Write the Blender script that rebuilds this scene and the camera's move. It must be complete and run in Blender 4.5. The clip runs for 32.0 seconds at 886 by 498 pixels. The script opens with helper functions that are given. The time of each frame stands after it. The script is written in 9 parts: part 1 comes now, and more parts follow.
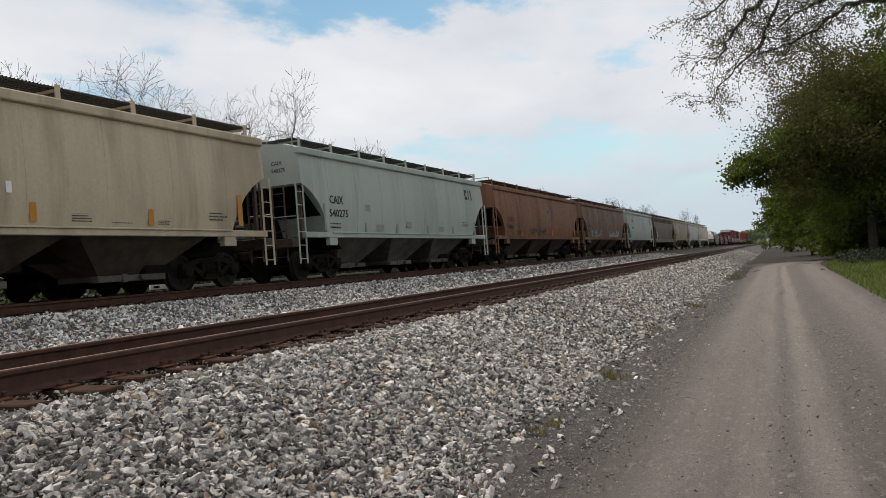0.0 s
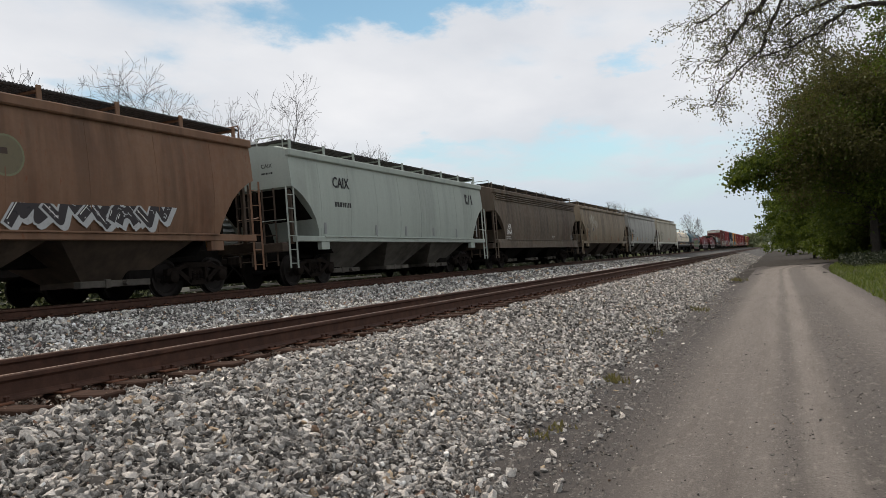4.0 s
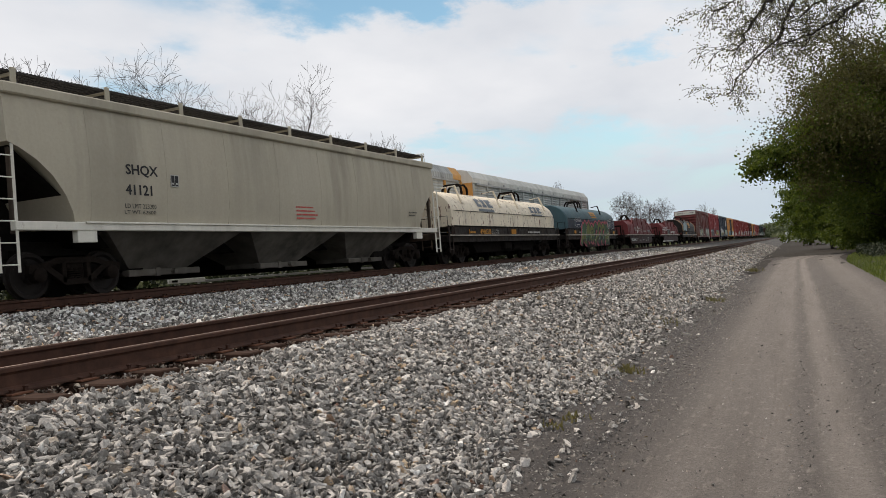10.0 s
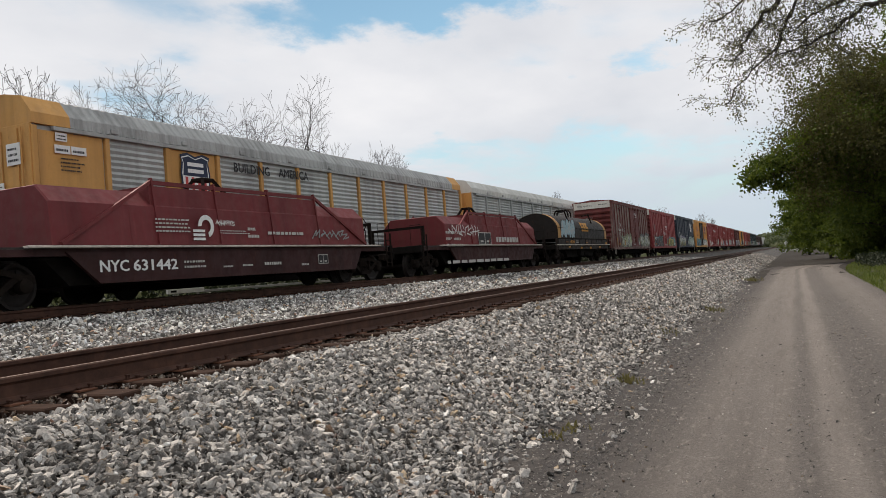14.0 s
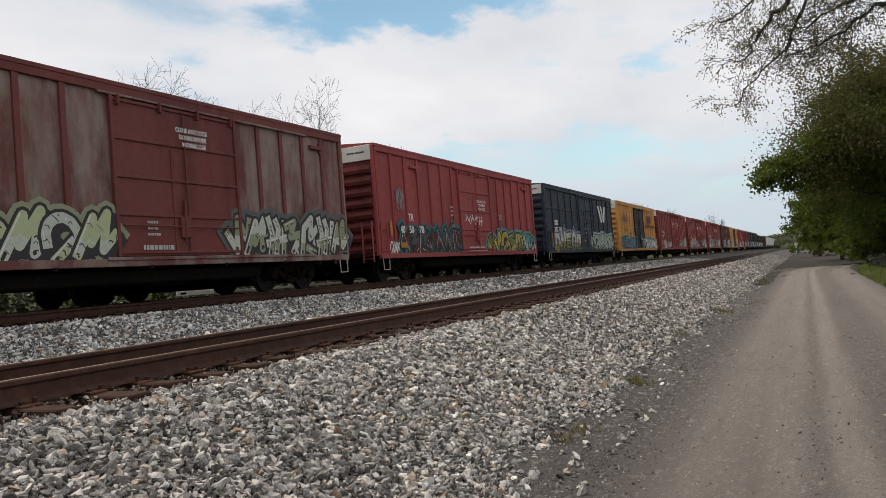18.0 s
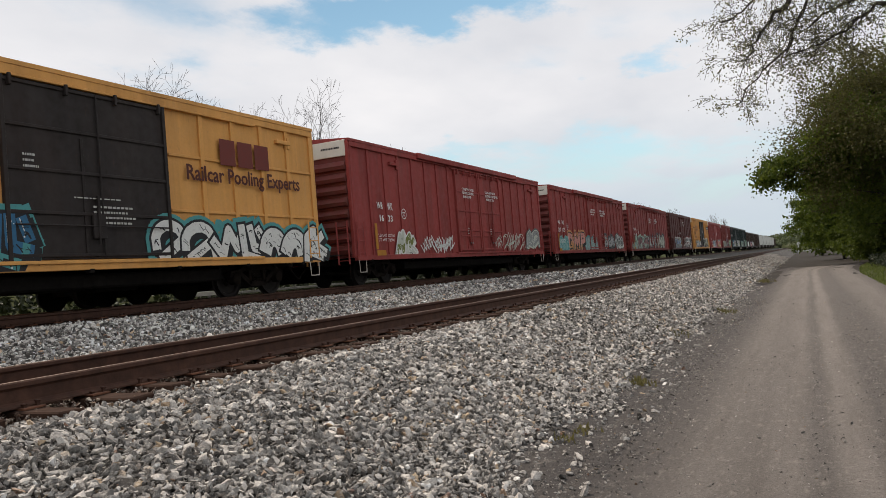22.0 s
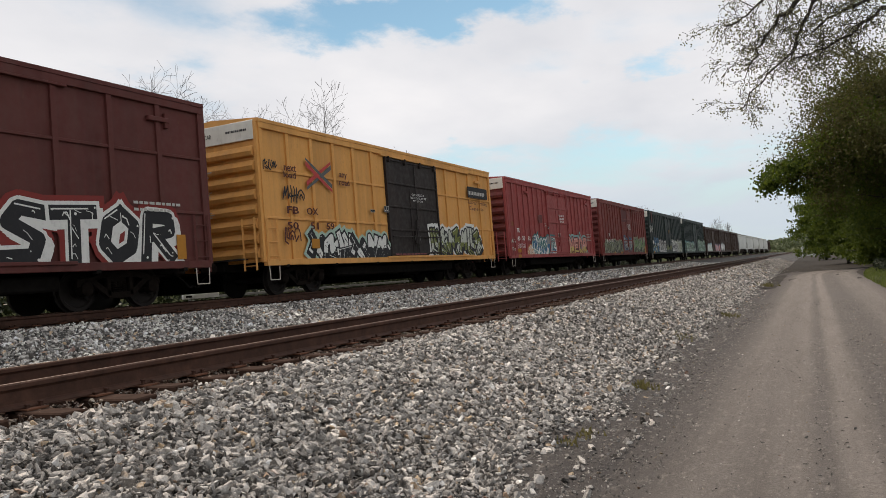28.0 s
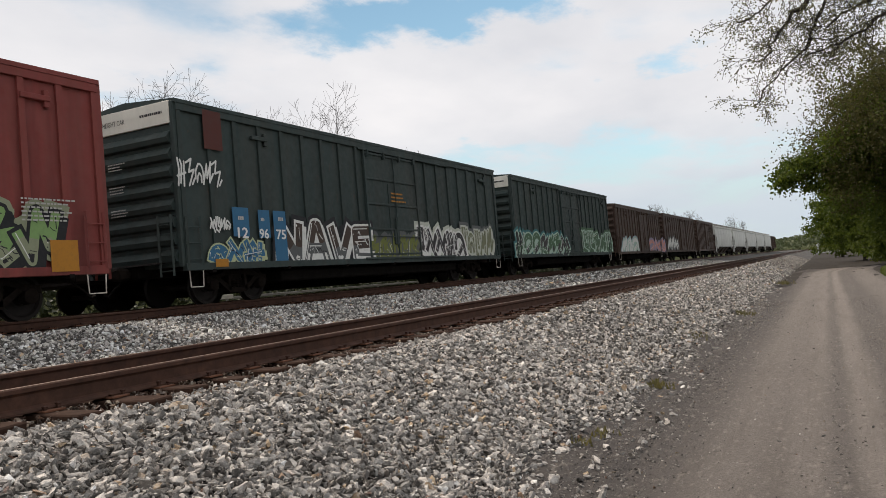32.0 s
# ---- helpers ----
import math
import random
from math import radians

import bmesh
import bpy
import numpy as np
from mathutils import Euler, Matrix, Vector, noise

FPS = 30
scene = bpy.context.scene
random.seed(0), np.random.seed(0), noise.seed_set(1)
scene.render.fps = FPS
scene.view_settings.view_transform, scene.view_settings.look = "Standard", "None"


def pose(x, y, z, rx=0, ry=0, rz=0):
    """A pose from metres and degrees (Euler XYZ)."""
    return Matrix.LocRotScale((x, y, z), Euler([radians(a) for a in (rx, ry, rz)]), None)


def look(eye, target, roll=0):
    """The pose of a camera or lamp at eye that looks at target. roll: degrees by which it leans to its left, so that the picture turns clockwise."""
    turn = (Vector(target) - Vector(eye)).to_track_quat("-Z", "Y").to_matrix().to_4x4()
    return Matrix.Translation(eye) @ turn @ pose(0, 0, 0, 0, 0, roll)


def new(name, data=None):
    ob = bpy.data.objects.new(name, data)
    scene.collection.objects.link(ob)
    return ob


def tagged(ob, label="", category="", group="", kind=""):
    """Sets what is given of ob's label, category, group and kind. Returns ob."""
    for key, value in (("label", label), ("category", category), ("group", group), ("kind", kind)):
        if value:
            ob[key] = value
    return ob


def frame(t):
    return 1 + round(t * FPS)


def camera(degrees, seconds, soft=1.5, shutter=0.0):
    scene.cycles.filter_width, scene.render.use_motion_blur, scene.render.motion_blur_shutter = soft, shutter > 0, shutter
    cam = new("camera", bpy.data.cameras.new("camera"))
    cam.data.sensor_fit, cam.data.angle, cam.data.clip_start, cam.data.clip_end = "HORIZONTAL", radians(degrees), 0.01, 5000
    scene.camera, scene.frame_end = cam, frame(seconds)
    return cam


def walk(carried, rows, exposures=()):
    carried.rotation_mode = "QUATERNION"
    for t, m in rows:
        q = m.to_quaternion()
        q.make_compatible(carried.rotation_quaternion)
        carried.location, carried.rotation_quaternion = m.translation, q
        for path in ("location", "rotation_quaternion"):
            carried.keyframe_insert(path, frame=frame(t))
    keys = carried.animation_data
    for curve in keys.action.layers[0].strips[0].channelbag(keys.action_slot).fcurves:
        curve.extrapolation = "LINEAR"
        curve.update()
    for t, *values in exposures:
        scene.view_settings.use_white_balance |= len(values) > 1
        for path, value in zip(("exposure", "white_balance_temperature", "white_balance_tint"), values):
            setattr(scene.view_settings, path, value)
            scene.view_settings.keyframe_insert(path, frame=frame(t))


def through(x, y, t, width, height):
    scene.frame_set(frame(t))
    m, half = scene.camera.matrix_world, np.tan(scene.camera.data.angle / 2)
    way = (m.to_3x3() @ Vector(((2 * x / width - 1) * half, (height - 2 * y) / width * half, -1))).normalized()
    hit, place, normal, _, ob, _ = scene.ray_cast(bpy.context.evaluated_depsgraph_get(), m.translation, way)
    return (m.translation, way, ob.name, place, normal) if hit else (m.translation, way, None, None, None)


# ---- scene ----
cam = camera(59.0, 32.0, soft=0.5)
EYE = (0.0, 0.0, 1.55)   # held by hand on the gravel lane
# seconds, yaw, pitch, roll
ROWS = [
    (0, 23.173, 1.260, 4.319),
    (0.5, 23.127, 1.405, 4.337),
    (1, 23.174, 1.492, 4.429),
    (1.5, 23.296, 1.679, 4.376),
    (2, 23.592, 1.674, 4.661),
    (2.5, 23.659, 1.535, 4.415),
    (3, 23.595, 1.636, 4.583),
    (3.5, 23.273, 1.633, 4.453),
    (5.5, 23.483, 1.171, 4.314),
    (6, 23.328, 1.127, 4.253),
    (6.5, 23.169, 1.242, 4.309),
    (7, 23.485, 1.251, 4.190),
    (7.5, 24.059, 1.193, 4.096),
    (8, 24.593, 1.231, 4.351),
    (8.5, 24.350, 1.198, 4.316),
    (9, 24.588, 1.119, 4.257),
    (9.5, 24.646, 1.153, 4.354),
    (10, 24.349, 0.919, 4.418),
    (10.5, 24.215, 0.910, 4.434),
    (11, 24.263, 1.009, 4.458),
    (11.5, 24.381, 1.101, 4.492),
    (12, 24.395, 1.196, 4.369),
    (12.5, 24.437, 1.253, 4.520),
    (13, 24.329, 1.432, 4.424),
    (13.5, 24.442, 1.564, 4.427),
    (14, 24.286, 1.638, 4.456),
    (14.5, 24.479, 1.519, 4.528),
    (16.5, 25.023, 1.713, 4.660),
    (17, 24.841, 1.701, 4.558),
    (17.5, 24.890, 1.682, 4.708),
    (18, 24.931, 1.817, 4.516),
    (18.5, 24.748, 1.787, 4.676),
    (19, 24.756, 1.766, 4.672),
    (19.5, 24.867, 1.779, 4.632),
    (20, 25.047, 1.660, 4.569),
    (20.5, 25.206, 1.850, 4.648),
    (21, 25.253, 1.975, 4.822),
    (21.5, 25.215, 1.869, 4.681),
    (22, 25.068, 1.891, 4.719),
    (22.5, 25.134, 2.014, 4.651),
    (23, 24.868, 1.908, 4.678),
    (23.5, 24.617, 1.932, 4.661),
    (24, 24.666, 1.904, 4.714),
    (24.5, 25.018, 1.943, 4.576),
    (25, 25.250, 2.010, 4.517),
    (25.5, 25.221, 1.918, 4.525),
    (27.5, 25.393, 1.874, 4.484),
    (28, 25.304, 2.107, 4.455),
    (28.5, 25.298, 2.202, 4.523),
    (29, 25.923, 2.148, 4.347),
    (29.5, 26.776, 2.064, 4.543),
    (30, 26.537, 1.946, 4.851),
    (30.5, 25.872, 1.958, 4.804),
    (31, 26.004, 2.171, 4.889),
    (31.5, 26.129, 2.196, 4.976),
    (32, 26.260, 2.193, 4.878),
]
walk(cam, [(t, pose(*EYE, 90 + pitch, roll, yaw)) for t, yaw, pitch, roll in ROWS], [(0, 0.0, 6580, 12), (32, 0.05, 6780, 14)])

# ---- sky and sun: bright broken cloud, soft high sun behind the train ----
SUN_ELEV, SUN_AZ = radians(52), radians(-70)


def build_world():
    w = bpy.data.worlds.new("sky")
    scene.world = w
    w.use_nodes = True
    nt = w.node_tree
    n, l = nt.nodes, nt.links
    n.clear()
    out = n.new("ShaderNodeOutputWorld")
    bg = n.new("ShaderNodeBackground")
    sky = n.new("ShaderNodeTexSky")
    sky.sky_type = "NISHITA"
    sky.sun_disc = False
    sky.sun_elevation, sky.sun_rotation = SUN_ELEV, -SUN_AZ
    geo = n.new("ShaderNodeTexCoord")
    # clouds lie on a flat layer: divide by the height of the direction
    sep = n.new("ShaderNodeSeparateXYZ")
    l.new(geo.outputs["Generated"], sep.inputs[0])
    zc = n.new("ShaderNodeMath"); zc.operation = "MAXIMUM"; zc.inputs[1].default_value = 0.0
    l.new(sep.outputs["Z"], zc.inputs[0])
    za = n.new("ShaderNodeMath"); za.operation = "ADD"; za.inputs[1].default_value = 0.16
    l.new(zc.outputs[0], za.inputs[0])
    dv = n.new("ShaderNodeVectorMath"); dv.operation = "DIVIDE"
    comb = n.new("ShaderNodeCombineXYZ")
    for k in range(3):
        l.new(za.outputs[0], comb.inputs[k])
    l.new(geo.outputs["Generated"], dv.inputs[0]); l.new(comb.outputs[0], dv.inputs[1])
    flat = n.new("ShaderNodeMapping")
    flat.inputs["Scale"].default_value = (1.0, 0.75, 0.0)
    flat.inputs["Location"].default_value = CLOUD_SHIFT
    l.new(dv.outputs[0], flat.inputs[0])
    big = n.new("ShaderNodeTexNoise")
    big.inputs["Scale"].default_value = 1.25
    big.inputs["Detail"].default_value = 9
    big.inputs["Roughness"].default_value = 0.52
    big.inputs["Distortion"].default_value = 0.25
    l.new(flat.outputs[0], big.inputs["Vector"])
    cover = n.new("ShaderNodeMapRange")
    cover.interpolation_type = "SMOOTHSTEP"
    for k, v in (("From Min", 0.25), ("From Max", 0.46), ("To Min", 0.0), ("To Max", 1.0)):
        cover.inputs[k].default_value = v
    # openings in the cloud, given by their bearing and height in degrees
    def calc(op, *ins):
        m = n.new("ShaderNodeMath"); m.operation = op
        for k, v in enumerate(ins):
            if isinstance(v, (int, float)):
                m.inputs[k].default_value = v
            else:
                l.new(v, m.inputs[k])
        return m.outputs[0]

    warp = n.new("ShaderNodeTexNoise")
    warp.inputs["Scale"].default_value, warp.inputs["Detail"].default_value, warp.inputs["Roughness"].default_value = 3.6, 8, 0.62
    l.new(flat.outputs[0], warp.inputs["Vector"])
    wsep = n.new("ShaderNodeSeparateColor")
    l.new(warp.outputs["Color"], wsep.inputs[0])
    bearing = calc("MULTIPLY", calc("ARCTAN2", calc("MULTIPLY", sep.outputs["X"], -1.0), sep.outputs["Y"]), 57.2958)
    height = calc("MULTIPLY", calc("ARCSINE", sep.outputs["Z"]), 57.2958)
    wav_a = calc("MULTIPLY_ADD", calc("SUBTRACT", wsep.outputs[0], 0.5), 19.0, bearing)
    wav_e = calc("MULTIPLY_ADD", calc("SUBTRACT", wsep.outputs[1], 0.5), 6.5, height)
    total = big.outputs["Fac"]
    for a0, e0, wide, tall, deep in BLUE:
        u = calc("DIVIDE", calc("SUBTRACT", wav_a, a0), wide)
        v = calc("DIVIDE", calc("SUBTRACT", wav_e, e0), tall)
        dist = calc("SQRT", calc("ADD", calc("MULTIPLY", u, u), calc("MULTIPLY", v, v)))
        hole = n.new("ShaderNodeMapRange"); hole.interpolation_type = "SMOOTHSTEP"
        for k, q in (("From Min", 1.7), ("From Max", 0.0), ("To Min", 0.0), ("To Max", deep)):
            hole.inputs[k].default_value = q
        l.new(dist, hole.inputs["Value"])
        total = calc("SUBTRACT", total, hole.outputs["Result"])
    l.new(total, cover.inputs["Value"])
    fine = n.new("ShaderNodeTexNoise")
    fine.inputs["Scale"].default_value = 1.3
    fine.inputs["Detail"].default_value = 7
    fine.inputs["Roughness"].default_value = 0.5
    l.new(flat.outputs[0], fine.inputs["Vector"])
    shade = n.new("ShaderNodeValToRGB")
    shade.color_ramp.elements[0].position, shade.color_ramp.elements[1].position = 0.32, 0.66
    shade.color_ramp.elements[0].color = (0.645, 0.69, 0.745, 1)
    shade.color_ramp.elements[1].color = (0.86, 0.885, 0.91, 1)
    l.new(fine.outputs["Fac"], shade.inputs[0])
    dim = n.new("ShaderNodeVectorMath"); dim.operation = "MULTIPLY"; dim.inputs[1].default_value = (0.165, 0.195, 0.172)
    l.new(sky.outputs[0], dim.inputs[0])
    mix = n.new("ShaderNodeMix"); mix.data_type = "RGBA"
    l.new(cover.outputs["Result"], mix.inputs["Factor"])
    l.new(dim.outputs[0], mix.inputs["A"]); l.new(shade.outputs["Color"], mix.inputs["B"])
    # thin haze low down
    low = n.new("ShaderNodeMapRange"); low.interpolation_type = "SMOOTHSTEP"
    for k, q in (("From Min", 12.0), ("From Max", 2.5), ("To Min", 0.0), ("To Max", 0.85)):
        low.inputs[k].default_value = q
    l.new(height, low.inputs["Value"])
    haze = n.new("ShaderNodeMix"); haze.data_type = "RGBA"
    haze.inputs["B"].default_value = (0.55, 0.66, 0.74, 1)
    l.new(low.outputs["Result"], haze.inputs["Factor"]); l.new(mix.outputs["Result"], haze.inputs["A"])
    l.new(haze.outputs["Result"], bg.inputs["Color"])
    bg.inputs["Strength"].default_value = 1.0
    l.new(bg.outputs[0], out.inputs[0])


CLOUD_SHIFT = (0.35, 0.2, 0.0)
BLUE = ((20.5, 19.2, 6.0, 1.7, 0.33), (31, 18.3, 7.0, 1.5, 0.25), (9.3, 13.9, 3.2, 0.9, 0.17), (14.5, 7.4, 11, 2.0, 0.18), (25, 9.2, 5.0, 1.2, 0.17), (5, 4.5, 8, 2.5, 0.14), (45, 14, 8, 1.3, 0.12))
build_world()
sun = new("sun", bpy.data.lights.new("sun", "SUN"))
sun.data.energy, sun.data.angle, sun.data.color = 3.4, radians(10), (1.0, 0.90, 0.775)
sun.matrix_world = look((0, 0, 60), (-60 * math.sin(SUN_AZ) * math.cos(SUN_ELEV), -60 * math.cos(SUN_AZ) * math.cos(SUN_ELEV), 60 - 60 * math.sin(SUN_ELEV)))

# ---- mesh tools ----


class Shape:
    """Collects faces, then becomes one mesh object."""

    def __init__(self):
        self.v, self.f, self.m = [], [], []

    def add(self, verts, faces, m=0):
        k = len(self.v)
        self.v.extend(tuple(p) for p in verts)
        self.f.extend(tuple(i + k for i in q) for q in faces)
        self.m.extend([m] * len(faces))
        return self

    def box(self, x0, x1, y0, y1, z0, z1, m=0, b=0.0):
        if b <= 0:
            return self.add([(x, y, z) for x in (x0, x1) for y in (y0, y1) for z in (z0, z1)],
                            [(0, 1, 3, 2), (4, 6, 7, 5), (0, 4, 5, 1), (2, 3, 7, 6), (0, 2, 6, 4), (1, 5, 7, 3)], m)
        vs, ix = [], {}
        for i in range(2):
            for j in range(2):
                for k in range(2):
                    x, y, z = (x0, x1)[i], (y0, y1)[j], (z0, z1)[k]
                    dx, dy, dz = (b, -b)[i], (b, -b)[j], (b, -b)[k]
                    for a, p in enumerate(((x, y + dy, z + dz), (x + dx, y, z + dz), (x + dx, y + dy, z))):
                        ix[i, j, k, a] = len(vs)
                        vs.append(p)
        fs = []
        for i in range(2):
            fs.append([ix[i, j, k, 0] for j, k in ((0, 0), (1, 0), (1, 1), (0, 1))])
            fs.append([ix[j, i, k, 1] for j, k in ((0, 0), (1, 0), (1, 1), (0, 1))])
            fs.append([ix[j, k, i, 2] for j, k in ((0, 0), (1, 0), (1, 1), (0, 1))])
            for j in range(2):
                fs.append([ix[0, i, j, 1], ix[1, i, j, 1], ix[1, i, j, 2], ix[0, i, j, 2]])
                fs.append([ix[i, 0, j, 0], ix[i, 1, j, 0], ix[i, 1, j, 2], ix[i, 0, j, 2]])
                fs.append([ix[i, j, 0, 0], ix[i, j, 1, 0], ix[i, j, 1, 1], ix[i, j, 0, 1]])
                for k in range(2):
                    fs.append([ix[i, j, k, 0], ix[i, j, k, 1], ix[i, j, k, 2]])
        return self.add(vs, fs, m)

    def tube(self, p, q, r0, r1=None, n=8, m=0, cap=True):
        r1 = r0 if r1 is None else r1
        p, q = Vector(p), Vector(q)
        d = (q - p).normalized()
        a = d.orthogonal().normalized()
        c = d.cross(a)
        vs = [tuple(o + r * (math.cos(t) * a + math.sin(t) * c)) for o, r in ((p, r0), (q, r1)) for t in (2 * math.pi * i / n for i in range(n))]
        fs = [(i, (i + 1) % n, n + (i + 1) % n, n + i) for i in range(n)]
        if cap:
            fs += [tuple(range(n))[::-1], tuple(range(n, 2 * n))]
        return self.add(vs, fs, m)

    def path(self, pts, r, n=6, m=0):
        for p, q in zip(pts, pts[1:]):
            self.tube(p, q, r, r, n, m)
        return self

    def beam(self, p, q, w, h, m=0, up=(0, 0, 1)):
        p, q = Vector(p), Vector(q)
        d = (q - p).normalized()
        s = d.cross(Vector(up))
        s = s.normalized() if s.length > 1e-6 else d.orthogonal().normalized()
        u = s.cross(d)
        vs = [tuple(o + s * (i * w / 2) + u * (j * h / 2)) for o in (p, q) for i, j in ((-1, -1), (1, -1), (1, 1), (-1, 1))]
        return self.add(vs, [(0, 1, 2, 3), (7, 6, 5, 4), (0, 4, 5, 1), (1, 5, 6, 2), (2, 6, 7, 3), (3, 7, 4, 0)], m)

    def loft(self, rings, m=0, cap=True, closed=True):
        n = len(rings[0])
        vs = [p for r in rings for p in r]
        fs = [(a * n + i, a * n + (i + 1) % n, (a + 1) * n + (i + 1) % n, (a + 1) * n + i) for a in range(len(rings) - 1) for i in range(n if closed else n - 1)]
        if cap:
            fs += [tuple(range(n))[::-1], tuple(range((len(rings) - 1) * n, len(rings) * n))]
        return self.add(vs, fs, m)

    def prism_y(self, prof, y0, y1, m=0):
        """prof: points (x, z), pushed along y."""
        return self.loft([[(x, y, z) for x, z in prof] for y in (y0, y1)], m)

    def prism_x(self, prof, x0, x1, m=0):
        """prof: points (y, z), pushed along x."""
        return self.loft([[(x, y, z) for y, z in prof] for x in (x0, x1)], m)

    def lathe_x(self, prof, y, z, n=20, m=0):
        """prof: points (x, r), turned about an axle along x."""
        return self.loft([[(x, y + r * math.cos(t), z + r * math.sin(t)) for t in (2 * math.pi * i / n for i in range(n))] for x, r in prof], m)

    def mesh(self, name, mats, smooth=False):
        me = bpy.data.meshes.new(name)
        me.from_pydata(self.v, [], self.f)
        for mt in (mats if isinstance(mats, (list, tuple)) else [mats]):
            me.materials.append(mt)
        if any(self.m):
            me.polygons.foreach_set("material_index", self.m)
        if smooth:
            me.polygons.foreach_set("use_smooth", [True] * len(self.f))
            me.set_sharp_from_angle(angle=radians(40))
        me.update()
        return me


def part(name, shape, mats, parent, label="", smooth=False):
    """One mesh object under a thing or part; a mesh may be shared."""
    ob = new(name, shape.mesh(name, mats, smooth) if isinstance(shape, Shape) else shape)
    ob.parent = parent
    if label:
        ob["label"] = label
    return ob


def thing(name, shape, mats, label, category, group="", kind="", smooth=False):
    ob = new(name, shape.mesh(name, mats, smooth) if isinstance(shape, Shape) else shape)
    return tagged(ob, label, category, group, kind)


def bulk(name, verts, faces, mat):
    """A big mesh from arrays: verts (n, 3), faces (k, 3)."""
    me = bpy.data.meshes.new(name)
    verts, faces = np.asarray(verts, np.float32), np.asarray(faces, np.int32)
    me.vertices.add(len(verts))
    me.vertices.foreach_set("co", verts.ravel())
    k = faces.shape[1]
    me.loops.add(faces.size)
    me.loops.foreach_set("vertex_index", faces.ravel())
    me.polygons.add(len(faces))
    me.polygons.foreach_set("loop_start", np.arange(0, faces.size, k, dtype=np.int32))
    me.polygons.foreach_set("use_smooth", np.zeros(len(faces), bool))
    me.materials.append(mat)
    me.update(calc_edges=True)
    return me


# ---- materials ----


def nodes(name, rough=0.8, metal=0.0, spec=0.4):
    mt = bpy.data.materials.new(name)
    mt.use_nodes = True
    nt = mt.node_tree
    b = nt.nodes["Principled BSDF"]
    b.inputs["Roughness"].default_value = rough
    b.inputs["Metallic"].default_value = metal
    b.inputs["Specular IOR Level"].default_value = spec
    return mt, nt, b


def noise_of(nt, scale, detail=4, rough=0.55, stretch=(1, 1, 1), vec=None, shift=(0, 0, 0)):
    mp = nt.nodes.new("ShaderNodeMapping")
    mp.inputs["Scale"].default_value = stretch
    mp.inputs["Location"].default_value = shift
    if vec is None:
        vec = nt.nodes.new("ShaderNodeTexCoord").outputs["Object"]
    nt.links.new(vec, mp.inputs[0])
    tx = nt.nodes.new("ShaderNodeTexNoise")
    tx.inputs["Scale"].default_value, tx.inputs["Detail"].default_value, tx.inputs["Roughness"].default_value = scale, detail, rough
    nt.links.new(mp.outputs[0], tx.inputs["Vector"])
    return tx.outputs["Fac"]


def ramp(nt, fac, lo, hi, a=0.0, b=1.0):
    r = nt.nodes.new("ShaderNodeMapRange")
    for k, v in zip(("From Min", "From Max", "To Min", "To Max"), (lo, hi, a, b)):
        r.inputs[k].default_value = v
    nt.links.new(fac, r.inputs["Value"])
    return r.outputs["Result"]


def blend(nt, fac, a, b, kind="MIX"):
    x = nt.nodes.new("ShaderNodeMix")
    x.data_type, x.blend_type = "RGBA", kind
    for key, val in (("Factor", fac), ("A", a), ("B", b)):
        if isinstance(val, (tuple, list)):
            x.inputs[key].default_value = (*val, 1) if len(val) == 3 else val
        elif isinstance(val, (int, float)):
            x.inputs[key].default_value = val
        else:
            nt.links.new(val, x.inputs[key])
    return x.outputs["Result"]


def times(nt, a, b):
    x = nt.nodes.new("ShaderNodeMath")
    x.operation = "MULTIPLY"
    nt.links.new(a, x.inputs[0])
    if isinstance(b, (int, float)):
        x.inputs[1].default_value = b
    else:
        nt.links.new(b, x.inputs[1])
    return x.outputs[0]


def bump(nt, bsdf, height, strength, distance=0.01):
    b = nt.nodes.new("ShaderNodeBump")
    b.inputs["Strength"].default_value, b.inputs["Distance"].default_value = strength, distance
    nt.links.new(height, b.inputs["Height"])
    nt.links.new(b.outputs[0], bsdf.inputs["Normal"])


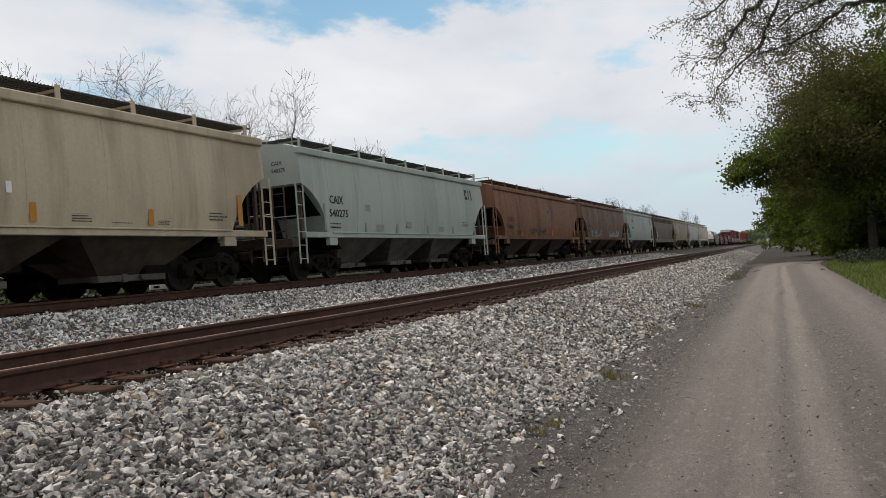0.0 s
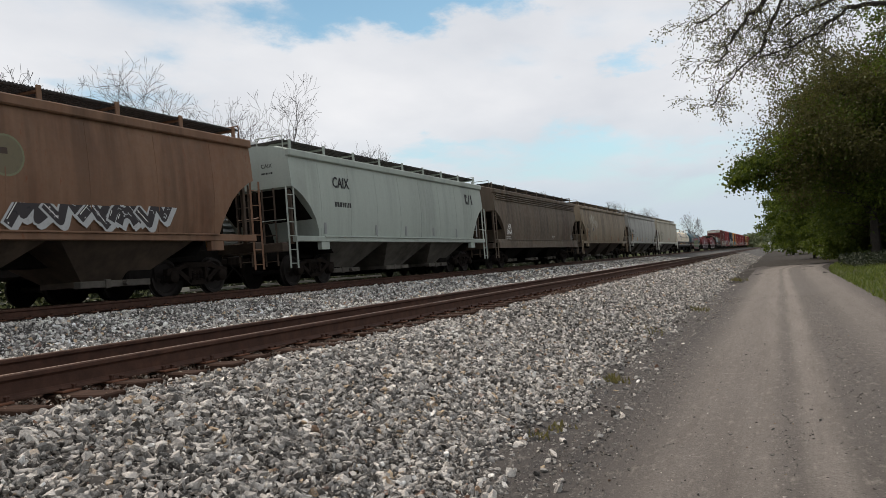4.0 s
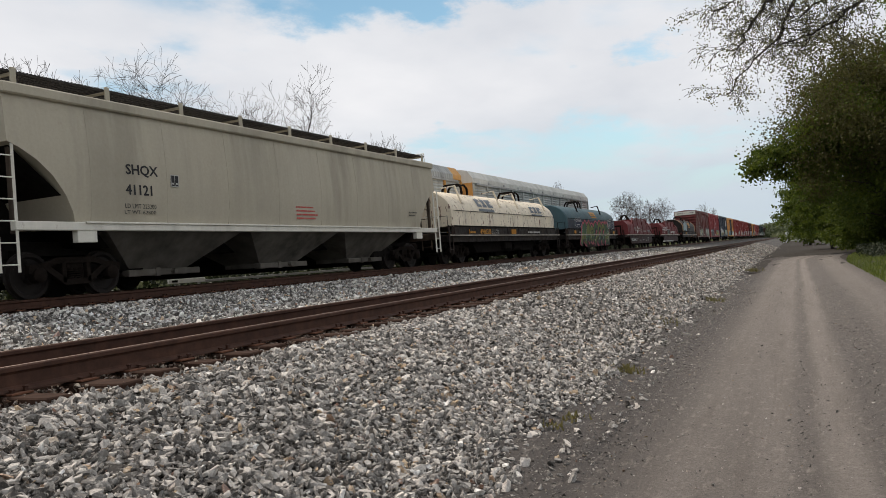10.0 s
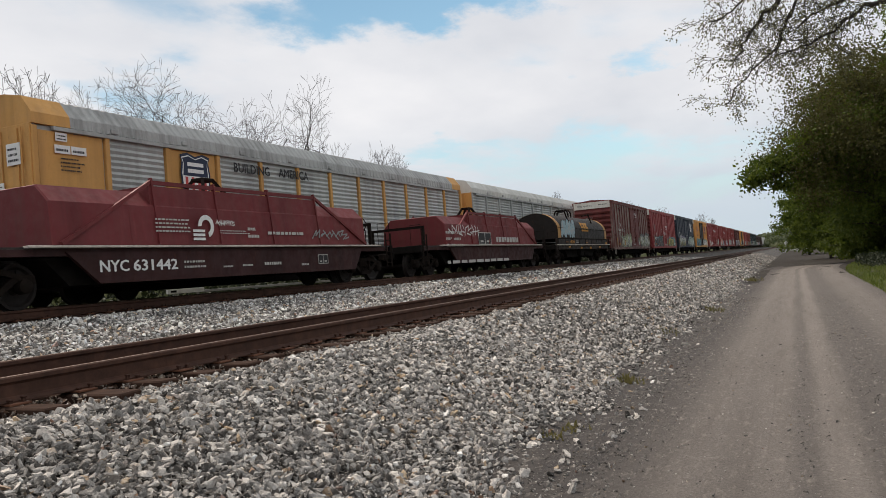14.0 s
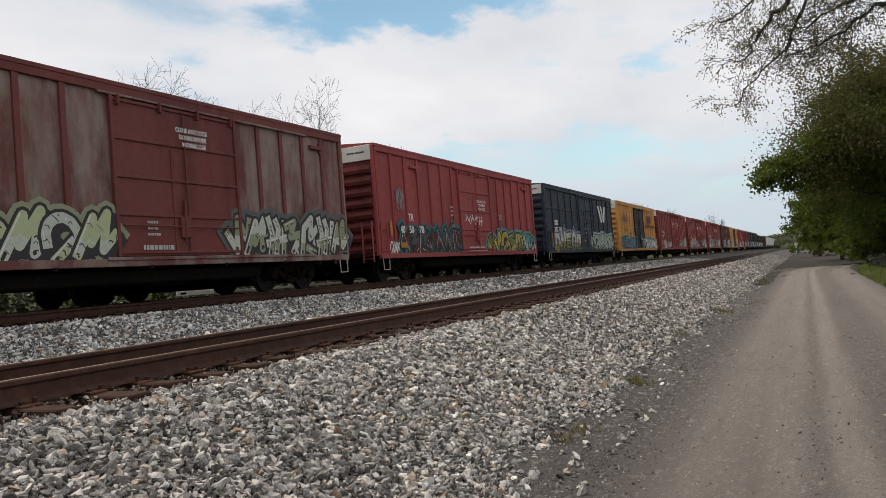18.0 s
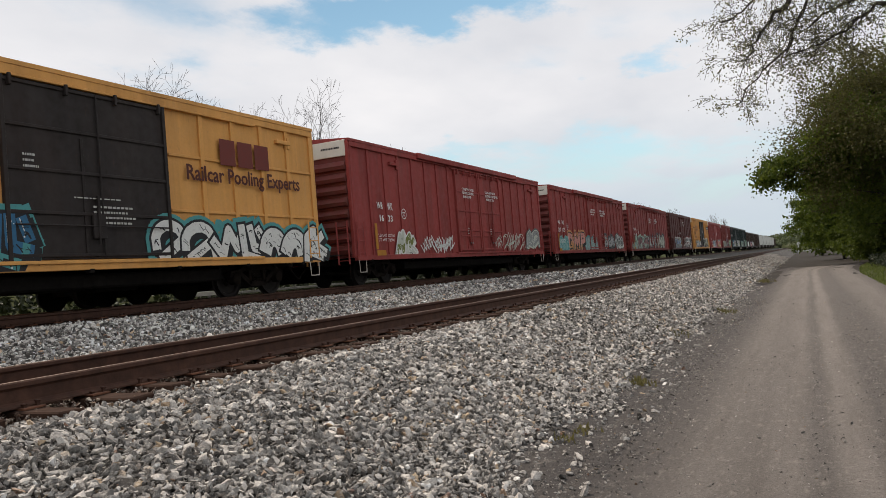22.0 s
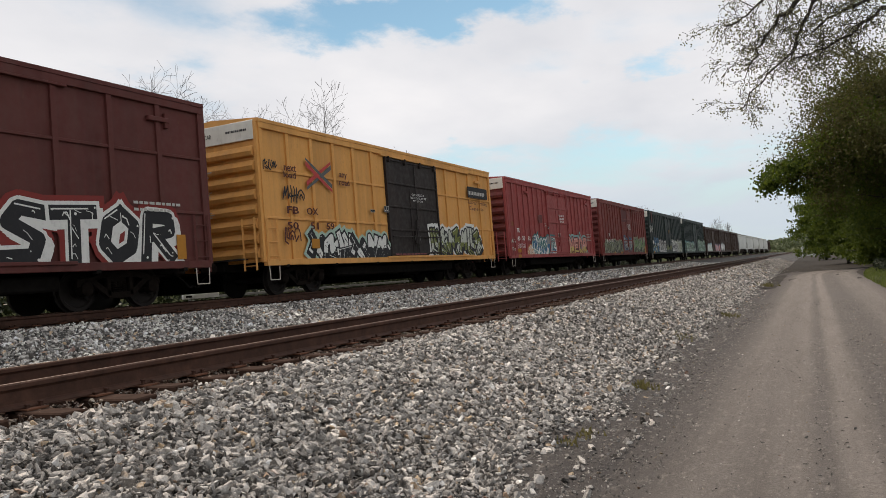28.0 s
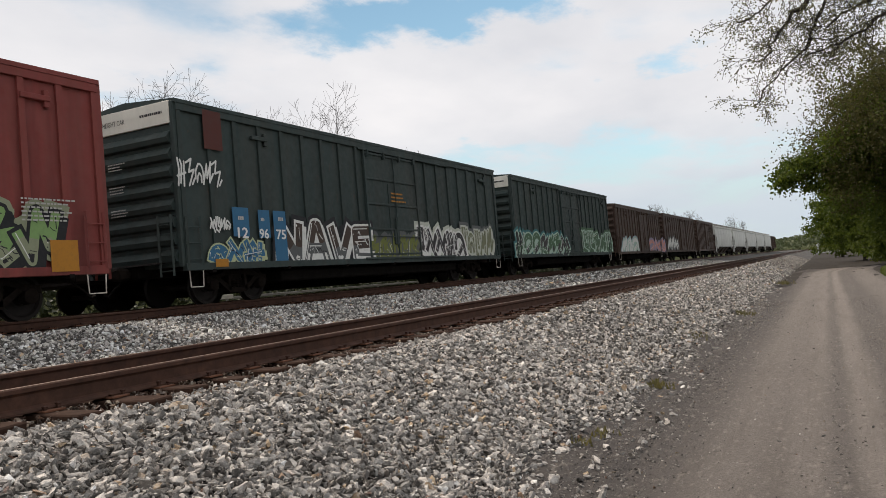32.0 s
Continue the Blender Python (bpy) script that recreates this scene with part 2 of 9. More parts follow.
def paint(name, colour, dirt=0.35, rust=0.15, dirt_colour=(0.070, 0.053, 0.039), rust_colour=(0.16, 0.06, 0.03), fade=0.25, rough=0.6, shift=0.0, drips=0.0, worn=0.0, grain=1.0):
    """Weathered coach paint: faded patches, streaks of grime running down, rust spots."""
    mt, nt, b = nodes(name, rough, 0.0, 0.22)
    sh = (shift, shift * 1.7, 0)
    dirt_colour = tuple(min(d, 2.0 * c + 0.008) for d, c in zip(dirt_colour, colour))
    pale = tuple(min(1, c * 0.85 + min(0.085, c * 0.9)) for c in colour)
    c = blend(nt, ramp(nt, noise_of(nt, 0.55, 5, 0.6, (1, 1, 0.5), shift=sh), 0.42, 0.72, 0, fade), colour, pale)
    streak = times(nt, ramp(nt, noise_of(nt, 3.0, 5, 0.6, (1, 1, 0.05), shift=sh), 0.42, 0.72), ramp(nt, noise_of(nt, 0.5, 3, 0.5, shift=sh), 0.3, 0.7, 0.25, 1.0))
    c = blend(nt, times(nt, streak, dirt * grain), c, dirt_colour)
    broad = times(nt, ramp(nt, noise_of(nt, 1.1, 4, 0.6, (1, 1, 0.10), shift=(sh[0] + 13, sh[1], 2)), 0.46, 0.60), ramp(nt, noise_of(nt, 0.35, 3, 0.5, shift=(sh[0] + 5, 8, 0)), 0.35, 0.6, 0.15, 1.0))
    c = blend(nt, times(nt, broad, min(0.85, dirt * 1.3)), c, tuple(0.42 * q for q in colour))
    thin = times(nt, ramp(nt, noise_of(nt, 6.5, 3, 0.5, (1, 1, 0.035), shift=(sh[0] + 3, 6, 1)), 0.60, 0.70), ramp(nt, noise_of(nt, 0.8, 3, 0.5, shift=(sh[0] + 15, 2, 0)), 0.45, 0.65))
    c = blend(nt, times(nt, thin, 0.35 * grain * fade / 0.25), c, pale)
    c = blend(nt, ramp(nt, noise_of(nt, 14, 4, 0.7, shift=sh), 0.35, 0.75, 0, dirt * 0.35), c, dirt_colour)
    spots = times(nt, ramp(nt, noise_of(nt, 7, 6, 0.68, (1, 1, 0.45), shift=sh), 0.60, 0.68), ramp(nt, noise_of(nt, 0.7, 3, shift=(sh[0] + 9, 3, 1)), 0.38, 0.62))
    c = blend(nt, times(nt, spots, min(1.0, rust * 3)), c, rust_colour)
    c = blend(nt, ramp(nt, noise_of(nt, 0.9, 4, 0.6, (1, 1, 0.3), shift=(sh[0] + 4, 1, 2)), 0.5, 0.78, 0, rust), c, rust_colour)
    if worn:   # flaked areas where the pale undercoat shows
        c = blend(nt, times(nt, ramp(nt, noise_of(nt, 1.3, 7, 0.66, (1, 0.8, 0.28), shift=(sh[0] + 1, 7, 3)), 0.40, 0.60), worn), c, (0.27, 0.215, 0.185))
    if drips:
        run_ = times(nt, ramp(nt, noise_of(nt, 6.0, 4, 0.6, (1, 1, 0.14), shift=(sh[0] + 2, 5, 0)), 0.605, 0.632), times(nt, ramp(nt, noise_of(nt, 0.9, 3, 0.5, shift=(sh[0] + 6, 1, 1)), 0.42, 0.56), drips))
        c = blend(nt, run_, c, rust_colour)
        c = blend(nt, times(nt, ramp(nt, noise_of(nt, 9.0, 4, 0.6, (1, 1, 0.35), shift=(sh[0] + 7, 2, 0)), 0.615, 0.645), drips), c, rust_colour)
    nt.links.new(c, b.inputs["Base Color"])
    nt.links.new(ramp(nt, noise_of(nt, 5, 4, shift=sh), 0.3, 0.7, rough - 0.1, rough + 0.2), b.inputs["Roughness"])
    bump(nt, b, noise_of(nt, 1.4, 3, shift=sh), 0.25, 0.02)
    return mt


def plain(name, colour, rough=0.8, metal=0.0, var=0.35, scale=12.0, spec=0.35):
    """A plain stuff with mottling at two scales and a fine relief."""
    mt, nt, b = nodes(name, rough, metal, spec)
    dark = tuple(c * (1 - var) for c in colour)
    pale = tuple(min(1, c * (1 + var)) for c in colour)
    c = blend(nt, ramp(nt, noise_of(nt, scale, 5, 0.65), 0.3, 0.7), dark, pale)
    c = blend(nt, ramp(nt, noise_of(nt, scale * 0.12, 3), 0.35, 0.7, 0, 0.5), c, dark)
    nt.links.new(c, b.inputs["Base Color"])
    bump(nt, b, noise_of(nt, scale * 4, 4), 0.3, 0.004)
    return mt


def ink(name, colour, rough=0.65, wear=0.35):
    """Stencil or spray paint with worn spots."""
    mt, nt, b = nodes(name, rough, 0, 0.3)
    c = blend(nt, ramp(nt, noise_of(nt, 9, 6, 0.7), 0.5, 0.72, 0, wear), colour, tuple(x * 0.35 + 0.03 for x in colour))
    nt.links.new(c, b.inputs["Base Color"])
    return mt

# ---- the ground: lane, ballast shoulders, track beds ----
TRACK_A, TRACK_B, TRACK_C = -6.05, -14.6, -18.6      # centre lines of the three tracks
RAIL_A, RAIL_B = 1.03, 1.43                          # heights of the rail heads
PROFILE = [(-400, 3.0), (-60, 3.0), (-31, 2.7), (-27.5, 2.1), (-24.5, 1.0), (-23, 0.85), (-21, 1.17), (-12.4, 1.17), (-11.5, 1.05), (-9.6, 0.86), (-8.2, 0.79), (-6.9, 0.79), (-5.3, 0.755), (-5.0, 0.75),
           (-4.75, 0.765), (-4.35, 0.755), (-4.05, 0.68), (-3.2, 0.42), (-2.5, 0.16), (-2.1, 0.03), (-1.9, 0.0), (1.9, 0.0), (2.6, 0.03), (6, 0.05), (30, 0.4), (400, 3.0)]


def ground_z(x):
    return float(np.interp(x, [p[0] for p in PROFILE], [p[1] for p in PROFILE]))


def ground_of(xs):
    return np.interp(xs, [p[0] for p in PROFILE], [p[1] for p in PROFILE])


def lane_shift(y):
    """The lane bends away to the right past 40 m."""
    return 0.0 if y < 50 else (y - 50) ** 2 * 0.012


def stone_material(name, hues, stain=0.12, gain=1.0):
    """Crushed stone of many greys: each stone has its own hue, with dust and broken faces on it."""
    mt, nt, b = nodes(name, 0.9, 0, 0.25)
    g = nt.nodes.new("ShaderNodeNewGeometry")
    r = nt.nodes.new("ShaderNodeValToRGB")
    e = r.color_ramp.elements
    e[0].position, e[0].color = 0.0, (*(q * gain for q in hues[0][1]), 1)
    e[1].position, e[1].color = 1.0, (*(min(0.9, q * gain) for q in hues[-1][1]), 1)
    for p, c in hues[1:-1]:
        k = e.new(p)
        k.color = (*(min(0.9, q * gain) for q in c), 1)
    nt.links.new(g.outputs["Random Per Island"], r.inputs[0])
    c = blend(nt, ramp(nt, noise_of(nt, 40, 6, 0.8), 0.44, 0.64, 0, 0.48), r.outputs[0], (0.062, 0.053, 0.045))
    c = blend(nt, ramp(nt, noise_of(nt, 26, 5, 0.75, shift=(3, 1, 2)), 0.52, 0.66, 0, 0.55), c, (0.74, 0.69, 0.62))
    c = blend(nt, ramp(nt, noise_of(nt, 1.1, 3), 0.45, 0.75, 0, stain), c, (0.16, 0.13, 0.105))
    nt.links.new(c, b.inputs["Base Color"])
    bump(nt, b, noise_of(nt, 48, 5, 0.75), 1.0, 0.014)
    return mt


GREYS = [(0.0, (0.040, 0.036, 0.032)), (0.16, (0.080, 0.075, 0.069)), (0.32, (0.155, 0.149, 0.140)), (0.48, (0.25, 0.240, 0.224)), (0.60, (0.335, 0.317, 0.294)), (0.72, (0.43, 0.405, 0.372)), (0.83, (0.55, 0.515, 0.47)), (0.90, (0.66, 0.615, 0.56)), (0.918, (0.33, 0.24, 0.155)), (0.935, (0.46, 0.35, 0.23)), (0.955, (0.16, 0.080, 0.057)), (0.965, (0.66, 0.61, 0.55)), (1.0, (0.86, 0.80, 0.72))]
M_STONE = stone_material("ballast stone", GREYS, 0.12, 1.22)
M_CLEAN = stone_material("clean ballast stone", GREYS, 0.05, 1.75)
M_PEBBLE = stone_material("lane pebble", GREYS[1:], 0.1, 0.62)


def ground_material():
    mt, nt, b = nodes("earth and grass", 0.95, 0, 0.1)
    c = blend(nt, ramp(nt, noise_of(nt, 0.35, 6, 0.65), 0.4, 0.62), (0.030, 0.040, 0.012), (0.055, 0.066, 0.020))
    c = blend(nt, ramp(nt, noise_of(nt, 4.0, 5, 0.7), 0.45, 0.7, 0, 0.6), c, (0.045, 0.037, 0.024))
    nt.links.new(c, b.inputs["Base Color"])
    bump(nt, b, noise_of(nt, 9, 5, 0.7), 0.6, 0.05)
    return mt


def bed_material():
    mt, nt, b = nodes("packed ballast", 0.95, 0, 0.2)
    vor = nt.nodes.new("ShaderNodeTexVoronoi")
    vor.inputs["Scale"].default_value = 15
    nt.links.new(nt.nodes.new("ShaderNodeTexCoord").outputs["Object"], vor.inputs["Vector"])
    sx = nt.nodes.new("ShaderNodeSeparateColor")
    nt.links.new(vor.outputs["Color"], sx.inputs[0])
    # dark tones and cell edges hold the shadow of gaps between stones
    c = blend(nt, ramp(nt, sx.outputs[0], 0, 1), (0.030, 0.027, 0.024), (0.15, 0.138, 0.122))
    c = blend(nt, ramp(nt, vor.outputs["Distance"], 0.25, 0.75, 0, 0.85), c, (0.04, 0.04, 0.042))
    nt.links.new(c, b.inputs["Base Color"])
    bump(nt, b, vor.outputs["Distance"], -0.9, 0.05)
    return mt


def lane_material():
    """Grey stone dust, packed pale where wheels run, looser and darker between and beside."""
    mt, nt, b = nodes("stone dust lane", 0.95, 0, 0.08)
    uv = nt.nodes.new("ShaderNodeUVMap")
    sp = nt.nodes.new("ShaderNodeSeparateXYZ")
    nt.links.new(uv.outputs[0], sp.inputs[0])
    wob = nt.nodes.new("ShaderNodeMath"); wob.operation = "MULTIPLY_ADD"
    nt.links.new(noise_of(nt, 0.6, 3, 0.5, (1, 0.35, 1)), wob.inputs[0])
    wob.inputs[1].default_value = 0.18
    nt.links.new(sp.outputs["X"], wob.inputs[2])
    tr = nt.nodes.new("ShaderNodeValToRGB")
    e = tr.color_ramp.elements
    e[0].position, e[0].color = 0.0, (0, 0, 0, 1)
    e[1].position, e[1].color = 1.0, (0.1, 0.1, 0.1, 1)
    # across the lane, from -2.2 m to 2.2 m
    for p, v in ((0.15, 0.0), (0.235, 0.20), (0.30, 0.50), (0.38, 0.46), (0.45, 0.56), (0.48, 0.34), (0.50, 0.30), (0.53, 0.62), (0.56, 0.62), (0.60, 0.24), (0.70, 0.20), (0.77, 0.40), (0.88, 0.45)):
        k = e.new(p)
        k.color = (v, v, v, 1)
    mr = ramp(nt, wob.outputs[0], -2.2 + 0.09, 2.2 + 0.09)
    nt.links.new(mr, tr.inputs[0])
    c = blend(nt, tr.outputs[0], (0.078, 0.072, 0.070), (0.33, 0.294, 0.262))
    c = blend(nt, ramp(nt, noise_of(nt, 1.2, 5, 0.65, (1, 0.3, 1)), 0.4, 0.75, 0, 0.3), c, (0.15, 0.133, 0.117))
    c = blend(nt, ramp(nt, noise_of(nt, 60, 4, 0.75), 0.42, 0.7, 0, 0.5), c, (0.045, 0.042, 0.04))
    c = blend(nt, ramp(nt, noise_of(nt, 38, 3, 0.6), 0.62, 0.72, 0, 0.6), c, (0.36, 0.34, 0.31))
    nt.links.new(c, b.inputs["Base Color"])
    c = blend(nt, ramp(nt, noise_of(nt, 5.0, 5, 0.7, (1, 0.06, 1)), 0.45, 0.68, 0, 0.45), c, (0.12, 0.106, 0.094))
    c = blend(nt, ramp(nt, noise_of(nt, 16, 4, 0.7, (1, 0.35, 1)), 0.55, 0.72, 0, 0.45), c, (0.36, 0.325, 0.285))
    nt.links.new(c, b.inputs["Base Color"])
    bump(nt, b, noise_of(nt, 70, 5, 0.8), 1.0, 0.02)
    return mt


M_GROUND, M_BED, M_LANE = ground_material(), bed_material(), lane_material()


def sheet(name, xs, ys, mat, lift=0.0, shift=None, bumpy=0.0):
    xs, ys = np.array(xs, float), np.array(ys, float)
    vs, fs = [], []
    for y in ys:
        dx = shift(y) if shift else 0.0
        for x in xs:
            z = ground_z(x) if shift is None else ground_z(min(max(x, -2.25), 2.0))
            vs.append((x + dx, y, z + lift + bumpy * (noise.noise((x * 1.3, y * 0.4, 3)) if y > -5 else 0)))
    n = len(xs)
    for j in range(len(ys) - 1):
        for i in range(n - 1):
            fs.append((j * n + i, j * n + i + 1, (j + 1) * n + i + 1, (j + 1) * n + i))
    me = bpy.data.meshes.new(name)
    me.from_pydata(vs, [], fs)
    uv = me.uv_layers.new(name="UVMap")
    co = [(xs[i % n], ys[i // n]) for i in range(len(vs))]
    uv.data.foreach_set("uv", [c for lp in me.loops for c in co[lp.vertex_index]])
    me.materials.append(mat)
    me.polygons.foreach_set("use_smooth", [True] * len(fs))
    me.update()
    return me


far_ys = [-1500, -600, -250, -100, -40, -20, -10, 0, 4, 8, 12, 16, 20, 25, 30, 40, 50, 60, 80, 100, 130, 170, 230, 300, 400, 550, 800, 1300, 2200, 4000]
tagged(new("ground", sheet("ground", [-4000, -1500] + [p[0] for p in PROFILE] + [1500, 4000], far_ys, M_GROUND, -0.03)), "rough green verge and earth reaching to the horizon", "ground", kind="structure")
tagged(new("track_bed", sheet("track_bed", [-22.2, -21, -17, -12.4, -11.5, -9.6, -8.2, -6.9, -6, -5.3, -5.0, -4.75, -4.35, -4.05, -3.2, -2.3, -1.9, -1.6], far_ys[3:28], M_BED, -0.012)), "grey crushed stone ballast bed under the tracks", "ballast", kind="structure")
tagged(new("road", sheet("road", [-2.25, -2.1, -1.9, -1.6, -1.2, -0.8, -0.4, 0, 0.4, 0.8, 1.2, 1.6, 1.95, 2.2], list(range(-30, 62, 2)), M_LANE, 0.006, lane_shift, 0.012)), "grey stone dust lane with pale wheel tracks", "lane", kind="structure")


def rock_forms(points, count=28):
    """Broken stones: the hulls of a few scattered points, so every face is flat."""
    rng = random.Random(9)
    forms = []
    for _ in range(count):
        bm, wide, thick = bmesh.new(), rng.uniform(0.6, 0.9), rng.uniform(0.42, 0.74)
        k = points + rng.randint(-1, 2)
        for i in range(k):
            v = Vector((rng.gauss(0, 1), rng.gauss(0, 1), rng.gauss(0, 1))).normalized()
            v = v / sum(abs(q) ** 4.0 for q in v) ** (1 / 4.0) * rng.uniform(0.84, 1.0)
            bm.verts.new((v.x, v.y * wide, v.z * thick))
        bmesh.ops.convex_hull(bm, input=bm.verts)
        bmesh.ops.delete(bm, geom=[v for v in bm.verts if not v.link_faces], context="VERTS")
        bm.verts.index_update()
        forms.append((np.array([v.co[:] for v in bm.verts]), np.array([[v.index for v in f.verts] for f in bm.faces])))
        bm.free()
    return forms


ROCKS, ROCKS_FINE = rock_forms(8), rock_forms(11, 40)


def rocks(name, xs, ys, zs, sizes, mat, seed=1, tip=0.42, forms=None):
    """Crushed stones, each turned and stretched its own way."""
    rng = np.random.default_rng(seed)
    n = len(xs)
    forms = forms or ROCKS
    kind = rng.integers(0, len(forms), n)
    q = rng.normal(size=(n, 4)); q[:, 1:3] *= tip
    q /= np.linalg.norm(q, axis=1, keepdims=True)
    w, x, y, z = q.T
    R = np.stack([1 - 2 * (y * y + z * z), 2 * (x * y - z * w), 2 * (x * z + y * w), 2 * (x * y + z * w), 1 - 2 * (x * x + z * z), 2 * (y * z - x * w), 2 * (x * z - y * w), 2 * (y * z + x * w), 1 - 2 * (x * x + y * y)], 1).reshape(n, 3, 3)
    stretch = np.stack([rng.uniform(0.85, 1.22, n), np.ones(n), rng.uniform(0.7, 1.0, n)], 1)
    place = np.stack([xs, ys, zs], 1)
    vs, fs, base = [], [], 0
    for k, (bv, bf) in enumerate(forms):
        i = np.nonzero(kind == k)[0]
        if not len(i):
            continue
        v = bv[None] * stretch[i][:, None] * (np.asarray(sizes)[i] / 2)[:, None, None]
        v = np.einsum("nij,nkj->nki", R[i], v) + place[i][:, None]
        vs.append(v.reshape(-1, 3))
        fs.append((bf[None] + base + len(bv) * np.arange(len(i))[:, None, None]).reshape(-1, 3))
        base += len(bv) * len(i)
    return bulk(name, np.concatenate(vs), np.concatenate(fs), mat)


def strew(count, x0, x1, y0, y1, seed, power=1.0):
    rng = np.random.default_rng(seed)
    x = rng.uniform(x0, x1, count)
    y = y0 + (y1 - y0) * rng.uniform(0, 1, count) ** power
    return x, y, rng


def strew_ballast():
    for k, (count, x0, x1, y0, y1, s0, s1, power) in enumerate((
            (66000, -4.95, -1.5, 1.2, 11, 0.036, 0.088, 1.0), (33000, -4.95, -1.6, 11, 34, 0.048, 0.098, 1.2), (9000, -5.0, -1.75, 34, 110, 0.09, 0.15, 1.3),
            (28000, -13.6, -6.9, 4.5, 26, 0.06, 0.115, 1.1), (11000, -13.5, -6.9, 26, 90, 0.10, 0.18, 1.2), (3500, -13.8, -12.9, 4.5, 60, 0.05, 0.08, 1.2), (3000, -4.95, -1.5, -2, 1.3, 0.07, 0.12, 1.0))):
        x, y, rng = strew(count, x0, x1, y0, y1, 20 + k, power)
        size = rng.uniform(s0, s1, count) * rng.choice([1, 1, 1.3, 0.75, 0.5], count)
        z = ground_of(x) + rng.uniform(-0.028, 0.026, count)
        if x1 > -2:   # thin out towards the lane
            keep = rng.uniform(0, 1, count) < np.clip((-1.95 - x + 0.12 * np.sin(y * 1.7) + 0.1 * np.sin(y * 4.1)) / 0.40, 0.035, 1)
            x, y, z, size = x[keep], y[keep], z[keep], size[keep]
        tagged(new("ballast_stones", rocks("ballast_stones", x, y, z, size, M_CLEAN if x1 < -6 else M_STONE, seed=60 + k, forms=ROCKS_FINE if k == 0 else ROCKS)), "grey angular crushed stones heaped beside the rails", "ballast", kind="stuff")
    x, y, rng = strew(40000, -2.25, 2.1, 2.6, 26, 77, 1.4)
    edge = np.clip((-1.05 - x) / 0.5, 0, 1) + 0.35 * np.clip(1 - np.abs(x - 0.6) / 0.35, 0, 1) + 0.2 * np.clip(1 - np.abs(x + 0.05) / 0.12, 0, 1)
    keep = rng.uniform(0, 1, len(x)) < edge * 0.8 + 0.06
    x, y = x[keep], y[keep]
    tagged(new("lane_pebbles", rocks("lane_pebbles", x, y, ground_of(x) + 0.008, rng.uniform(0.010, 0.028, len(x)) * rng.choice([1, 1, 1, 1.5], len(x)), M_PEBBLE, seed=8)), "small loose grey pebbles on the lane", "pebbles", kind="stuff")


def strew_rusty():
    """Small rust-stained stones and dirt packed between the tie ends."""
    mt = stone_material("rust-stained stone", [(0.0, (0.035, 0.020, 0.014)), (0.35, (0.085, 0.045, 0.030)), (0.65, (0.15, 0.085, 0.055)), (0.85, (0.22, 0.16, 0.115)), (1.0, (0.34, 0.29, 0.23))], 0.3)
    x, y, rng = strew(9000, -5.45, -4.82, 1.0, 40, 97, 1.3)
    z = 0.775 + np.where(x < -5.0, 0.02, -0.01) + rng.uniform(-0.02, 0.022, len(x))
    tagged(new("rusty_stones", rocks("rusty_stones", x, y, z, rng.uniform(0.025, 0.065, len(x)), mt, seed=98)), "small rust-stained stones packed round the tie ends", "ballast", kind="stuff")


strew_ballast()
strew_rusty()

M_RAIL = plain("rusty rail", (0.072, 0.033, 0.021), 0.75, 0.25, 0.45, 7.0)
M_HEAD = plain("worn rail head", (0.15, 0.095, 0.066), 0.55, 0.45, 0.3, 20.0)
M_TIE = plain("weathered tie", (0.050, 0.029, 0.021), 0.95, 0, 0.5, 6.0, 0.08)
M_PLATE = plain("rusty plate", (0.13, 0.055, 0.03), 0.85, 0.1, 0.45, 10.0)


def rail_shape(x, top, side, y0, y1):
    s = Shape()
    p = [(-0.076, -0.186), (0.076, -0.186), (0.076, -0.176), (0.03, -0.158), (0.0095, -0.145), (0.0085, -0.06), (0.02, -0.045), (0.037, -0.038), (0.037, -0.010), (0.030, -0.002)]
    p += [(-a, b) for a, b in p[::-1] if b > -0.186]
    ys = [y0 + (y1 - y0) * i / 30 for i in range(31)]
    s.loft([[(x + a, y, top + b) for a, b in p] for y in ys], 0)
    for i, (fa, fm) in enumerate(zip(s.f, s.m)):
        zs = [s.v[q][2] for q in fa]
        if len(fa) == 4 and min(zs) > top - 0.004:
            s.m[i] = 1
    s.box(x - 0.024, x + 0.024, y0, y1, top - 0.003, top + 0.002, 1)
    return s


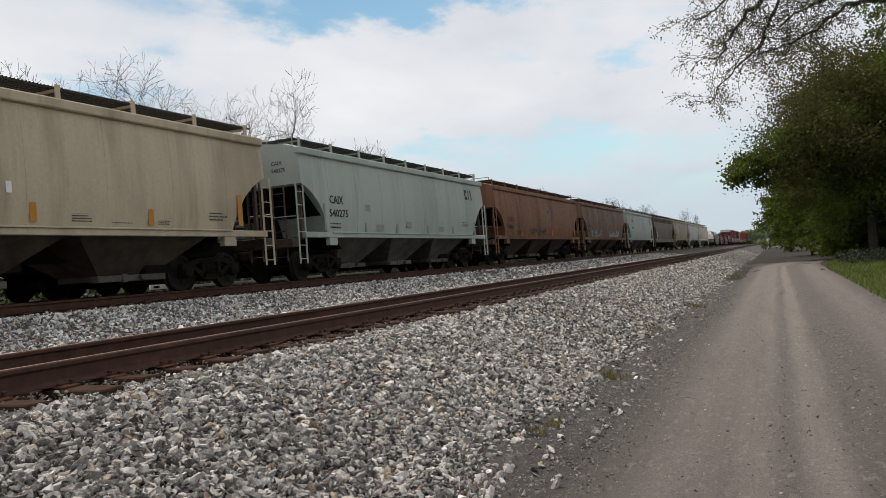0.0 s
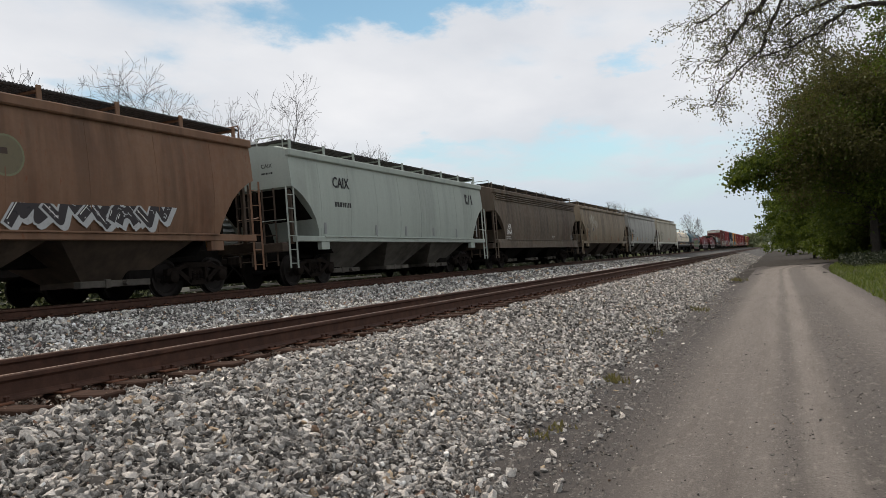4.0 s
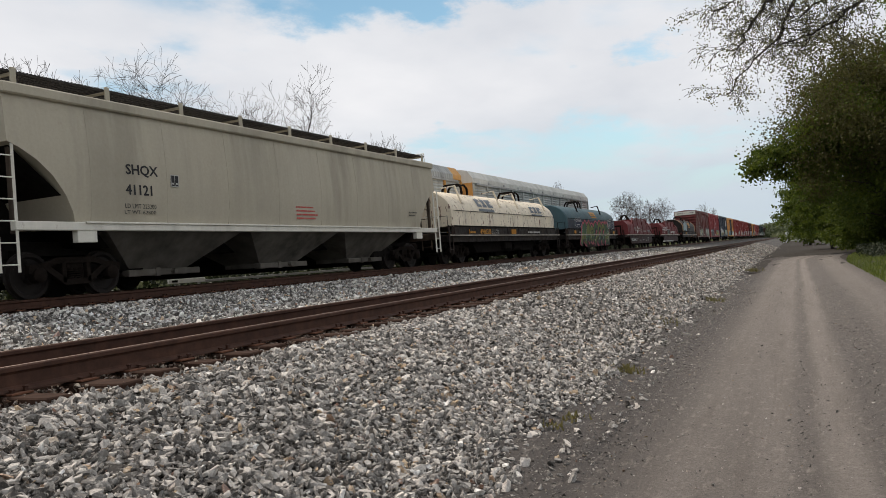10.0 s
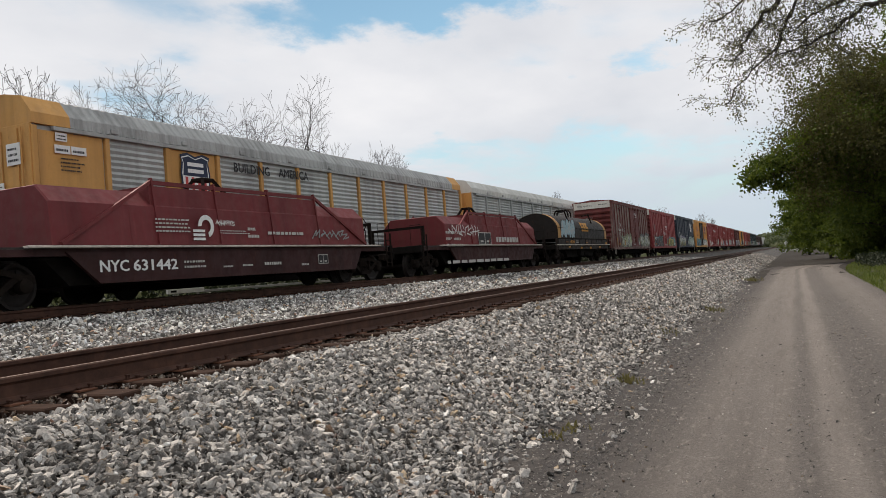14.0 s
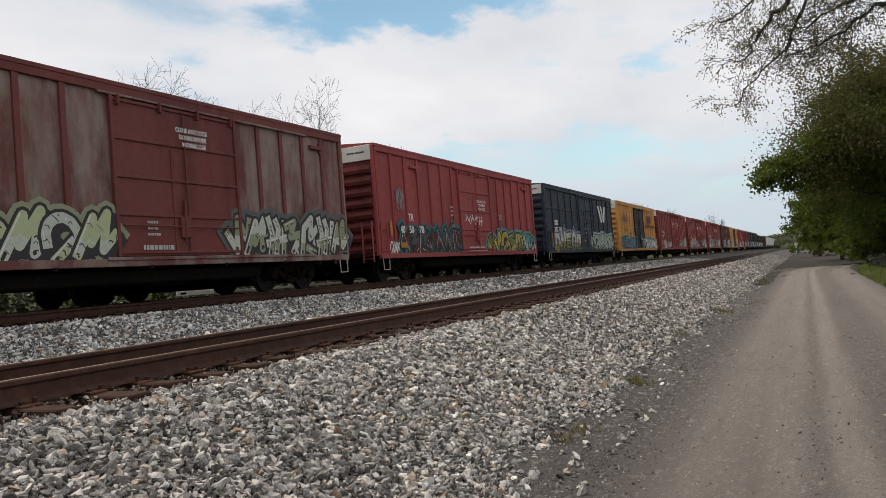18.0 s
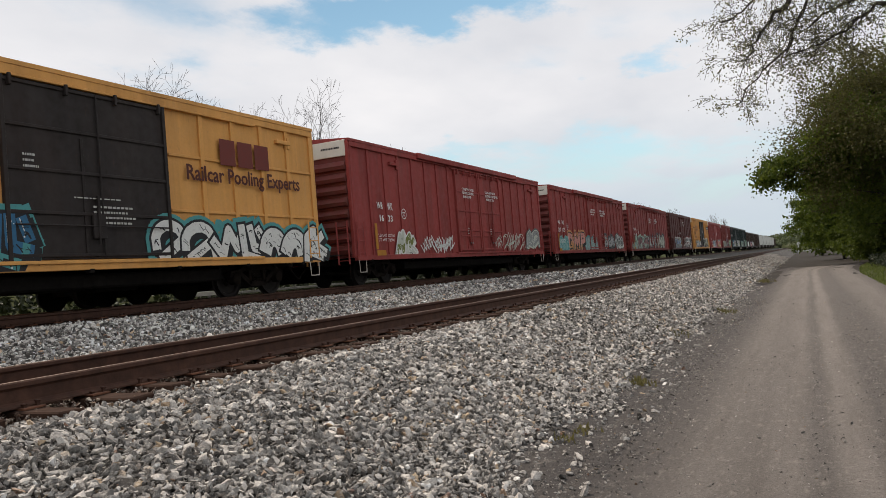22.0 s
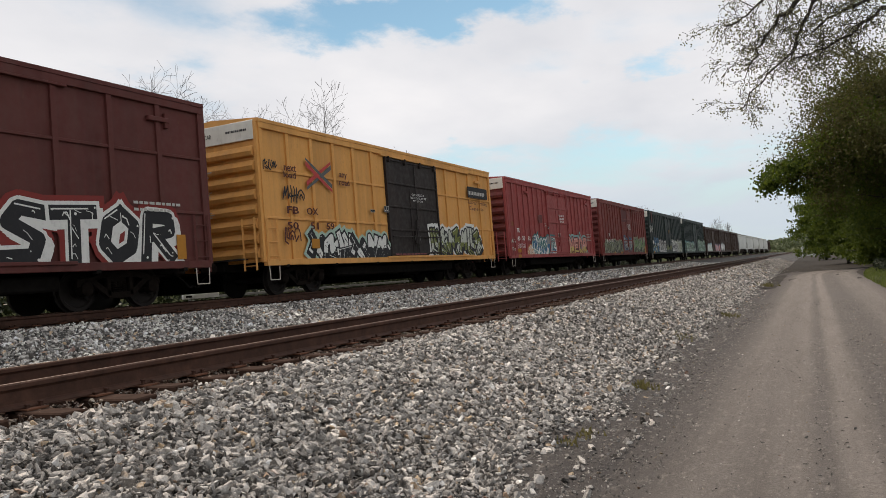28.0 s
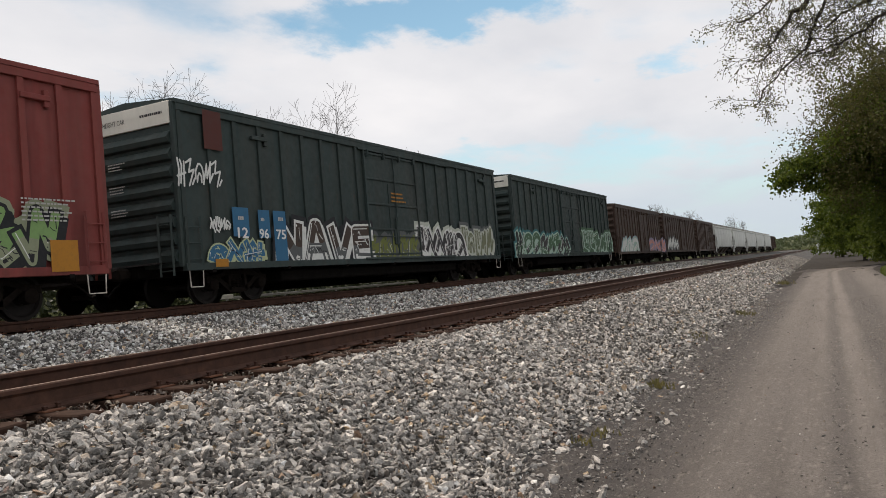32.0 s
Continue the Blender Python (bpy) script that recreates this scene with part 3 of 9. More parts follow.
def track(name, centre, top, label, ties):
    tr = tagged(new(name), label, "railway track", kind="structure")
    for sgn in (1, -1):
        part("rail", rail_shape(centre + sgn * 0.755, top, sgn, -400, 900), [M_RAIL, M_HEAD], tr, "brown rusted steel rail with a thin worn head")
    tie, plate, spike = Shape(), Shape(), Shape()
    tie.box(-1.28, 1.28, -0.11, 0.11, -0.17, 0, 0, 0.012)
    plate.box(-0.10, 0.14, -0.09, 0.09, 0, 0.018, 0, 0.004)
    spike.box(-0.012, 0.012, -0.012, 0.012, 0, 0.03).box(-0.02, 0.02, -0.02, 0.02, 0.026, 0.04, 0, 0.006)
    tie, plate, spike = tie.mesh("tie", M_TIE), plate.mesh("plate", M_PLATE), spike.mesh("spike", M_RAIL)
    rng = random.Random(3)
    for i in range(ties):
        y = -1.0 + i * 0.545 + rng.uniform(-0.04, 0.04)
        t = part("tie", tie, None, tr)
        t.location = (centre + rng.uniform(-0.14, 0.10), y, top - 0.205 + rng.uniform(-0.012, 0.004))
        t.rotation_euler = (rng.uniform(-0.03, 0.03), rng.uniform(-0.008, 0.008), rng.uniform(-0.03, 0.03))
        if i < 70:
            pl = part("tie_plate", plate, None, tr)
            pl.location = (centre + 0.755, y, top - 0.204)
            for dx, dy in ((0.095, 0.055), (0.095, -0.055)):
                sp = part("spike", spike, None, tr)
                sp.location = (centre + 0.755 + dx, y + dy, top - 0.205 + rng.uniform(0, 0.03))
    return tr


track("track_near", TRACK_A, RAIL_A, "rusty disused-looking railway track on wooden ties", 200)
track("track_middle", TRACK_B, RAIL_B, "railway track that carries the train", 90)
track("track_far", TRACK_C, RAIL_B, "railway track behind the train with standing cars", 40)
# cinder colour also carries the tree shade over the far lane
M_CINDER = plain("dark shaded cinders", (0.050, 0.045, 0.040), 0.95, 0, 0.4, 3.0, 0.05)
tagged(new("verge", sheet("verge", [-2.2, -1.5, -0.5, 0.5, 1.5, 2.6, 4.5], [36, 40, 45, 50, 60, 80, 110, 150, 200], M_CINDER, 0.002, lambda y: 0.0)), "dark cinder ground beyond the bend of the lane, darkened further for tree shade", "ground", kind="structure")
# lane grey lowered for the shade where it enters the trees
M_SIDE = plain("shaded side lane", (0.060, 0.055, 0.050), 0.95, 0, 0.25, 2.0, 0.05)
tagged(new("side_road", sheet("side_road", [0.5, 2, 4, 8, 14, 22, 34, 46], [60, 62, 64, 67], M_SIDE, 0.02)), "grey lane turning off towards the trees, coloured dark for their shade", "lane", kind="structure")

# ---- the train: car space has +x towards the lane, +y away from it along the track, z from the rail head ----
# black of dirty parts, also of pieces that stand for shade
M_BLACK = plain("black grime and shade", (0.0128, 0.0112, 0.0102), 0.95, 0.0, 0.4, 5.0, 0.05)
M_IRON = plain("dirty iron", (0.0149, 0.0111, 0.0091), 0.9, 0.0, 0.5, 8.0, 0.08)
M_WHEEL = plain("wheel steel", (0.013, 0.0095, 0.008), 0.75, 0.2, 0.4, 8.0)
M_EDGE = plain("worn pale edge", (0.55, 0.50, 0.44), 0.7, 0.1, 0.5, 3.0)
# grime colours darkened to hold the shade of undersides and end gaps
M_SHADED_GRIME = plain("shaded brown grime", (0.0750, 0.0540, 0.0390), 0.9, 0.0, 0.55, 1.6)
M_SHADED_GRIME_PALE = plain("shaded dusty grime", (0.115, 0.103, 0.088), 0.9, 0.0, 0.6, 1.3)
M_GRATE = plain("dark grating", (0.05, 0.045, 0.042), 0.7, 0.5, 0.3, 10.0)
M_WHITE = ink("white stencil", (0.72, 0.72, 0.70))
M_STENCIL = ink("greyed stencil", (0.45, 0.44, 0.41))
M_DARKINK = ink("black stencil", (0.02, 0.02, 0.022))
M_YELLOW = ink("yellow reflector", (0.42, 0.18, 0.02))

SPEED = 14.4


def run(t):
    """Metres the train has gone towards the lane's near end by t, counted from the middle of the clip."""
    return SPEED * (t - 16) + 0.009 * (t - 16) ** 2


def wheel_mesh():
    s = Shape()
    for k in (1, -1):
        prof = [(0.66, 0.05), (0.66, 0.495), (0.685, 0.495), (0.70, 0.462), (0.80, 0.455), (0.80, 0.39), (0.745, 0.35), (0.735, 0.16), (0.80, 0.13), (0.80, 0.05)]
        s.lathe_x([(k * a, r) for a, r in prof], 0, 0, 24)
    s.tube((-0.95, 0, 0), (0.95, 0, 0), 0.075, 0.075, 10)
    s.box(0.80, 0.815, -0.03, 0.03, 0.18, 0.33)
    return s.mesh("wheelset", M_WHEEL, True)


def side_frame_mesh():
    s = Shape()
    top = [(-1.12, 0.50), (-1.10, 0.66), (-0.72, 0.70), (-0.45, 0.80), (0.45, 0.80), (0.72, 0.70), (1.10, 0.66), (1.12, 0.50)]
    s.prism_x([(1.12, 0.50), (0.86, 0.52), (0.70, 0.60), (0.45, 0.68), (-0.45, 0.68), (-0.70, 0.60), (-0.86, 0.52), (-1.12, 0.50)] + top[1:-1], 0.93, 1.07)
    s.prism_x([(-0.80, 0.60), (-0.30, 0.24), (0.30, 0.24), (0.80, 0.60), (0.66, 0.64), (0.24, 0.36), (-0.24, 0.36), (-0.66, 0.64)], 0.94, 1.06)
    for y in (-0.30, 0.30):
        s.box(0.94, 1.06, y - 0.05, y + 0.05, 0.28, 0.76, 0, 0.01)
    for y in (-0.89, 0.89):
        s.lathe_x([(0.92, 0.16), (1.10, 0.15), (1.14, 0.10), (1.15, 0.02)], y, 0.46, 14)
    return s.mesh("side_frame", M_IRON, True)


def spring_mesh():
    s = Shape()
    for y in (-0.13, 0, 0.13):
        for k in range(5):
            s.lathe_x([(0.99, 0.02), (1.0, 0.02)], y, 0.38, 4)
            z = 0.38 + k * 0.045
            s.tube((1.0, y, z), (1.0, y, z + 0.022), 0.062, 0.062, 10)
    return s.mesh("spring", M_IRON)


ME_WHEEL, ME_FRAME, ME_SPRING = wheel_mesh(), side_frame_mesh(), spring_mesh()
ME_BOLSTER = Shape().box(-1.0, 1.0, -0.22, 0.22, 0.50, 0.76, 0, 0.03).mesh("bolster", M_IRON)
ME_COUPLER = Shape().box(-0.07, 0.07, -0.5, 0.30, 0.76, 0.92, 0, 0.02).box(-0.16, 0.14, 0.30, 0.66, 0.70, 0.98, 0, 0.05).mesh("coupler", M_IRON)
ME_HOSE = Shape().path([(0.35, 0.0, 0.75), (0.36, 0.30, 0.55), (0.33, 0.55, 0.36), (0.28, 0.70, 0.40)], 0.025).mesh("brake_hose", M_BLACK)
WHEELS = []


def running_gear(car, half, inset=2.1):
    """Two trucks, couplers and hoses under a car whose body is 2 * half long."""
    for sgn in (1, -1):
        yc = sgn * (half - inset)
        tk = part("truck", ME_BOLSTER, None, car, "black grimy cast steel truck")
        tk.location = (0, yc, 0)
        for fl in (0, 1):
            fr = part("side_frame", ME_FRAME, None, tk)
            fr.rotation_euler = (0, 0, math.pi * fl)
            sg = part("spring", ME_SPRING, None, tk)
            sg.rotation_euler = (0, 0, math.pi * fl)
        for dy in (-0.89, 0.89):
            w = part("wheelset", ME_WHEEL, None, tk)
            w.location = (0, dy, 0.457)
            WHEELS.append((w, car, dy))
        cp = part("coupler", ME_COUPLER, None, car)
        cp.location = (0, sgn * half, 0)
        cp.rotation_euler = (0, 0, 0 if sgn > 0 else math.pi)
        hs = part("brake_hose", ME_HOSE, None, car)
        hs.location = (0, sgn * half, 0)
        hs.rotation_euler = (0, 0, 0 if sgn > 0 else math.pi)


def ladder(car, mat, x, y, z0, z1, w=0.42, along="y", rungs=None, label=""):
    """Two stiles and rungs; along: the way its rungs run."""
    s = Shape()
    d = (0, w / 2, 0) if along == "y" else (w / 2, 0, 0)
    for k in (1, -1):
        s.beam((x + k * d[0], y + k * d[1], z0), (x + k * d[0], y + k * d[1], z1), 0.05, 0.025)
    rungs = rungs or max(2, round((z1 - z0) / 0.38))
    for i in range(rungs):
        z = z0 + (z1 - z0) * (i + 0.35) / rungs
        s.tube((x - d[0], y - d[1], z), (x + d[0], y + d[1], z), 0.014, 0.014, 6)
    return part("ladder", s, mat, car, label)


def wheel_ring(x, y, z, r=0.27):
    """A hand brake wheel: rim, hub and four spokes."""
    s, n = Shape(), 16
    rim = [(x + r * math.cos(2 * math.pi * i / n), y, z + r * math.sin(2 * math.pi * i / n)) for i in range(n + 1)]
    s.path(rim, 0.018)
    for i in range(4):
        s.tube((x, y, z), rim[i * 4], 0.014, 0.014, 5)
    return s.tube((x, y - 0.03, z), (x, y + 0.05, z), 0.045, 0.045, 8)


TEXTS = {}


def letter_mesh(body, size, mat, bold=0.0, shear=0.0, fat=False):
    key = (body, round(size, 3), mat.name, bold, shear, fat)
    if key not in TEXTS:
        cu = bpy.data.curves.new("lettering", "FONT")
        cu.body, cu.size, cu.offset, cu.shear = body, size, bold, shear
        cu.resolution_u = 2
        cu.fill_mode = "FRONT"
        ob = bpy.data.objects.new("lettering", cu)
        me = bpy.data.meshes.new_from_object(ob)
        bpy.data.objects.remove(ob)
        if fat:   # broad strokes: the letters laid over themselves a little aside
            vs, fs = [tuple(v.co) for v in me.vertices], [tuple(p.vertices) for p in me.polygons]
            me = bpy.data.meshes.new("lettering")
            shifts = [(a * size, b * size, 0.0006 * i) for i, (a, b) in enumerate(((-0.028, 0), (0.028, 0), (0, 0.02), (0, -0.02), (0, 0)))]
            me.from_pydata([(x + a, y + b, z + c) for a, b, c in shifts for x, y, z in vs], [], [tuple(i + k * len(vs) for i in f) for k in range(len(shifts)) for f in fs])
            me.update()
        me.materials.clear()
        me.materials.append(mat)
        TEXTS[key] = me
    return TEXTS[key]


SIDE = Matrix(((0, 0, 1, 0), (1, 0, 0, 0), (0, 1, 0, 0), (0, 0, 0, 1)))     # writing on the side that faces the lane
ENDW = Matrix(((1, 0, 0, 0), (0, 0, -1, 0), (0, 1, 0, 0), (0, 0, 0, 1)))    # writing on the end that faces back


def over(x):
    """Stencils and plates on a tall car's side stay clear of the sprayed paint."""
    return x + 0.028 if 1.584 < x < 1.59 else x


def write(car, body, x, y, z, size, mat, bold=0.0, wide=1.0, shear=0.0, way=SIDE):
    ob = tagged(part("lettering", letter_mesh(body, size, mat, bold, shear), None, car), kind="stuff")
    ob.matrix_basis = Matrix.Translation((x, y, z)) @ way @ Matrix.Diagonal((wide, 1, 1, 1))
    return ob


def bars(car, x, y, z, w, h, rows, mat, seed=0, way=SIDE):
    """Small writing that cannot be read: rows of short bars."""
    rng = random.Random(seed)
    x = over(x)
    mat = M_STENCIL if mat is M_WHITE else mat
    s = Shape()
    for r in range(rows):
        z0 = h * (1 - (r + 0.8) / rows)
        u = 0.0
        while u < w * rng.uniform(0.7, 1.0):
            k = rng.uniform(0.035, 0.10) * max(0.6, w)
            s.add([(u, z0, 0), (min(w, u + k), z0, 0), (min(w, u + k), z0 + 0.40 * h / rows, 0), (u, z0 + 0.40 * h / rows, 0)], [(0, 1, 2, 3)])
            u += k + 0.022 * max(0.6, w)
    ob = tagged(part("stencil", s, mat, car), kind="stuff")
    ob.matrix_basis = Matrix.Translation((x, y, z)) @ way
    return ob


def patch(car, name, x, y, z, w, h, mat, label="", th=0.006):
    x = over(x) if name != "paint_patch" else x
    if name == "placard" and mat in (M_WHITE, M_DARKINK):   # a dark box in a thin pale frame, with a few strokes in it
        e = min(w, h) * 0.07
        s = Shape().box(x, x + th * 0.5, y, y + w, z, z + h, 1)
        for a, b, c, d in ((0, w, 0, e), (0, w, h - e, h), (0, e, 0, h), (w - e, w, 0, h), (w * 0.48, w * 0.52, 0, h)):
            s.box(x + th * 0.5, x + th, y + a, y + b, z + c, z + d, 0)
        for a in (0.14, 0.62):
            s.box(x + th * 0.5, x + th, y + w * a, y + w * (a + 0.22), z + h * 0.2, z + h * 0.34, 0)
        return part(name, s, [M_STENCIL, M_DARKINK], car, label)
    return part(name, Shape().box(x, x + th, y, y + w, z, z + h, 0, 0.002), mat, car, label)


def hop_x(z, eave=3.98, zs=1.42):
    """How far a hopper's bulging side stands out at the height z."""
    u = min(1, max(0, (z - zs) / (eave - zs)))
    return 1.50 + 0.10 * math.sin(math.pi * u ** 0.8)


def new_car(name, label, category, group):
    return tagged(new(name), label, category, group)


def hopper(label, mat, length, bays=3, sill_mat=None, eave=3.98, post=True, walk_posts=9, deep=False, clean=False):
    """Covered hopper: bulging sides, sloped ends, funnels below, a walkway round the hatches."""
    car = new_car("covered_hopper", label, "freight car", "cars of the passing train")
    sill_mat = sill_mat or mat
    h = length / 2
    s = Shape()
    zs = 1.42
    slope = [(0.0, 2.95), (0.25, 2.85), (0.58, 2.66), (0.92, 2.38), (1.2, 2.02), (1.38, 1.68), (1.44, 1.47), (1.46, zs)]
    ys = [(-h + 0.30 + a, b) for a, b in slope] + [(-h * 0.6 + i * h * 0.3, zs) for i in range(1, 4)] + [(h - 0.30 - a, b) for a, b in slope[::-1]]
    rings = []
    for y, zb in ys:
        side = []
        for k in range(8):
            t = k / 7
            z = zb + (eave - zb) * t
            u = (z - zs) / (eave - zs)
            side.append((1.50 + 0.10 * math.sin(math.pi * min(1, max(0, u)) ** 0.8), z))
        side += [(1.44, eave + 0.06), (1.38, eave + 0.10), (0.8, eave + 0.24), (0.3, eave + 0.30)]
        rings.append([(a, y, z) for a, z in side] + [(-a, y, z) for a, z in side[::-1]])
    s.loft(rings)
    body = part("body", s, mat, car, smooth=True)
    # eave channel with a rolled lip
    for k in (1, -1):
        e = Shape().box(min(k * 1.42, k * 1.60), max(k * 1.42, k * 1.60), -h + 0.27, h - 0.27, eave - 0.13, eave + 0.09, 0, 0.03)
        part("eave", e, mat, car)
        sl = Shape().box(min(k * 1.46, k * 1.62), max(k * 1.46, k * 1.62), -h + 0.35, h - 0.35, 1.30, 1.47, 0, 0.012).box(min(k * 1.50, k * 1.66), max(k * 1.50, k * 1.66), -h + 1.9, h - 1.9, 1.44, 1.48, 0, 0.008)
        part("side_sill", sl, sill_mat, car)
        if deep:   # a deep girder along the foot, and three pressed ribs under the eave
            part("side_girder", Shape().box(min(k * 1.52, k * 1.64), max(k * 1.52, k * 1.64), -h + 0.5, h - 0.5, 1.02, 1.36, 0, 0.01), mat, car)
            for j in range(3):
                part("pressed_rib", Shape().box(min(k * 1.50, k * 1.60), max(k * 1.50, k * 1.60), -h + 0.6, h - 0.6, eave - 0.24 - 0.11 * j, eave - 0.19 - 0.11 * j, 0, 0.015), mat, car)
        else:      # weld seams down the sheets
            for j in range(1, 9):
                ys_ = -h + 2 * h * j / 9
                seam = Shape()
                seam.loft([[(k * (hop_x(z) + d), ys_ + e, z) for d, e in ((-0.01, -0.02), (0.007, -0.012), (0.007, 0.012), (-0.01, 0.02))] for z in (1.48, 2.0, 2.5, 3.0, 3.5, 3.8)])
                part("weld_seam", seam, mat, car)
    # funnels
    span = 2 * h - 4.9
    for b in range(bays):
        yc = -span / 2 + span * (b + 0.5) / bays
        w = span / bays / 2 * 0.97
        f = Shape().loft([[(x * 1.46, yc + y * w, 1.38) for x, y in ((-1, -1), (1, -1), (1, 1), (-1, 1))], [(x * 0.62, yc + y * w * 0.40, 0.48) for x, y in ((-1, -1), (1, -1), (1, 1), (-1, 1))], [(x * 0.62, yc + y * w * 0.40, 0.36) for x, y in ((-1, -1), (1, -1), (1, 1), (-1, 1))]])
        # underside shade is put into the funnel colour, on top of dirt
        fn = part("funnel", f, M_BLACK if deep else M_SHADED_GRIME_PALE if clean else M_SHADED_GRIME, car)
        g = Shape().box(0.62, 0.84, yc - w * 0.50, yc + w * 0.50, 0.32, 0.47, 0, 0.015).tube((0.84, yc + 0.2, 0.40), (0.96, yc + 0.2, 0.40), 0.06, 0.06, 8).box(0.80, 0.87, yc - 0.35, yc - 0.2, 0.30, 0.5, 0, 0.01)
        part("outlet_gate", g, M_SHADED_GRIME_PALE, fn)
    part("centre_sill", Shape().box(-0.22, 0.22, -h + 0.1, h - 0.1, 0.82, 1.18, 0, 0.02), M_BLACK, car)
    part("brake_valve", Shape().box(0.3, 0.8, h - 4.2, h - 3.3, 0.42, 0.85, 0, 0.05), M_BLACK, car)
    part("air_reservoir", Shape().tube((0.5, -h + 3.2, 0.62), (0.5, -h + 4.3, 0.62), 0.19, 0.19, 12), M_BLACK, car)
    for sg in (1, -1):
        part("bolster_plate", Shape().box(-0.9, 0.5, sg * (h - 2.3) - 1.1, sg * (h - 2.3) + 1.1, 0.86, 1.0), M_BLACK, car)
    # ends: slope wall, platform, posts
    for sg in (1, -1):
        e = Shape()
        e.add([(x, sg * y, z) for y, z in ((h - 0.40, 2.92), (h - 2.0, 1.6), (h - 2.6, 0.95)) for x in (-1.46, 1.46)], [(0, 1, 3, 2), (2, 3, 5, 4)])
        # slope sheet blackened for the shade inside the end recess
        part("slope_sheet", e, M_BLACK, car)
        # added black plate closes the recess so that it looks shaded
        part("recess_shade", Shape().box(-0.25, -0.19, min(sg * (h - 2.3), sg * (h - 0.3)), max(sg * (h - 2.3), sg * (h - 0.3)), 1.1, 2.8), M_BLACK, car)
        # sill, posts and end ladder coloured dark for the gap between cars
        part("end_sill", Shape().box(-1.52, 1.52, sg * h - 0.28, sg * h + 0.05, 1.02, 1.28, 0, 0.015), M_SHADED_GRIME, car)
        for x in (1.36, -1.36):
            part("corner_post", Shape().box(x - 0.05, x + 0.05, sg * (h - 0.5) - 0.05, sg * (h - 0.5) + 0.05, 1.25, 2.9, 0, 0.01), M_SHADED_GRIME, car)
        ladder(car, sill_mat, 1.56, sg * (h - 0.22), 0.52, 2.95, 0.38)
        ladder(car, M_SHADED_GRIME, 0.95, sg * (h + 0.02), 0.62, 2.9, along="x")
        part("end_post", Shape().box(0.28, 0.36, sg * (h - 0.2) - 0.04, sg * (h - 0.2) + 0.04, 1.2, 2.9).box(-0.36, -0.28, sg * (h - 0.2) - 0.04, sg * (h - 0.2) + 0.04, 1.2, 2.9), M_IRON, car)
        part("grab_iron", Shape().path([(1.5, sg * (h - 0.02), 1.95), (1.2, sg * (h + 0.06), 1.95), (0.7, sg * (h + 0.06), 1.95)], 0.014), sill_mat, car)
        part("jack_pad", Shape().box(1.44, 1.60, sg * (h - 1.95) - 0.24, sg * (h - 1.95) + 0.24, 1.06, 1.32, 0, 0.01), sill_mat, car)
    # hatch and walkway on brackets
    part("hatch", Shape().prism_y([(-0.34, eave + 0.26), (0.34, eave + 0.26), (0.36, eave + 0.42), (0.2, eave + 0.50), (-0.2, eave + 0.50), (-0.36, eave + 0.42)], -h + 1.3, h - 1.3), mat, car)
    w = Shape()
    zw = eave + 0.35
    for k in (1, -1):
        for x in (0.70, 0.85, 1.00, 1.15, 1.31):
            w.box(k * x - 0.012, k * x + 0.012, -h + 0.45, h - 0.45, zw, zw + 0.035)
        n = int((2 * h - 0.9) / 0.085)
        for i in range(n + 1):
            y = -h + 0.45 + i * 0.085
            w.box(min(k * 0.68, k * 1.33), max(k * 0.68, k * 1.33), y - 0.008, y + 0.008, zw + 0.004, zw + 0.05)
    for sg in (1, -1):
        for i in range(4):
            w.box(-1.2, 1.2, sg * (h - 0.45 - i * 0.12) - 0.02, sg * (h - 0.45 - i * 0.12) + 0.02, zw, zw + 0.04)
    part("roof_walkway", w, M_GRATE, car, "dark steel grating walkway")
    br = Shape().box(1.325, 1.37, -0.06, 0.06, eave + 0.04, zw + 0.09, 0, 0.008).box(0.62, 1.33, -0.03, 0.03, zw - 0.05, zw)
    brm = br.mesh("walkway_bracket", mat)
    for i in range(walk_posts):
        o = part("walkway_bracket", brm, None, car)
        o.location = (0, -h + 0.7 + (2 * h - 1.4) * i / (walk_posts - 1), 0)
    for sg in (1, -1):
        part("handrail", Shape().path([(1.3, sg * (h - 0.4), eave + 0.1), (1.3, sg * (h - 0.4), zw + 0.16), (0.4, sg * (h - 0.35), zw + 0.16), (0.4, sg * (h - 0.4), eave + 0.2)], 0.016), sill_mat, car)
    running_gear(car, h)
    return car


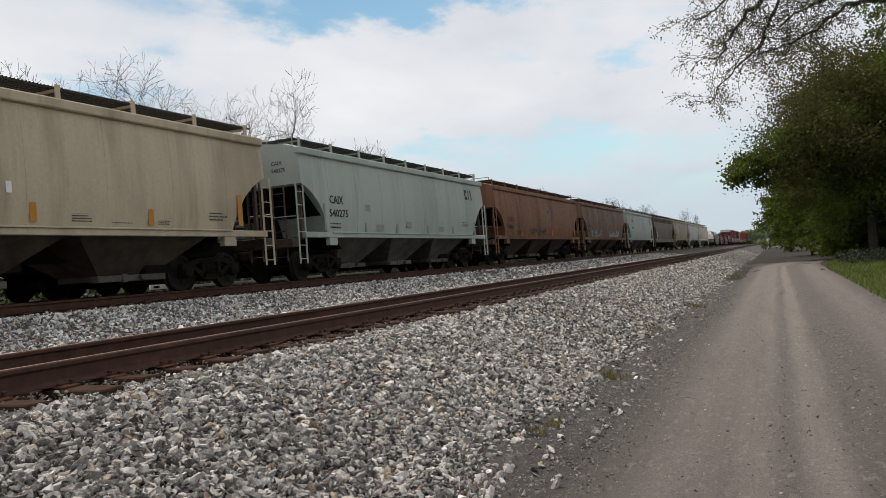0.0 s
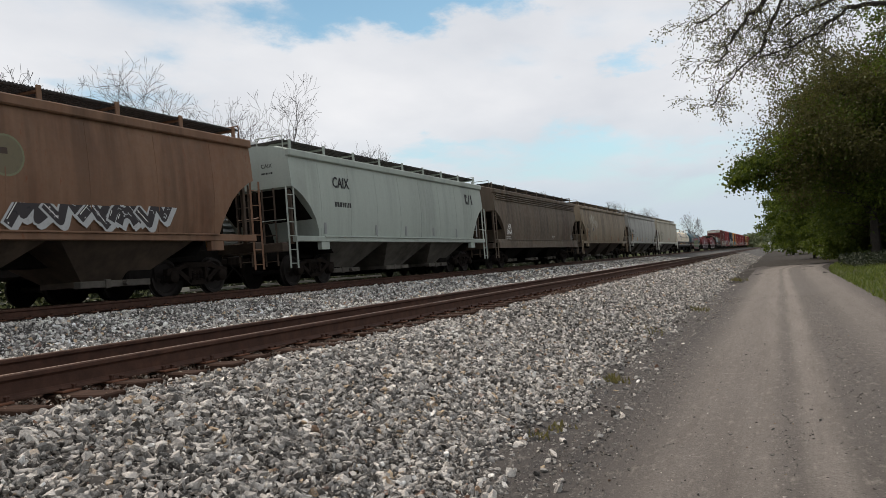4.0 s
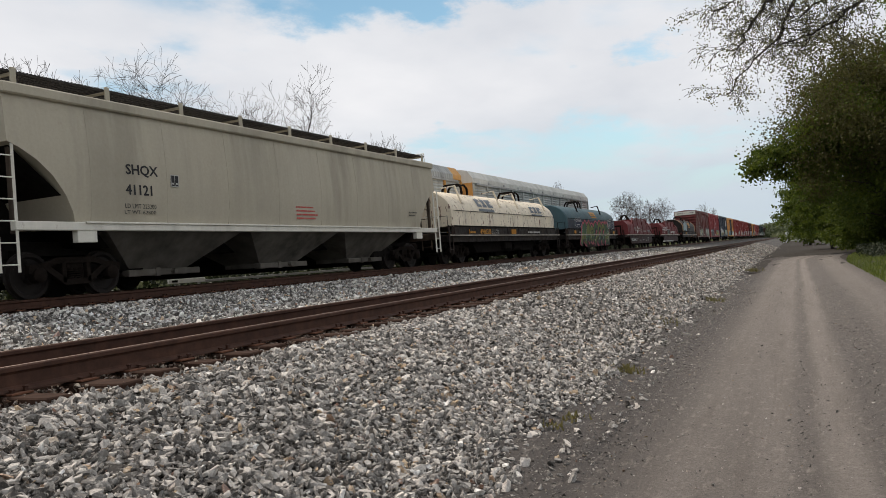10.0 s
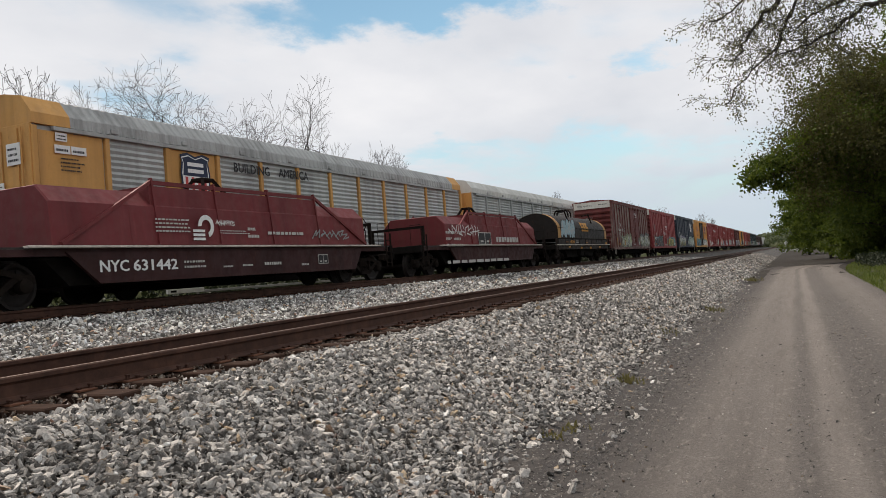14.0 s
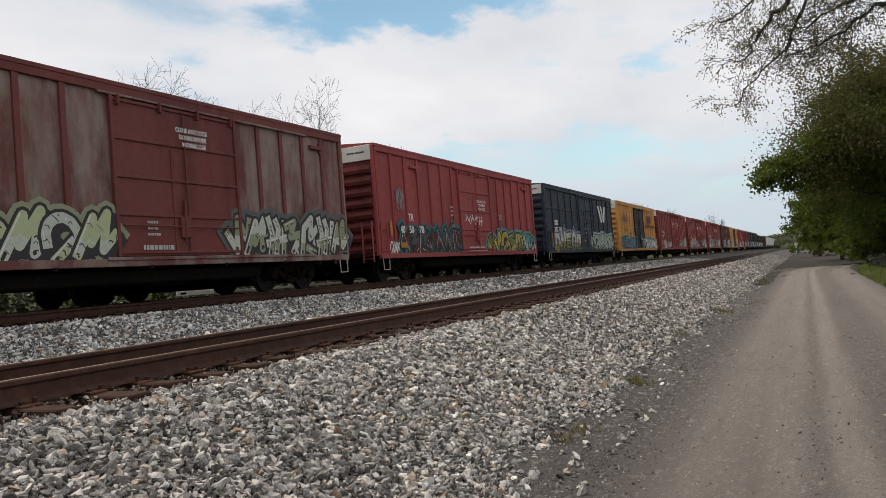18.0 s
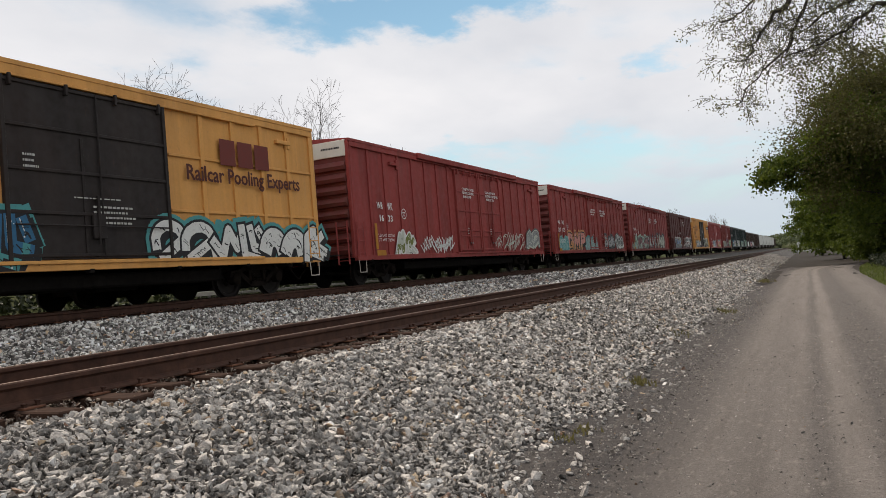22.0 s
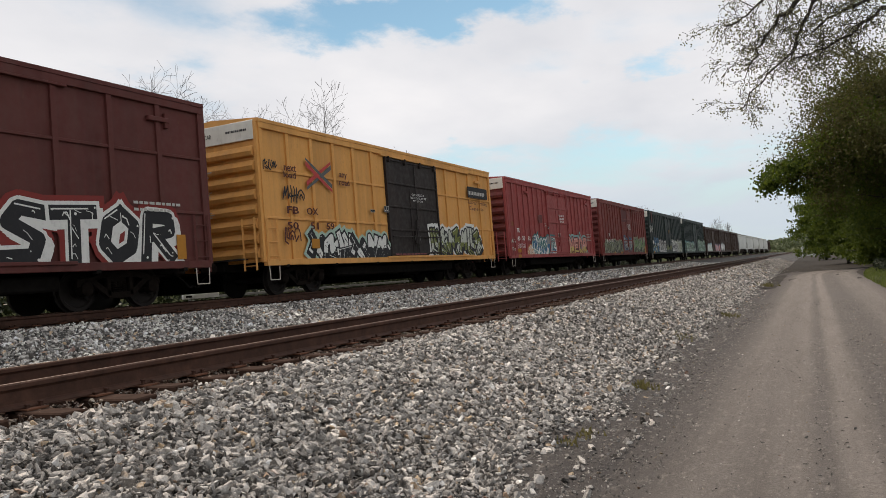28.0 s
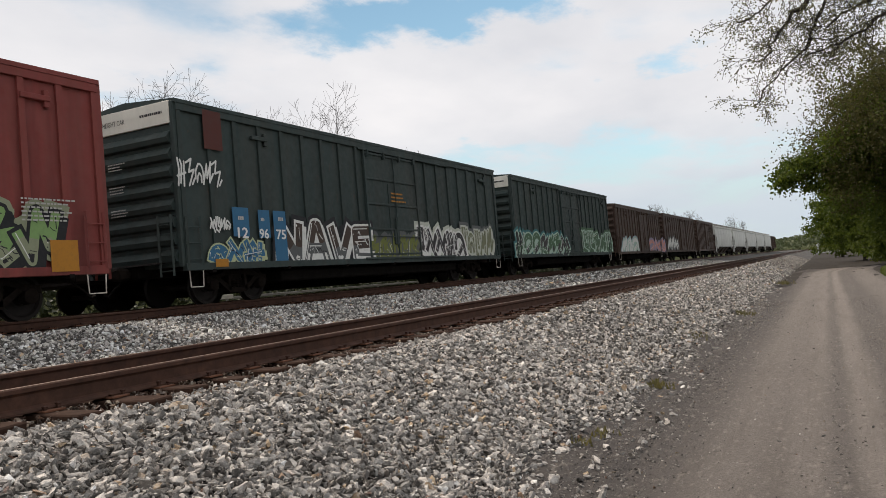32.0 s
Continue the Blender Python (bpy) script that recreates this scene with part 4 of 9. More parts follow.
def boxcar(label, mat, length, top=4.70, bottom=0.80, posts=16, post_depth=0.055, doors=((-1.6, 1.6),), door_mat=None, end_cap=None, ribs=8, panels=0, eave_mat=None, post_mat=None, hood=None, end_mat=None):
    """Boxcar: sides stiffened by posts, corrugated ends, sliding doors, flat roof."""
    car = new_car("boxcar", label, "freight car", "cars of the passing train")
    h, sx = length / 2, 1.52
    door_mat = door_mat or mat
    s = Shape().box(-sx, sx, -h, h, bottom + 0.12, top, 0, 0.015)
    part("body", s, mat, car)
    part("roof", Shape().prism_y([(-1.60, top - 0.03), (1.60, top - 0.03), (1.60, top + 0.06), (0, top + 0.20), (-1.60, top + 0.06)], -h - 0.03, h + 0.03), eave_mat or mat, car)
    for k in (1, -1):
        part("side_sill", Shape().box(min(k * 1.46, k * 1.60), max(k * 1.46, k * 1.60), -h + 0.02, h - 0.02, bottom, bottom + 0.17, 0, 0.01), mat, car)
        part("top_rail", Shape().box(min(k * 1.5, k * 1.59), max(k * 1.5, k * 1.59), -h + 0.02, h - 0.02, top - 0.20, top - 0.03, 0, 0.01), eave_mat or mat, car)
    rib = Shape().prism_x([(-0.065, bottom + 0.15), (0.065, bottom + 0.15), (0.065, top - 0.17), (-0.065, top - 0.17)], sx - 0.01, sx + post_depth).mesh("side_post", post_mat or mat)
    free = lambda y: all(not (a - 0.12 < y < b + 0.12) for a, b in doors)
    for k in (1, -1):
        for i in range(posts + 1):
            y = -h + 0.10 + (2 * h - 0.20) * i / posts
            if free(y):
                o = part("side_post", rib, None, car)
                o.matrix_basis = pose(0, y, 0, 0, 0, 0 if k > 0 else 180) if k > 0 else pose(0, y, 0, 0, 0, 180)
    for q in range(panels):
        z = bottom + (top - bottom) * (q + 1) / (panels + 1)
        for a, b in ((-h + 0.1, min(d[0] for d in doors) - 0.1), (max(d[1] for d in doors) + 0.1, h - 0.1)):
            part("side_stringer", Shape().box(sx, sx + post_depth * 0.8, a, b, z - 0.035, z + 0.035, 0, 0.01), mat, car)
    for a, b in doors:
        d = Shape().box(sx - 0.01, sx + 0.05, a, b, bottom + 0.22, top - 0.26, 0, 0.008)
        door = part("door", d, door_mat, car)
        ribz = [bottom + 0.30 + (top - bottom - 0.62) * i / 4 for i in range(5)]
        for z in ribz:
            part("door_rib", Shape().box(sx + 0.045, sx + 0.085, a + 0.03, b - 0.03, z - 0.035, z + 0.035, 0, 0.01), door_mat, door)
        for y in (a + 0.04, b - 0.04):
            part("door_post", Shape().box(sx + 0.045, sx + 0.10, y - 0.045, y + 0.045, bottom + 0.2, top - 0.25, 0, 0.01), door_mat, door)
        m_ = (a + b) / 2
        part("door_stile", Shape().box(sx + 0.045, sx + 0.075, m_ - 0.32, m_ - 0.25, bottom + 0.3, top - 1.25, 0, 0.008), door_mat, door)
        part("lock_plate", Shape().box(sx + 0.05, sx + 0.13, m_ - 0.16, m_ + 0.16, bottom + 0.62, bottom + 1.12, 0, 0.012), door_mat, door)
        part("lock_bar", Shape().tube((sx + 0.12, a + 0.15, bottom + 0.88), (sx + 0.12, b - 0.15, bottom + 0.88), 0.018, 0.018, 6).tube((sx + 0.14, m_ - 0.04, bottom + 0.5), (sx + 0.14, m_ - 0.04, bottom + 1.2), 0.02, 0.02, 6), door_mat, door)
        for i in range(4):
            y = a + 0.2 + (b - a - 0.4) * i / 3
            part("door_hanger", Shape().box(sx + 0.04, sx + 0.15, y - 0.03, y + 0.03, top - 0.44, top - 0.22, 0, 0.008), door_mat, door)
        part("door_handle", Shape().box(sx + 0.08, sx + 0.14, (a + b) / 2 - 0.03, (a + b) / 2 + 0.03, bottom + 0.7, bottom + 1.5, 0, 0.01).tube((sx + 0.09, (a + b) / 2 + 0.12, bottom + 0.3), (sx + 0.09, (a + b) / 2 + 0.12, top - 0.3), 0.02, 0.02, 6), door_mat, door)
    if doors:
        a, b = min(d[0] for d in doors), max(d[1] for d in doors)
        for d, za, zb in ((0.12, bottom + 0.13, bottom + 0.20), (0.10, top - 0.25, top - 0.20)):
            part("door_track", Shape().box(sx, sx + d, a - 0.3, min(h - 0.2, b + (b - a) * 0.8), za, zb, 0, 0.008), mat, car)
        if hood:   # a deeper eave over the doors and the run of their upper track
            part("door_hood", Shape().box(sx, sx + 0.17, a - hood[0], b + hood[1], top - 0.14, top + 0.075, 0, 0.015), eave_mat or mat, car)
        for y in (h - 1.75,) if panels else (h - 1.75, -h + 2.6):
            part("route_board", Shape().box(sx, sx + 0.10, y, y + 0.62, top - 0.58, top - 0.47, 0, 0.012).box(sx, sx + 0.08, y + 0.5, y + 0.6, top - 0.70, top - 0.36, 0, 0.01), post_mat or mat, car)
        for i in range(7):
            y = -h + 0.9 + (2 * h - 1.8) * i / 6
            part("sill_bracket", Shape().box(1.45, 1.61, y - 0.06, y + 0.06, bottom - 0.06, bottom + 0.02, 0, 0.008), M_BLACK, car)
    for sg in (1, -1):
        cap_z = top - 0.62 if end_cap else top - 0.06
        for i in range(ribs):
            z = bottom + 0.35 + (cap_z - bottom - 0.55) * i / (ribs - 1)
            prof = [(0, -0.15), (0.12, -0.11), (0.16, 0.0), (0.05, 0.14), (0, 0.17)]
            part("end_rib", Shape().loft([[(x, sg * (h + a), z + b) for a, b in prof] for x in (-1.42, 1.42)]), end_mat or mat, car)
        part("end_sheet", Shape().box(-1.45, 1.45, min(sg * (h - 0.01), sg * (h + 0.008)), max(sg * (h - 0.01), sg * (h + 0.008)), bottom + 0.12, top - 0.05), end_mat or mat, car)
        for x in (-1.49, 1.49):
            part("corner_post", Shape().box(x - 0.06, x + 0.06, sg * h - 0.06, sg * h + 0.09, bottom + 0.1, top, 0, 0.012), mat, car)
        if end_cap:
            part("end_panel", Shape().box(-1.46, 1.46, sg * h + min(0, sg * 0.07), sg * h + max(0, sg * 0.07), top - 0.50, top + 0.02, 0, 0.008), end_cap, car, "white warning panel")
        ladder(car, mat, 1.60, sg * (h - 0.30), bottom + 0.12, bottom + 1.25, 0.44)
        ladder(car, mat, 1.18, sg * (h + 0.17), bottom - 0.1, bottom + 1.3, 0.40, "x")
        part("step", Shape().path([(1.58, sg * (h - 0.10), bottom), (1.58, sg * (h - 0.12), bottom - 0.38), (1.58, sg * (h - 0.52), bottom - 0.38), (1.58, sg * (h - 0.54), bottom)], 0.013), M_EDGE, car)
        part("end_platform", Shape().box(-1.0, 1.0, sg * (h + 0.03), sg * (h + 0.32), 1.0, 1.04) if sg > 0 else Shape().box(-1.0, 1.0, -(h + 0.32), -(h + 0.03), 1.0, 1.04), M_GRATE, car)
    part("brake_wheel", wheel_ring(0.62, h + 0.26, 2.0), M_IRON, car)
    part("centre_sill", Shape().box(-0.3, 0.3, -h - 0.2, h + 0.2, 0.72, 1.0, 0, 0.02), M_BLACK, car)
    part("brake_gear", Shape().box(0.5, 1.0, -0.9, 0.1, 0.42, 0.78, 0, 0.05).tube((0.8, 0.6, 0.55), (0.8, 1.8, 0.55), 0.2, 0.2, 12).tube((0.6, -h + 2.5, 0.6), (0.6, h - 2.5, 0.6), 0.025, 0.025, 6), M_BLACK, car)
    # added black block under the floor, in place of the shade there
    part("shade_block", Shape().box(-1.2, 1.2, -h + 3.9, h - 3.9, 0.44, 0.74, 0, 0.04).box(-1.2, 1.2, -h + 0.3, h - 0.3, 0.84, 0.94), M_BLACK, car)
    running_gear(car, h, 2.3)
    return car


def hood_x(z, top=3.25):
    """How far a round hood stands out at the height z."""
    q = max(0.0, min(1.0, (z - 2.12) / (top - 2.12)))
    return 1.46 * math.sqrt(max(0.0, 1 - q * q))


def round_hood(car, mat, y0, y1, top, bands=None, lower=None):
    """A barrel-shaped cover with seams, a lifting arch and two posts that hold it."""
    s, rings = Shape(), []
    for y, k in ((y0, 0.955), (y0 + 0.05, 0.99), (y0 + 0.16, 1), ((y0 + y1) / 2, 1), (y1 - 0.16, 1), (y1 - 0.05, 0.99), (y1, 0.955)):
        arc_ = [(1.46 * k, 1.60)] + [(1.46 * k * math.cos(a), 2.12 + (top - 2.12) * k * math.sin(a)) for a in (math.pi * i / 18 for i in range(19))] + [(-1.46 * k, 1.60)]
        rings.append([(x, y, z) for x, z in arc_])
    s.loft(rings)
    hood = part("hood", s, mat, car, smooth=True)

    def strip(name, a, b, proud, m, label=""):
        arc_ = [(1.46 + proud, 1.60)] + [((1.46 + proud) * math.cos(t), 2.12 + (top + proud - 2.12) * math.sin(t)) for t in (math.pi * j / 18 for j in range(19))] + [(-1.46 - proud, 1.60)]
        b_ = Shape()
        b_.loft([[(x, y, z) for x, z in arc_] for y in (a, b)], cap=False, closed=False)
        part(name, b_, m, hood, label, smooth=True)

    n = max(3, round((y1 - y0) / 1.75))
    for i in range(1, n):
        y = y0 + (y1 - y0) * i / n
        strip("hood_seam", y - 0.02, y + 0.02, 0.010, mat)
        part("panel_seam", Shape().box(1.455, 1.468, y + 0.75, y + 0.775, 1.62, 2.25), mat, hood)
    if bands:
        strip("end_band", y0 + 0.01, y0 + 0.62, 0.006, bands, "ochre yellow end band")
        strip("end_band", y1 - 0.62, y1 - 0.01, 0.006, bands, "ochre yellow end band")
    # darker tone below paints in the contrast with the sky-reflecting top
    if lower:
        part("lower_tone", Shape().box(1.45, 1.468, y0 + 0.2, y1 - 0.15, 1.61, 2.20, 0, 0.004), lower, hood, "lower hood side coloured navy, without the top's sky reflection")
    part("hood_rail", Shape().tube((1.49, y0 + 0.05, 2.26), (1.49, y1 - 0.05, 2.26), 0.015, 0.015, 6), M_IRON, hood)
    part("hood_foot", Shape().box(1.44, 1.50, y0, y1, 1.56, 1.62, 0, 0.008), M_IRON, hood)
    ym = (y0 + y1) / 2
    for dy in (-0.34, 0.34):
        a = Shape()
        pts = [(0.9, 0.0), (0.86, 0.32), (0.62, 0.50), (-0.62, 0.50), (-0.86, 0.32), (-0.9, 0.0)]
        for (x0, z0), (x1, z1) in zip(pts, pts[1:]):
            a.beam((x0 * 0.55, ym + dy, top - 0.06 + z0), (x1 * 0.55, ym + dy, top - 0.06 + z1), 0.13, 0.07)
        part("lifting_arch", a, M_IRON, hood)
    part("lifting_arch", Shape().box(-0.4, 0.4, ym - 0.34, ym + 0.34, top + 0.39, top + 0.44, 0, 0.01), M_IRON, hood)
    return hood


def hood_post(car, y, z0, z1, mat):
    """A leaning post with a flat bar that runs back from its head over the hood."""
    part("hood_post", Shape().beam((hood_x(z0) + 0.02, y, z0), (0.98, y + 0.12, z1), 0.065, 0.065).box(hood_x(z0) - 0.1, hood_x(z0) + 0.08, y - 0.09, y + 0.09, z0 - 0.02, z0 + 0.03), mat, car)
    part("post_bar", Shape().beam((0.98, y + 0.1, z1 - 0.02), (0.75, y - 0.85, z1 - 0.16), 0.07, 0.05), mat, car)


def coil_end(car, sg, h, hl, frame_mat):
    part("end_deck", Shape().box(-1.45, 1.45, min(sg * hl, sg * (h - 0.05)), max(sg * hl, sg * (h - 0.05)), 1.14, 1.18), M_GRATE, car)
    part("end_sill", Shape().box(-1.48, 1.48, sg * h - 0.1, sg * h + 0.1, 0.92, 1.20, 0, 0.015), M_BLACK, car)
    ladder(car, frame_mat, 1.50, sg * (h - 0.25), 0.45, 1.62, 0.36)
    part("end_rail", Shape().path([(1.46, sg * (h - 0.06), 1.2), (1.46, sg * (h - 0.06), 2.0), (1.0, sg * (h - 0.06), 2.0), (1.0, sg * (h - 0.06), 1.2)], 0.011).path([(-1.46, sg * (h - 0.06), 1.2), (-1.46, sg * (h - 0.06), 2.0), (-1.0, sg * (h - 0.06), 2.0), (-1.0, sg * (h - 0.06), 1.2)], 0.018), M_IRON, car)


def coil_car(label, hood, frame_mat, h, truck, hl, belly=False, bands=None, lower=None, hoods=1, top=3.25, bar_mat=None):
    """Coil steel car: a low frame with a stencilled side band under barrel hoods."""
    car = new_car("coil_car", label, "freight car", "cars of the passing train")
    for k in (1, -1):
        a, b = min(k * 1.36, k * 1.47), max(k * 1.36, k * 1.47)
        part("side_band", Shape().box(a, b, -hl - 0.1, hl + 0.1, 1.20, 1.57, 0, 0.01), frame_mat, car)
        part("sill_edge", Shape().box(min(k * 1.40, k * 1.58), max(k * 1.40, k * 1.58), -h + 0.1, h - 0.1, 1.165, 1.21, 0, 0.006), M_EDGE, car, "pale worn edge of the sill")
        g = Shape().box(a, b, -h + 0.2, h - 0.2, 0.90, 1.175, 0, 0.01)
        if belly:
            g.prism_x([(-3.7, 0.92), (3.9, 0.92), (2.7, 0.36), (-2.5, 0.36)], min(k * 1.37, k * 1.462), max(k * 1.37, k * 1.462))
        part("side_girder", g, frame_mat, car)
        n = round(hl * 1.2)
        for i in range(n + 1):
            y = -hl + 2 * hl * i / n
            part("stake_pocket", Shape().box(min(k * 1.46, k * 1.50), max(k * 1.46, k * 1.50), y - 0.05, y + 0.05, 1.21, 1.56, 0, 0.008), frame_mat, car)
    part("trough", Shape().prism_x([(-truck + 1.5, 1.0), (truck - 1.5, 1.0), (truck - 2.1, 0.42), (-truck + 2.1, 0.42)], -1.05, 1.05), M_BLACK, car)
    part("brake_gear", Shape().box(0.9, 1.3, -0.9, 0.1, 0.5, 0.9, 0, 0.05).tube((1.0, 0.8, 0.62), (1.0, 2.0, 0.62), 0.19, 0.19, 12), M_BLACK, car)
    w = 2 * hl / hoods
    for i in range(hoods):
        y0, y1 = -hl + w * i + (0.03 if i else 0), -hl + w * (i + 1)
        round_hood(car, hood, y0, y1, top, bands, lower)
        q = (y1 - y0) * (0.18 if hoods > 1 else 0.26)
        for y in (y0 + q, y1 - q):
            hood_post(car, y, 2.62 if hoods > 1 else 2.78, top + 0.2, bar_mat or M_IRON)
    for sg in (1, -1):
        coil_end(car, sg, h, hl, frame_mat)
    part("brake_wheel", wheel_ring(0.5, h - 0.25, 2.0).tube((0.5, h - 0.25, 1.2), (0.5, h - 0.25, 2.0), 0.03), M_IRON, car)
    part("centre_sill", Shape().box(-0.3, 0.3, -h - 0.1, h + 0.1, 0.72, 1.0, 0, 0.02), M_BLACK, car)
    running_gear(car, h, h - truck)
    return car


def angular_coil_car(label, hood, frame_mat, h, truck, hl):
    """Coil steel car with a flat-sided hood between raking braces, on a deep girder."""
    car = new_car("coil_car", label, "freight car", "cars of the passing train")
    for k in (1, -1):
        a, b = min(k * 1.40, k * 1.49), max(k * 1.40, k * 1.49)
        part("sill_edge", Shape().box(min(k * 1.42, k * 1.60), max(k * 1.42, k * 1.60), -hl - 0.3, hl + 1.1, 1.16, 1.205, 0, 0.006), M_EDGE, car, "pale worn edge of the sill")
        part("side_girder", Shape().prism_x([(-5.5, 1.08), (6.1, 1.08), (5.6, 0.42), (-4.7, 0.42)], a, b).box(min(k * 1.3, k * 1.44), max(k * 1.3, k * 1.44), -h + 0.2, h - 0.2, 1.0, 1.165), frame_mat, car)
        part("top_rail", Shape().beam((k * 1.33, -3.0, 2.66), (k * 1.33, 3.6, 2.66), 0.08, 0.09), hood, car)
        for sg in (1, -1):
            part("hood_brace", Shape().beam((k * 1.56, sg * 5.95 + 0.3, 1.24), (k * 1.34, sg * 3.3 + 0.3, 2.68), 0.07, 0.08), hood, car)
        for y in (-3.0, -0.9, 1.3, 3.6):
            part("hood_stay", Shape().beam((k * 1.50, y, 1.24), (k * 1.34, y, 2.76), 0.05, 0.09), hood, car)
    prof = [(1.50, 1.22), (1.43, 2.10), (1.08, 2.46), (-1.08, 2.46), (-1.43, 2.10), (-1.50, 1.22)]
    s = Shape().loft([[(x * k, y + 0.3, 1.22 + (z - 1.22) * k) for x, z in prof] for y, k in ((-hl, 0.985), (-hl + 0.04, 1), (hl - 0.04, 1), (hl, 0.985))])
    hd = part("hood", s, hood, car)
    part("raised_hood", Shape().loft([[(x, y, z) for x, z in ((1.47, 1.26), (1.36, 2.58), (-1.36, 2.58), (-1.47, 1.26))] for y in (-3.1, 3.7)]), hood, hd)
    for i in range(1, 6):
        y = -hl + 0.3 + 2 * hl * i / 6
        part("hood_seam", Shape().loft([[(x * 1.005, y + d, z + 0.006) for x, z in prof] for d in (-0.03, 0.03)], cap=False, closed=False), hood, hd)
    arch = Shape()
    for dy in (-0.55, 0.55):
        arch.beam((0.5, dy + 0.3, 2.5), (0.16, dy * 0.35 + 0.3, 3.12), 0.09, 0.09).beam((-0.5, dy + 0.3, 2.5), (-0.16, dy * 0.35 + 0.3, 3.12), 0.09, 0.09)
    arch.box(-0.2, 0.2, 0.05, 0.55, 3.06, 3.16, 0, 0.02)
    part("lifting_frame", arch, M_IRON, hd)
    part("trough", Shape().prism_x([(-truck + 1.3, 1.0), (truck - 1.3, 1.0), (truck - 1.9, 0.42), (-truck + 1.9, 0.42)], -1.05, 1.05), M_BLACK, car)
    for sg in (1, -1):
        coil_end(car, sg, h, hl, M_IRON)
        part("end_frame", Shape().box(1.1, 1.2, sg * (h - 0.9) - 0.05, sg * (h - 0.9) + 0.05, 1.2, 2.0).box(-1.2, -1.1, sg * (h - 0.9) - 0.05, sg * (h - 0.9) + 0.05, 1.2, 2.0).box(-1.2, 1.2, sg * (h - 0.9) - 0.04, sg * (h - 0.9) + 0.04, 1.9, 2.0), M_IRON, car)
    part("brake_wheel", wheel_ring(0.5, h - 0.47, 2.0).tube((0.5, h - 0.47, 1.2), (0.5, h - 0.47, 2.0), 0.04), M_IRON, car)
    part("centre_sill", Shape().box(-0.3, 0.3, -h - 0.1, h + 0.1, 0.72, 1.0, 0, 0.02), M_BLACK, car)
    running_gear(car, h, h - truck)
    return car

# ---- the cars in order, from the front of the train to its end ----
# where the couplings lie along the train
GAPS = [-228.2, -209.2, -191.5, -171.95, -153.2, -135.2, -116.35, -96.8, -77.4, -58.2, -38.7, -22.5, -4.8, 13.0, 32.5, 51.0, 70.0, 88.8, 107.2, 128.75, 150.2, 171.4, 189.8, 208.4, 226.6, 245.0, 266.1, 286.0, 303.9, 324.0, 339.8, 361.7, 383.8, 406.5, 430.0, 453.8, 473.0]
MIDS = {10: -48.05, 11: -30.4, 12: -12.2, 13: 6.7, 14: 24.55, 1: -218.48, 2: -200.13, 3: -181.5, 4: -162.35, 5: -143.98, 6: -125.55, 7: -106.35, 8: -86.88, 9: -66.95}     # cars that do not sit midway between the couplings
CARS = []


def place(car, i):
    CARS.append((car, MIDS.get(i, (GAPS[i - 1] + GAPS[i]) / 2)))
    return car


def body_length(i, gap):
    return 19.2 if i == 9 else GAPS[i] - GAPS[i - 1] - gap


P_CREAM = paint("cream paint", (0.4880, 0.4087, 0.2867), 0.45, 0.06, shift=1, grain=0.45)
P_MINT = paint("pale green paint", (0.3622, 0.4043, 0.3622), 0.25, 0.04, shift=2, grain=0.45)
P_RUST = paint("rusted red paint", (0.2115, 0.1017, 0.0558), 0.5, 0.45, shift=3, grain=0.45)
P_BROWN = paint("rusted brown paint", (0.195, 0.108, 0.066), 0.55, 0.4, shift=4, grain=0.45)
P_SOOT = paint("sooty brown paint", (0.1416, 0.1104, 0.0816), 0.65, 0.2, shift=5)
P_TAN = paint("weathered tan paint", (0.3187, 0.2525, 0.1750), 0.7, 0.12, fade=0.35, shift=6)
P_GREY = paint("pale grey paint", (0.4064, 0.4016, 0.3685), 0.5, 0.03, shift=7, grain=0.45)
P_PUTTY = paint("putty paint", (0.44, 0.40, 0.315), 0.3, 0.04, shift=8, grain=0.45)
P_IVORY = paint("ivory rust-run hood", (0.8034, 0.7138, 0.5636), 0.2, 0.10, rust_colour=(0.10, 0.032, 0.018), shift=9, drips=0.9)
P_BLUE = paint("slate blue hood", (0.0608, 0.1160, 0.1358), 0.35, 0.05, shift=10)
P_MAROON = paint("maroon hood", (0.15, 0.026, 0.029), 0.35, 0.06, shift=11)
P_COAL = paint("black hood", (0.0158, 0.0128, 0.0112), 0.3, 0.1, shift=12)
P_FRAME = paint("sooty frame", (0.0145, 0.0108, 0.0092), 0.4, 0.1, fade=0.06, shift=26)
P_DARKRED = paint("sooty dark red", (0.0300, 0.0096, 0.0096), 0.5, 0.08, fade=0.05, shift=27)
P_BAND = paint("ochre band", (0.50, 0.27, 0.09), 0.3, 0.08, shift=28)
P_WINE = paint("faded wine red", (0.150, 0.048, 0.043), 0.5, 0.15, fade=0.5, worn=0.85, shift=13)
P_PLUM = paint("dark wine red", (0.1650, 0.0422, 0.0396), 0.35, 0.08, fade=0.2, shift=33)
P_RED = paint("brick red", (0.3218, 0.0610, 0.0623), 0.3, 0.05, fade=0.15, shift=14)
P_NAVY = paint("navy paint", (0.035, 0.046, 0.065), 0.25, 0.05, fade=0.08, shift=15)
P_GOLD = paint("yellow ochre paint", (0.6005, 0.3190, 0.0993), 0.3, 0.08, fade=0.15, shift=16)
P_OCHRE = paint("orange ochre paint", (0.70, 0.345, 0.098), 0.3, 0.08, fade=0.15, shift=16)
P_RED2 = paint("deep red", (0.2957, 0.0480, 0.0436), 0.35, 0.05, fade=0.1, shift=17)
P_OXIDE = paint("dark oxide", (0.1083, 0.0296, 0.0262), 0.4, 0.08, fade=0.08, shift=18)
